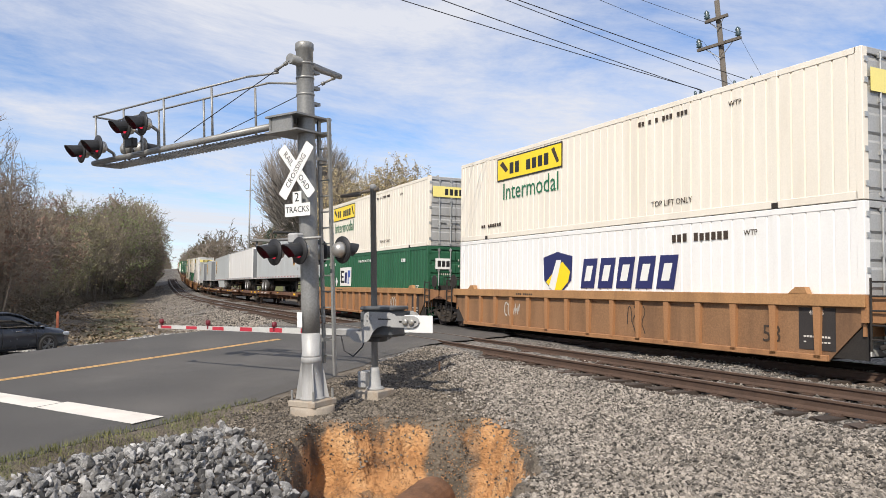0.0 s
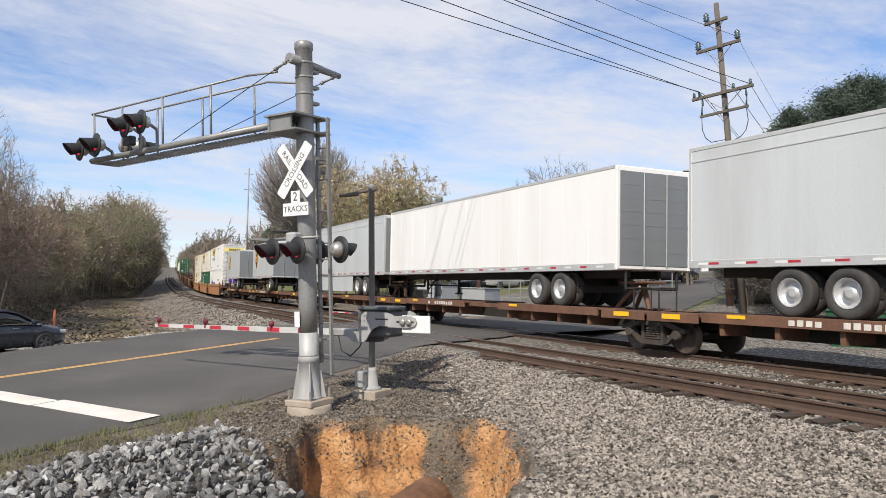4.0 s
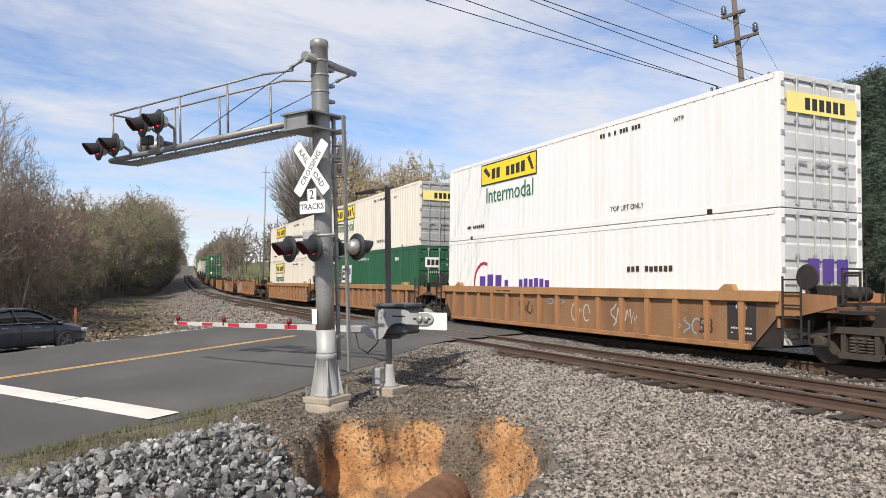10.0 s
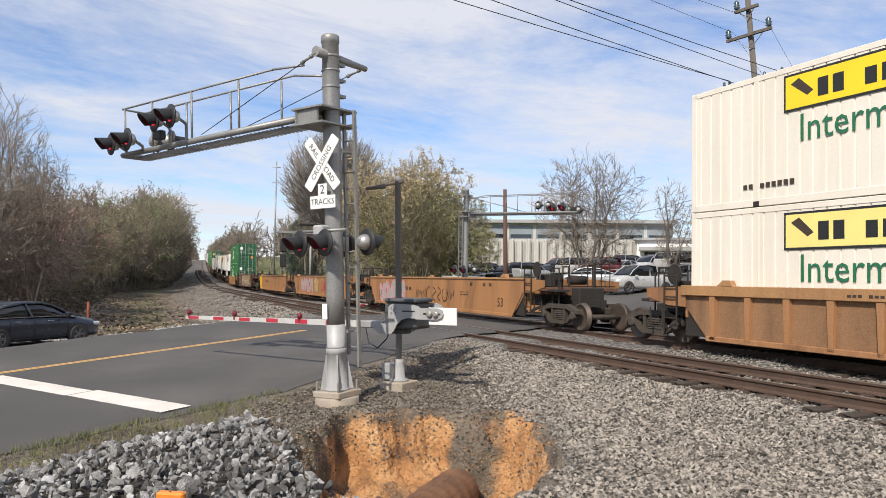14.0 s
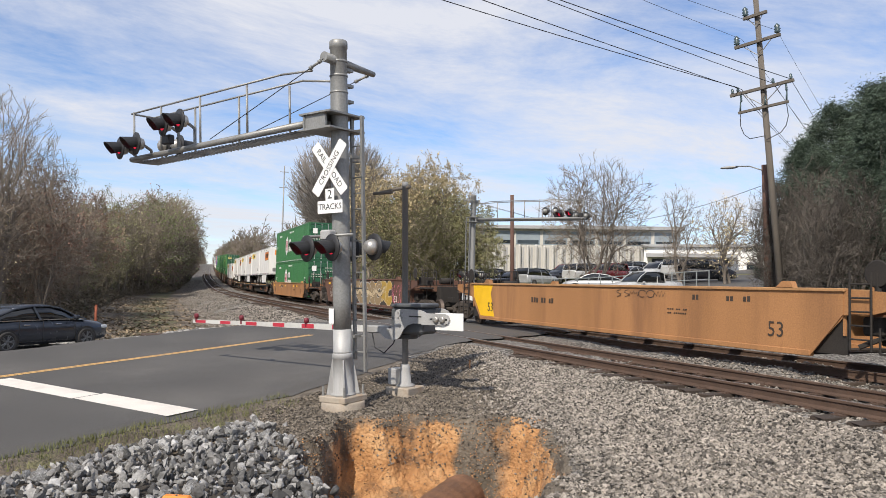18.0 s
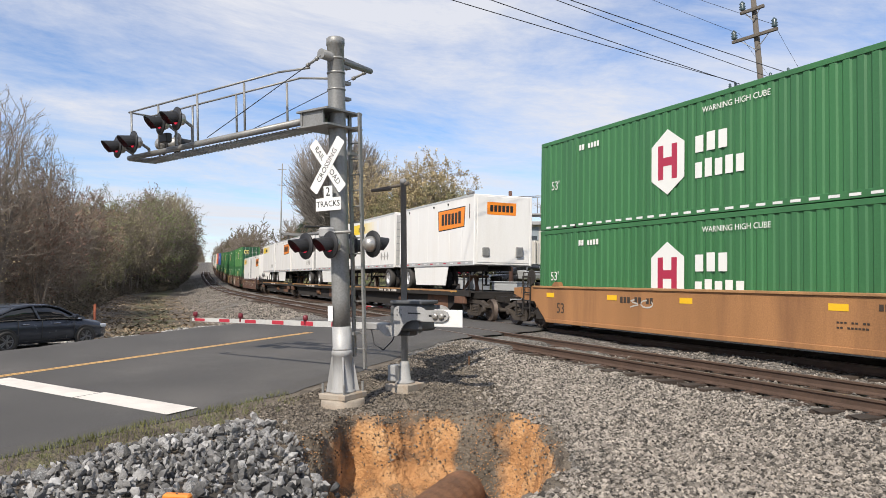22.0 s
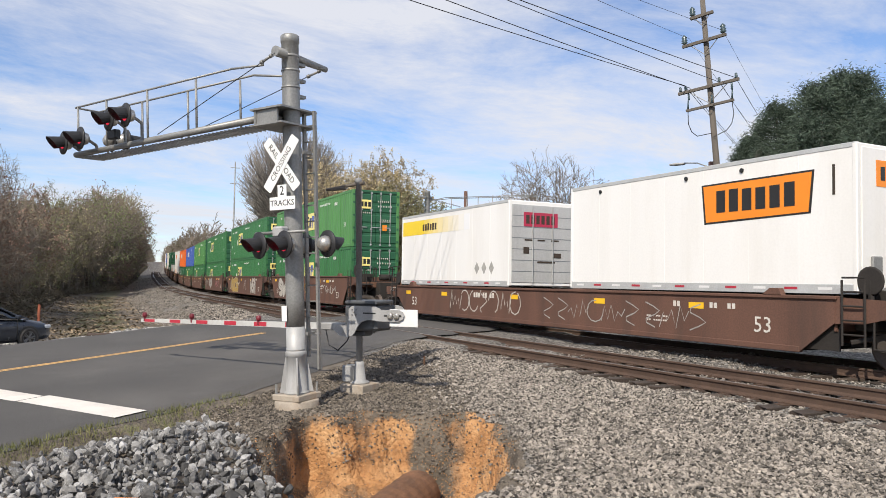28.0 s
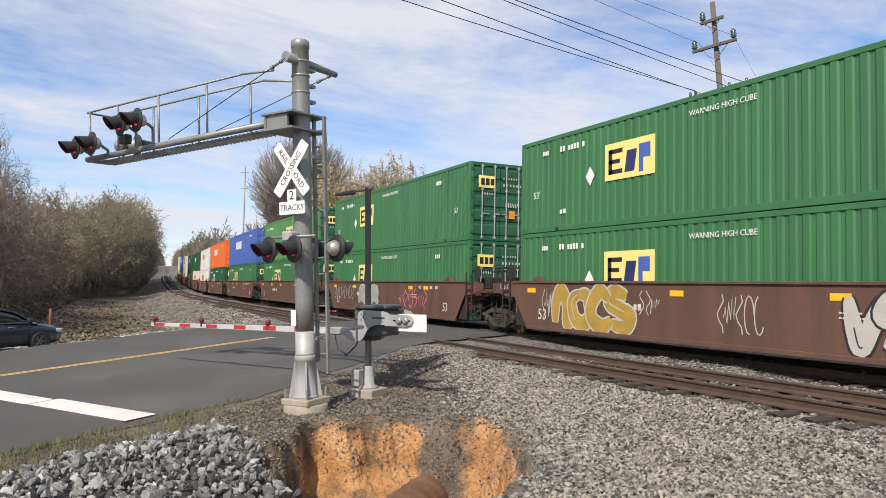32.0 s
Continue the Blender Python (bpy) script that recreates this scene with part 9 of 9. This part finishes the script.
def trailer(length, skin, label, nose_front, logo, skirt=False, end_mat="trailer_end", tandem=True, floor=1.06, base=0.0):
    """A semi-trailer; z = 0 at its wheels' foot. base: body raised or lowered."""
    t = thing("semi_trailer", label, "trailer", "trailers on the train")
    h, w = length / 2, 1.295
    z0, z1 = floor + base, floor + base + 2.82
    f = 1 if nose_front else -1
    bm = bmesh.new()
    box(bm, -h, h, -w, w, z0, z1, 0.03)
    part("body", bm, skin, t)
    for sgn in (-1, 1):
        a, b = sorted((sgn * (w + 0.012), sgn * (w - 0.03)))
        solid("top_rail", M["trailer_rail"], t, [(-h, h, a, b, z1 - 0.09, z1 + 0.004)], taper=0.008)
        solid("bottom_rail", M["trailer_rail"], t, [(-h, h, a, b, z0 - 0.02, z0 + 0.17)], taper=0.008)
        if skin == M["trailer_grey"]:
            solid("rub_rail", M["trailer_rail"], t, [(-h, h, a, b, z1 - 0.36, z1 - 0.32)], taper=0.006)
        for x in (-h, h):
            a, b = sorted((sgn * (w + 0.014), sgn * (w - 0.1)))
            c, d = sorted((x + math.copysign(0.014, x), x - math.copysign(0.09, x)))
            solid("corner_post", M["trailer_rail"] if skin == M["trailer_grey"] else skin, t, [(c, d, a, b, z0, z1)], taper=0.02)
    # panel seams
    bm = bmesh.new()
    n = int(length / 1.22)
    for k in range(1, n):
        x = -h + k * length / n
        box(bm, x - 0.012, x + 0.012, -w - 0.004, -w + 0.01, z0 + 0.17, z1 - 0.09)
    part("panel_seam", bm, skin, t)
    # conspicuity tape
    k = 0
    x = -h + 0.3
    while x < h - 0.3:
        plate("tape", M["red_tape"] if k % 2 else M["white_tape"], t, x, x + 0.3, z0 + 0.06, z0 + 0.11, -w - 0.0125, 0.003)
        x += 0.3 if (skin != M["trailer_white"] and k % 2 == 0) else 0.75
        k += 1
    # the end that looks to +x
    xe = h
    if nose_front:
        solid("nose_panel", skin if skin == M["trailer_white"] else M["trailer_grey"], t, [(xe, xe + 0.02, -w + 0.12, w - 0.12, z0 + 0.1, z1 - 0.08)], taper=0.008)
        bm = bmesh.new()
        box(bm, xe + 0.02, xe + 0.12, 0.55, 0.85, z0 + 0.35, z0 + 0.75, 0.02)
        box(bm, xe + 0.02, xe + 0.08, -0.95, -0.65, z0 + 0.35, z0 + 0.7, 0.02)
        part("connection_box", bm, M["galv"], t)
    else:
        solid("rear_door", M[end_mat], t, [(xe, xe + 0.02, -w + 0.1, w - 0.1, z0 + 0.12, z1 - 0.14)], taper=0.006)
        bm = bmesh.new()
        for z in range(1, 7):
            zz = z0 + 0.12 + z * (2.56 / 7)
            box(bm, xe + 0.018, xe + 0.024, -w + 0.1, w - 0.1, zz - 0.012, zz + 0.012)
        part("door_seam", bm, M["trailer_end"], t)
        bm = bmesh.new()
        for y in (-0.4, 0.4):
            pipe(bm, [(xe + 0.05, y, z0 + 0.1), (xe + 0.05, y, z1 - 0.15)], 0.018, 6)
        part("lock_rod", bm, M["rod"], t)
        bm = bmesh.new()
        pipe(bm, [(xe - 0.1, -0.9, z0), (xe - 0.1, -0.9, 0.55), (xe - 0.1, 0.9, 0.55), (xe - 0.1, 0.9, z0)], 0.04, 6)
        part("underride_guard", bm, M["car_dark"], t)
    # chassis
    solid("chassis", M["car_dark"], t, [(-h + 0.4, h - 0.4, -0.6, -0.48, z0 - 0.22, z0 - 0.0), (-h + 0.4, h - 0.4, 0.48, 0.6, z0 - 0.22, z0 - 0.0)])
    rear = -f
    axles = [rear * (h - 2.7), rear * (h - 3.95)] if tandem else [rear * (h - 1.05)]
    if base > -0.5:
        for x in axles:
            for y in (-1.12, 1.12, -0.8, 0.8):
                wh = new("wheel", RIM)
                wh.parent = t
                wh.matrix_basis = pose(x, y, 0.51, 0, 0, 0 if y < 0 else 180)
                share("tyre", TYRE, wh, Matrix())
            solid("suspension", M["car_dark"], t, [(x - 0.5, x + 0.5, -0.95, 0.95, 0.42, 0.62), (x - 0.08, x + 0.08, -0.6, 0.6, 0.6, z0)])
        bm = bmesh.new()
        lx = f * (h - 3.0)
        for y in (-0.75, 0.75):
            tube(bm, (lx, y, z0), (lx, y, 0.28), 0.06, 0.05, 6)
            box(bm, lx - 0.14, lx + 0.14, y - 0.12, y + 0.12, 0.22, 0.28)
        pipe(bm, [(lx, -0.75, 0.6), (lx, 0.75, 0.6)], 0.035, 6)
        pipe(bm, [(lx, -0.75, 0.35), (lx - f * 0.8, -0.6, z0)], 0.03, 6)
        part("landing_gear", bm, M["car_dark"], t)
    if skirt:
        a, b = (axles[-1] + f * 0.75, f * (h - 4.0)) if tandem else (axles[-1] + f * 0.9, f * (h - 2.6))
        q = (b, a) if a > b else (a, b)
        bm = bmesh.new()
        prism(bm, [(q[0] + 0.3, z0 - 0.85), (q[1] - 0.3, z0 - 0.85), (q[1], z0), (q[0], z0)] if not tandem else [(q[0] + (1.6 if f < 0 else 0), z0 - 0.85), (q[1] - (1.6 if f > 0 else 0), z0 - 0.85), (q[1], z0), (q[0], z0)], -w + 0.03, -w + 0.06)
        part("side_skirt", bm, skin, t)
    logo(t, h, z0, z1, -w, f)
    return t


def parcel_logo(x0):
    """A brown and gold shield."""
    def f(t, h, z0, z1, y, fr):
        cx, cz = fr * (h - x0), z0 + 1.62
        yy = y - 0.002
        o = [(-0.55, 0.72), (0.0, 0.84), (0.55, 0.72), (0.55, -0.25), (0.3, -0.65), (0.0, -0.86), (-0.3, -0.65), (-0.55, -0.25)]
        s = shape("shield", M["logo_gold"], t, [(cx + a, cz + b) for a, b in o], yy, 0.004, "brown and gold shield logo")
        shape("shield_field", M["logo_brown"], s, [(cx + a, cz + b) for a, b in ((-0.48, 0.0), (-0.36, 0.26), (-0.1, 0.48), (0.2, 0.6), (0.48, 0.64), (0.48, -0.25), (0.27, -0.6), (0.0, -0.78), (-0.27, -0.6), (-0.48, -0.25))], yy - 0.004, 0.003)
        for k, (a, b) in enumerate(((-0.36, -0.14), (-0.1, 0.12), (0.16, 0.38))):
            plate("letter_bar", M["logo_gold"], s, cx + a, cx + b, cz - 0.28, cz + 0.2, yy - 0.007, 0.003)
            plate("letter_gap", M["logo_brown"], s, cx + a + 0.07, cx + b - 0.07, cz - 0.16, cz + 0.2 * (k < 1) + 0.08, yy - 0.01, 0.002)
        words("53'", 0.24, M["stencil_dark"], t, side_at(fr * (h - 0.75), yy - 0.003, z0 + 0.55))
    return f


def freight_logo(fade):
    """Orange panel with dark bars, or a yellow band that fades out."""
    def f(t, h, z0, z1, y, fr):
        yy = y - 0.002
        if fade:
            x = -h + 0.05
            for k in range(14):
                w = 0.42
                m = M["fade_%d" % min(9, max(0, k - 4))]
                plate("fade_band", m, t, x, x + w + 0.001, z1 - 0.82 + 0.0 * k, z1 - 0.24, yy, 0.003)
                x += w
            bars(t, -h + 2.0, -h + 3.3, z1 - 0.68, z1 - 0.4, yy - 0.003, M["stencil_dark"], 6, 3)
            for k in range(3):
                cx = h - 2.1 + 0.5 * k
                shape("placard", M["graf_grey"], t, [(cx - 0.17, z0 + 0.6), (cx, z0 + 0.38), (cx + 0.17, z0 + 0.6), (cx, z0 + 0.82)], yy, 0.003)
            bm = bmesh.new(); box(bm, h + 0.025, h + 0.03, -0.75, 0.6, z1 - 0.85, z1 - 0.38)
            q = part("door_logo_panel", bm, M["ink_red"], t, "faded red logo panel on the doors")
            bm = bmesh.new()
            for k in range(6):
                box(bm, h + 0.03, h + 0.034, -0.66 + k * 0.2, -0.53 + k * 0.2, z1 - 0.76, z1 - 0.47)
            part("letter_bar", bm, M["stencil_dark"], q)["kind"] = "stuff"
            for y2, z2, w2, h2 in ((-0.7, 1.15, 0.3, 0.05), (-0.2, 1.15, 0.3, 0.05), (0.35, 1.15, 0.3, 0.05), (-0.75, 0.72, 0.22, 0.22), (0.45, 0.6, 0.3, 0.16), (-0.2, 0.42, 0.7, 0.06)):
                bm = bmesh.new(); box(bm, h + 0.025, h + 0.029, y2, y2 + w2, z0 + 0.35 + z2, z0 + 0.35 + z2 + h2)
                part("door_sticker", bm, M["stencil_dark"], t)
        else:
            cx, cz = h - 2.3, z1 - 0.85
            o = [(-1.3, -0.44), (1.3, -0.38), (1.38, 0.40), (-1.38, 0.38)]
            b = shape("logo_border", M["black_ink"], t, [(cx + a * 1.04, cz + c * 1.1) for a, c in o], yy, 0.003)
            p = shape("logo_panel", M["logo_orange"], t, [(cx + a, cz + c) for a, c in o], yy - 0.003, 0.003, "orange logo panel")
            bars(p, cx - 1.05, cx + 1.05, cz - 0.24, cz + 0.26, yy - 0.006, M["black_ink"], 6, 7)
            bm = bmesh.new(); box(bm, h + 0.021, h + 0.026, -0.75, 0.55, z1 - 0.8, z1 - 0.3)
            q = part("nose_logo_panel", bm, M["logo_orange"], t)
            bm = bmesh.new()
            for k in range(6):
                box(bm, h + 0.026, h + 0.03, -0.62 + k * 0.18, -0.49 + k * 0.18, z1 - 0.68, z1 - 0.42)
            part("letter_bar", bm, M["black_ink"], q)
            for dx in (-4.3, -1.2, 0.4):
                bm = bmesh.new()
                lathe(bm, [(0.05, -0.03), (0.05, 0.0)], (h - 3.0 + dx, yy, z1 - 0.22), "y", 8)
                part("vent", bm, M["black_ink"], t)
            bars(t, h - 0.5, h - 0.42, z1 - 0.95, z1 - 0.35, yy, M["stencil_dark"], 1, 7)
    return f


for k_ in range(10):
    a_ = 1 - k_ / 9
    M["fade_%d" % k_] = material("fading_yellow_band", tuple(0.83 * (1 - a_) + c * a_ for c in (0.86, 0.62, 0.03)), 0.42, 0, 0.04, 1, 20, 0)


def ride(ob, s, up):
    RIDERS.append((ob, s, up))
    ob.matrix_basis = rail_pose(s, 0.0, up)


PROTO = {}


def load(kind, s, up):
    """A container of a kind at s, the first built and the rest copied."""
    if kind not in PROTO:
        PROTO[kind] = KINDS[kind]()
        ob = PROTO[kind]
    else:
        ob = copy_thing(PROTO[kind], Matrix())
    ride(ob, s, up)
    return ob


KINDS = {
    "jb": lambda: container(M["cream"], M["door_grey"], "cream corrugated container with a yellow logo panel and silver doors", jb_logo(), fine=True),
    "jb_pale": lambda: container(M["cream"], M["door_grey"], "cream corrugated container with a faded yellow logo panel", jb_logo(True), fine=True),
    "jb_white": lambda: container(M["white"], M["door_pale"], "white corrugated container with a yellow logo panel and white doors", jb_logo(), fine=True),
    "swift": lambda: container(M["white"], M["door_grey"], "white corrugated container with a navy shield logo", swift_logo, fine=True),
    "stg": lambda: container(M["white"], M["door_pale"], "white corrugated container with violet letters", stg_logo, fine=True),
    "emp": lambda: container(M["green_deep"], M["green_deep"], "green corrugated container with a white square logo", emp_logo("logo_white")),
    # the next four have doors in a darker green than their sides
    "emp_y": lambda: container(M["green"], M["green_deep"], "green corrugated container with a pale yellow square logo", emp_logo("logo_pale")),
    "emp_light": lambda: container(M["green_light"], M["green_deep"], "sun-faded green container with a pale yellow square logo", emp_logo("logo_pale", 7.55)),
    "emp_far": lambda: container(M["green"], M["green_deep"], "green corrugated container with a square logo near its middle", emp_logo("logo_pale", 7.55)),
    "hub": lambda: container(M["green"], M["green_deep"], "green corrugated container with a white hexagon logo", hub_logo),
    "blue": lambda: container(M["blue"], M["blue"], "blue corrugated container stacked on a well car", plain_logo("logo_white")),
    "orange": lambda: container(M["orange"], M["orange"], "orange corrugated container stacked on a well car", plain_logo("logo_white")),
    "white": lambda: container(M["white"], M["door_grey"], "white corrugated container stacked on a well car", plain_logo("logo_orange"), fine=True),
    "dark": lambda: container(M["green_deep"], M["green_deep"], "dark green corrugated container", plain_logo("logo_white")),
}

LOW, HIGH = 0.32, 0.32 + CH + 0.022


def stack(s, low, high):
    if low:
        load(low, s, LOW)
    if high:
        load(high, s, HIGH)


def build_train():
    rib = "tan ribbed steel well car with grimy chords and stencilled panels"
    # first articulated set
    ride(well_car("ribbed", rib, True, True, [G_scrawl(-4.6, -3.7, 0.6, 1.05, "graf_white", 4, 0.05, 4), G_scrawl(1.6, 2.3, 0.4, 1.1, "stencil_dark", 8, 0.03, 4)]), 0.92, 0)
    stack(0.92, "swift", "jb")
    ride(well_car("ribbed", rib, False, True, [G_scrawl(3.9, 4.9, 0.5, 1.05, "graf_white", 14, 0.05, 4)]), -18.2, 0)
    stack(-18.2, "emp", "jb")
    # trailers on spine cars
    spine = "rusty brown spine car with wheel platforms and a trailer hitch"
    grey, white = M["trailer_grey"], M["trailer_white"]
    for seed, (b0, b1) in enumerate(zip((-31.7, -48.8, -65.9, -83.1, -100.5), (-48.8, -65.9, -83.1, -100.5, -117.7))):
        ride(deck_car(b0 - b1, spine, False, True, seed == 4, seed + 1), (b0 + b1) / 2, 0)
    gl = "pale grey trailer with a brown-gold shield"
    ride(trailer(16.15, grey, gl + " and tandem wheels", True, parcel_logo(1.85), False), -39.25, 1.03)
    ride(trailer(16.15, white, "plain white semi-trailer with grey hinged rear doors", False, lambda *a: None, False), -58.0, 1.03)
    ride(trailer(16.15, grey, gl + " and a long side skirt", False, parcel_logo(1.9), True), -75.0, 1.03)
    pup = trailer(8.6, grey, "short " + gl + " on one axle", False, parcel_logo(1.7), False, tandem=False)
    ride(pup, -96.0, 1.03)
    ride(copy_thing(pup, Matrix()), -113.25, 1.03)
    # second ribbed set
    ride(well_car("ribbed", rib, True, True, [G_scrawl(2.0, 6.0, 1.26, 1.44, "graf_pink", 31, 0.04, 6), G_scrawl(0.7, 1.6, 0.5, 1.0, "graf_white", 32, 0.04, 3), G_scrawl(2.5, 3.6, 0.45, 1.05, "graf_white", 33, 0.04, 3), G_scrawl(-2.4, -1.5, 0.6, 1.0, "stencil_dark", 34, 0.05, 3), G_scrawl(5.0, 6.3, 0.42, 0.8, "graf_blue", 35, 0.04, 4), G_scrawl(-0.6, 0.4, 0.95, 1.12, "graf_blue", 36, 0.03, 3)]), -131.35, 0)
    stack(-131.35, "stg", "jb_white")
    ride(well_car("ribbed", rib, False, True, [G_scrawl(-4.5, -2.6, 0.5, 1.1, "ink_red", 41, 0.06, 3), G_scrawl(0.5, 3.5, 0.5, 1.1, "graf_grey", 42, 0.04, 6)]), -150.80, 0)
    stack(-150.80, "emp", "jb")
    ride(well_car("ribbed", rib, False, True, [G_scrawl(-2.9, 0.2, 0.5, 1.1, "graf_white", 51, 0.06, 3), G_scrawl(1.6, 4.2, 0.45, 1.05, "graf_pink", 52, 0.04, 4), G_scrawl(5.2, 7.0, 0.4, 1.1, "graf_white", 53, 0.05, 4)]), -170.15, 0)
    stack(-170.15, "jb_pale", "jb")
    # empty wells
    tan = "empty orange-tan smooth-sided well car"
    ride(well_car("tan", tan + " with sprayed lettering", True, True, [G_blob(-6.6, -2.9, 0.4, 1.4, "graf_grey", "graf_pink", 61, 6), G_scrawl(-1.5, 2.5, 0.6, 1.2, "stencil_dark", 62, 0.05, 7)]), -194.1, 0)
    ride(well_car("tan", tan + " with pink and white lettering", False, True, [G_blob(-5.5, -1.5, 0.5, 1.45, "graf_grey", "graf_pink", 71, 5), G_blob(-1.0, 0.0, 0.6, 1.5, "graf_gold", "graf_white", 72, 2), G_scrawl(0.9, 3.0, 0.6, 1.2, "ink_red", 73, 0.12, 3), G_scrawl(3.3, 5.4, 0.7, 1.1, "stencil_dark", 74, 0.04, 6)]), -214.5, 0)
    ride(well_car("tan", tan + " with a yellow end patch", False, True, [G_scrawl(1.0, 3.0, 1.3, 1.5, "stencil_dark", 81, 0.02, 6)]), -234.3, 0)
    ride(well_car("brown", "empty brown well car covered in grey and gold lettering", True, True, [G_ground(-4.0, 6.2, 0.34, 1.66, "graf_coal", 90), G_blob(-3.8, 4.2, 0.36, 1.62, "graf_tan", "graf_white", 91, 8), G_wild(-3.6, 4.0, 0.42, 1.58, "graf_cream", "graf_coal", 92, 4), G_blob(4.2, 6.0, 0.4, 1.6, "graf_gold", "graf_cream", 94, 2), G_scrawl(6.0, 7.4, 0.5, 1.45, "graf_pink", 95, 0.03, 5), G_scrawl(-6.9, -4.6, 0.7, 1.3, "graf_grey", 96, 0.03, 4)]), -257.9, 0)
    ride(well_car("fec_tan", "orange-tan well car with yellow reflectors", True, True, [G_scrawl(-3.2, -2.2, 0.9, 1.1, "graf_white", 99, 0.04, 2)]), -281.45, 0)
    stack(-281.45, "hub", "hub")
    # flat cars with short trailers
    for s, k in ((-304.1, 7), (-322.7, 8), (-341.3, 9)):
        ride(deck_car(18.4, "black articulated spine car with a tan edge rail", True, k == 7, True, k), s, 0)
    a = trailer(8.6, white, "short white trailer with an orange logo panel", True, freight_logo(False), True, tandem=False)
    b = trailer(8.6, white, "short white trailer with a fading yellow band", False, freight_logo(True), False, "trailer_end_pale", tandem=False)
    for k, s in enumerate((-298.9, -308.35, -317.65, -327.4, -336.75, -346.3)):
        src = b if k % 2 else a
        ride(src if k < 2 else copy_thing(src, Matrix()), s, 1.13)
    # trailers down in a well
    ride(well_car("fec_brown", "brown well car with yellow reflectors and white scrawls", True, True, [G_scrawl(-5.2, -0.6, 0.5, 1.25, "graf_white", 111, 0.04, 7), G_scrawl(0.5, 7.0, 0.5, 1.1, "graf_grey", 112, 0.03, 9)], 10.0), -364.7, 0)
    a2 = trailer(8.6, white, "white trailer with an orange panel down in a well car", True, freight_logo(False), False, tandem=False, floor=1.06, base=-0.55)
    b2 = trailer(8.6, white, "white trailer with a fading yellow band in a well car", False, freight_logo(True), False, "trailer_end_pale", tandem=False, floor=1.06, base=-0.55)
    ride(a2, -358.7, 0.9)
    ride(b2, -370.6, 0.9)
    # green stacks on brown wells
    br = "oxide-brown smooth-sided well car with sprayed lettering"
    sets = [(-389.4, "emp_far", "emp_light", [G_blob(-6.1, -2.6, 0.35, 1.6, "graf_white", "graf_black", 121, 4), G_scrawl(-1.0, 1.2, 0.7, 1.5, "graf_gold", 122, 0.05, 5), G_scrawl(3.6, 6.2, 0.8, 1.25, "graf_white", 123, 0.05, 6)]),
            (-408.85, "emp_y", "emp_y", [G_blob(-5.9, -2.6, 0.35, 1.62, "graf_gold", "graf_white", 131, 4), G_scrawl(-6.6, -6.0, 0.6, 1.5, "graf_white", 132, 0.03, 3), G_scrawl(-2.3, -1.6, 0.9, 1.5, "graf_white", 135, 0.03, 3), G_scrawl(0.2, 1.5, 0.6, 1.45, "graf_white", 133, 0.03, 5), G_blob(3.3, 5.4, 0.35, 1.6, "graf_white", "graf_black", 134, 3)]),
            (-428.5, "emp_y", "emp_y", [G_scrawl(-7.2, -4.0, 0.8, 1.5, "graf_grey", 141, 0.05, 8), G_blob(-3.2, -0.6, 0.5, 1.5, "graf_grey", "graf_white", 142, 3), G_scrawl(2.0, 5.0, 0.6, 1.4, "graf_pink", 143, 0.04, 6)]),
            (-447.9, "emp_y", "emp_light", []), (-467.5, "emp_y", "blue", []), (-487.2, "emp", "orange", []), (-506.9, "white", "white", []),
            (-526.5, "white", "dark", []), (-546.1, "dark", "dark", []), (-565.7, "white", "jb_pale", []), (-585.3, "dark", "blue", []), (-604.9, "white", "white", [])]
    for k, (s, lo, hi, gr) in enumerate(sets):
        ride(well_car("brown", br if gr else "oxide-brown smooth-sided well car", k == 0, True, gr), s, 0)
        stack(s, lo, hi)


build_train()


# how far the train has run at each time: its speed falls slightly
def run(t):
    if t <= 24:
        return 13.0 * t
    e = t - 24
    return 312.0 + 13.0 * e - 0.025 * e * e


def motions():
    times = [0.0] + [float(k) for k in range(1, 33)]
    for ob, s, up in RIDERS:
        walk(ob, [(t, rail_pose(s + run(t), 0.0, up)) for t in times])

motions()
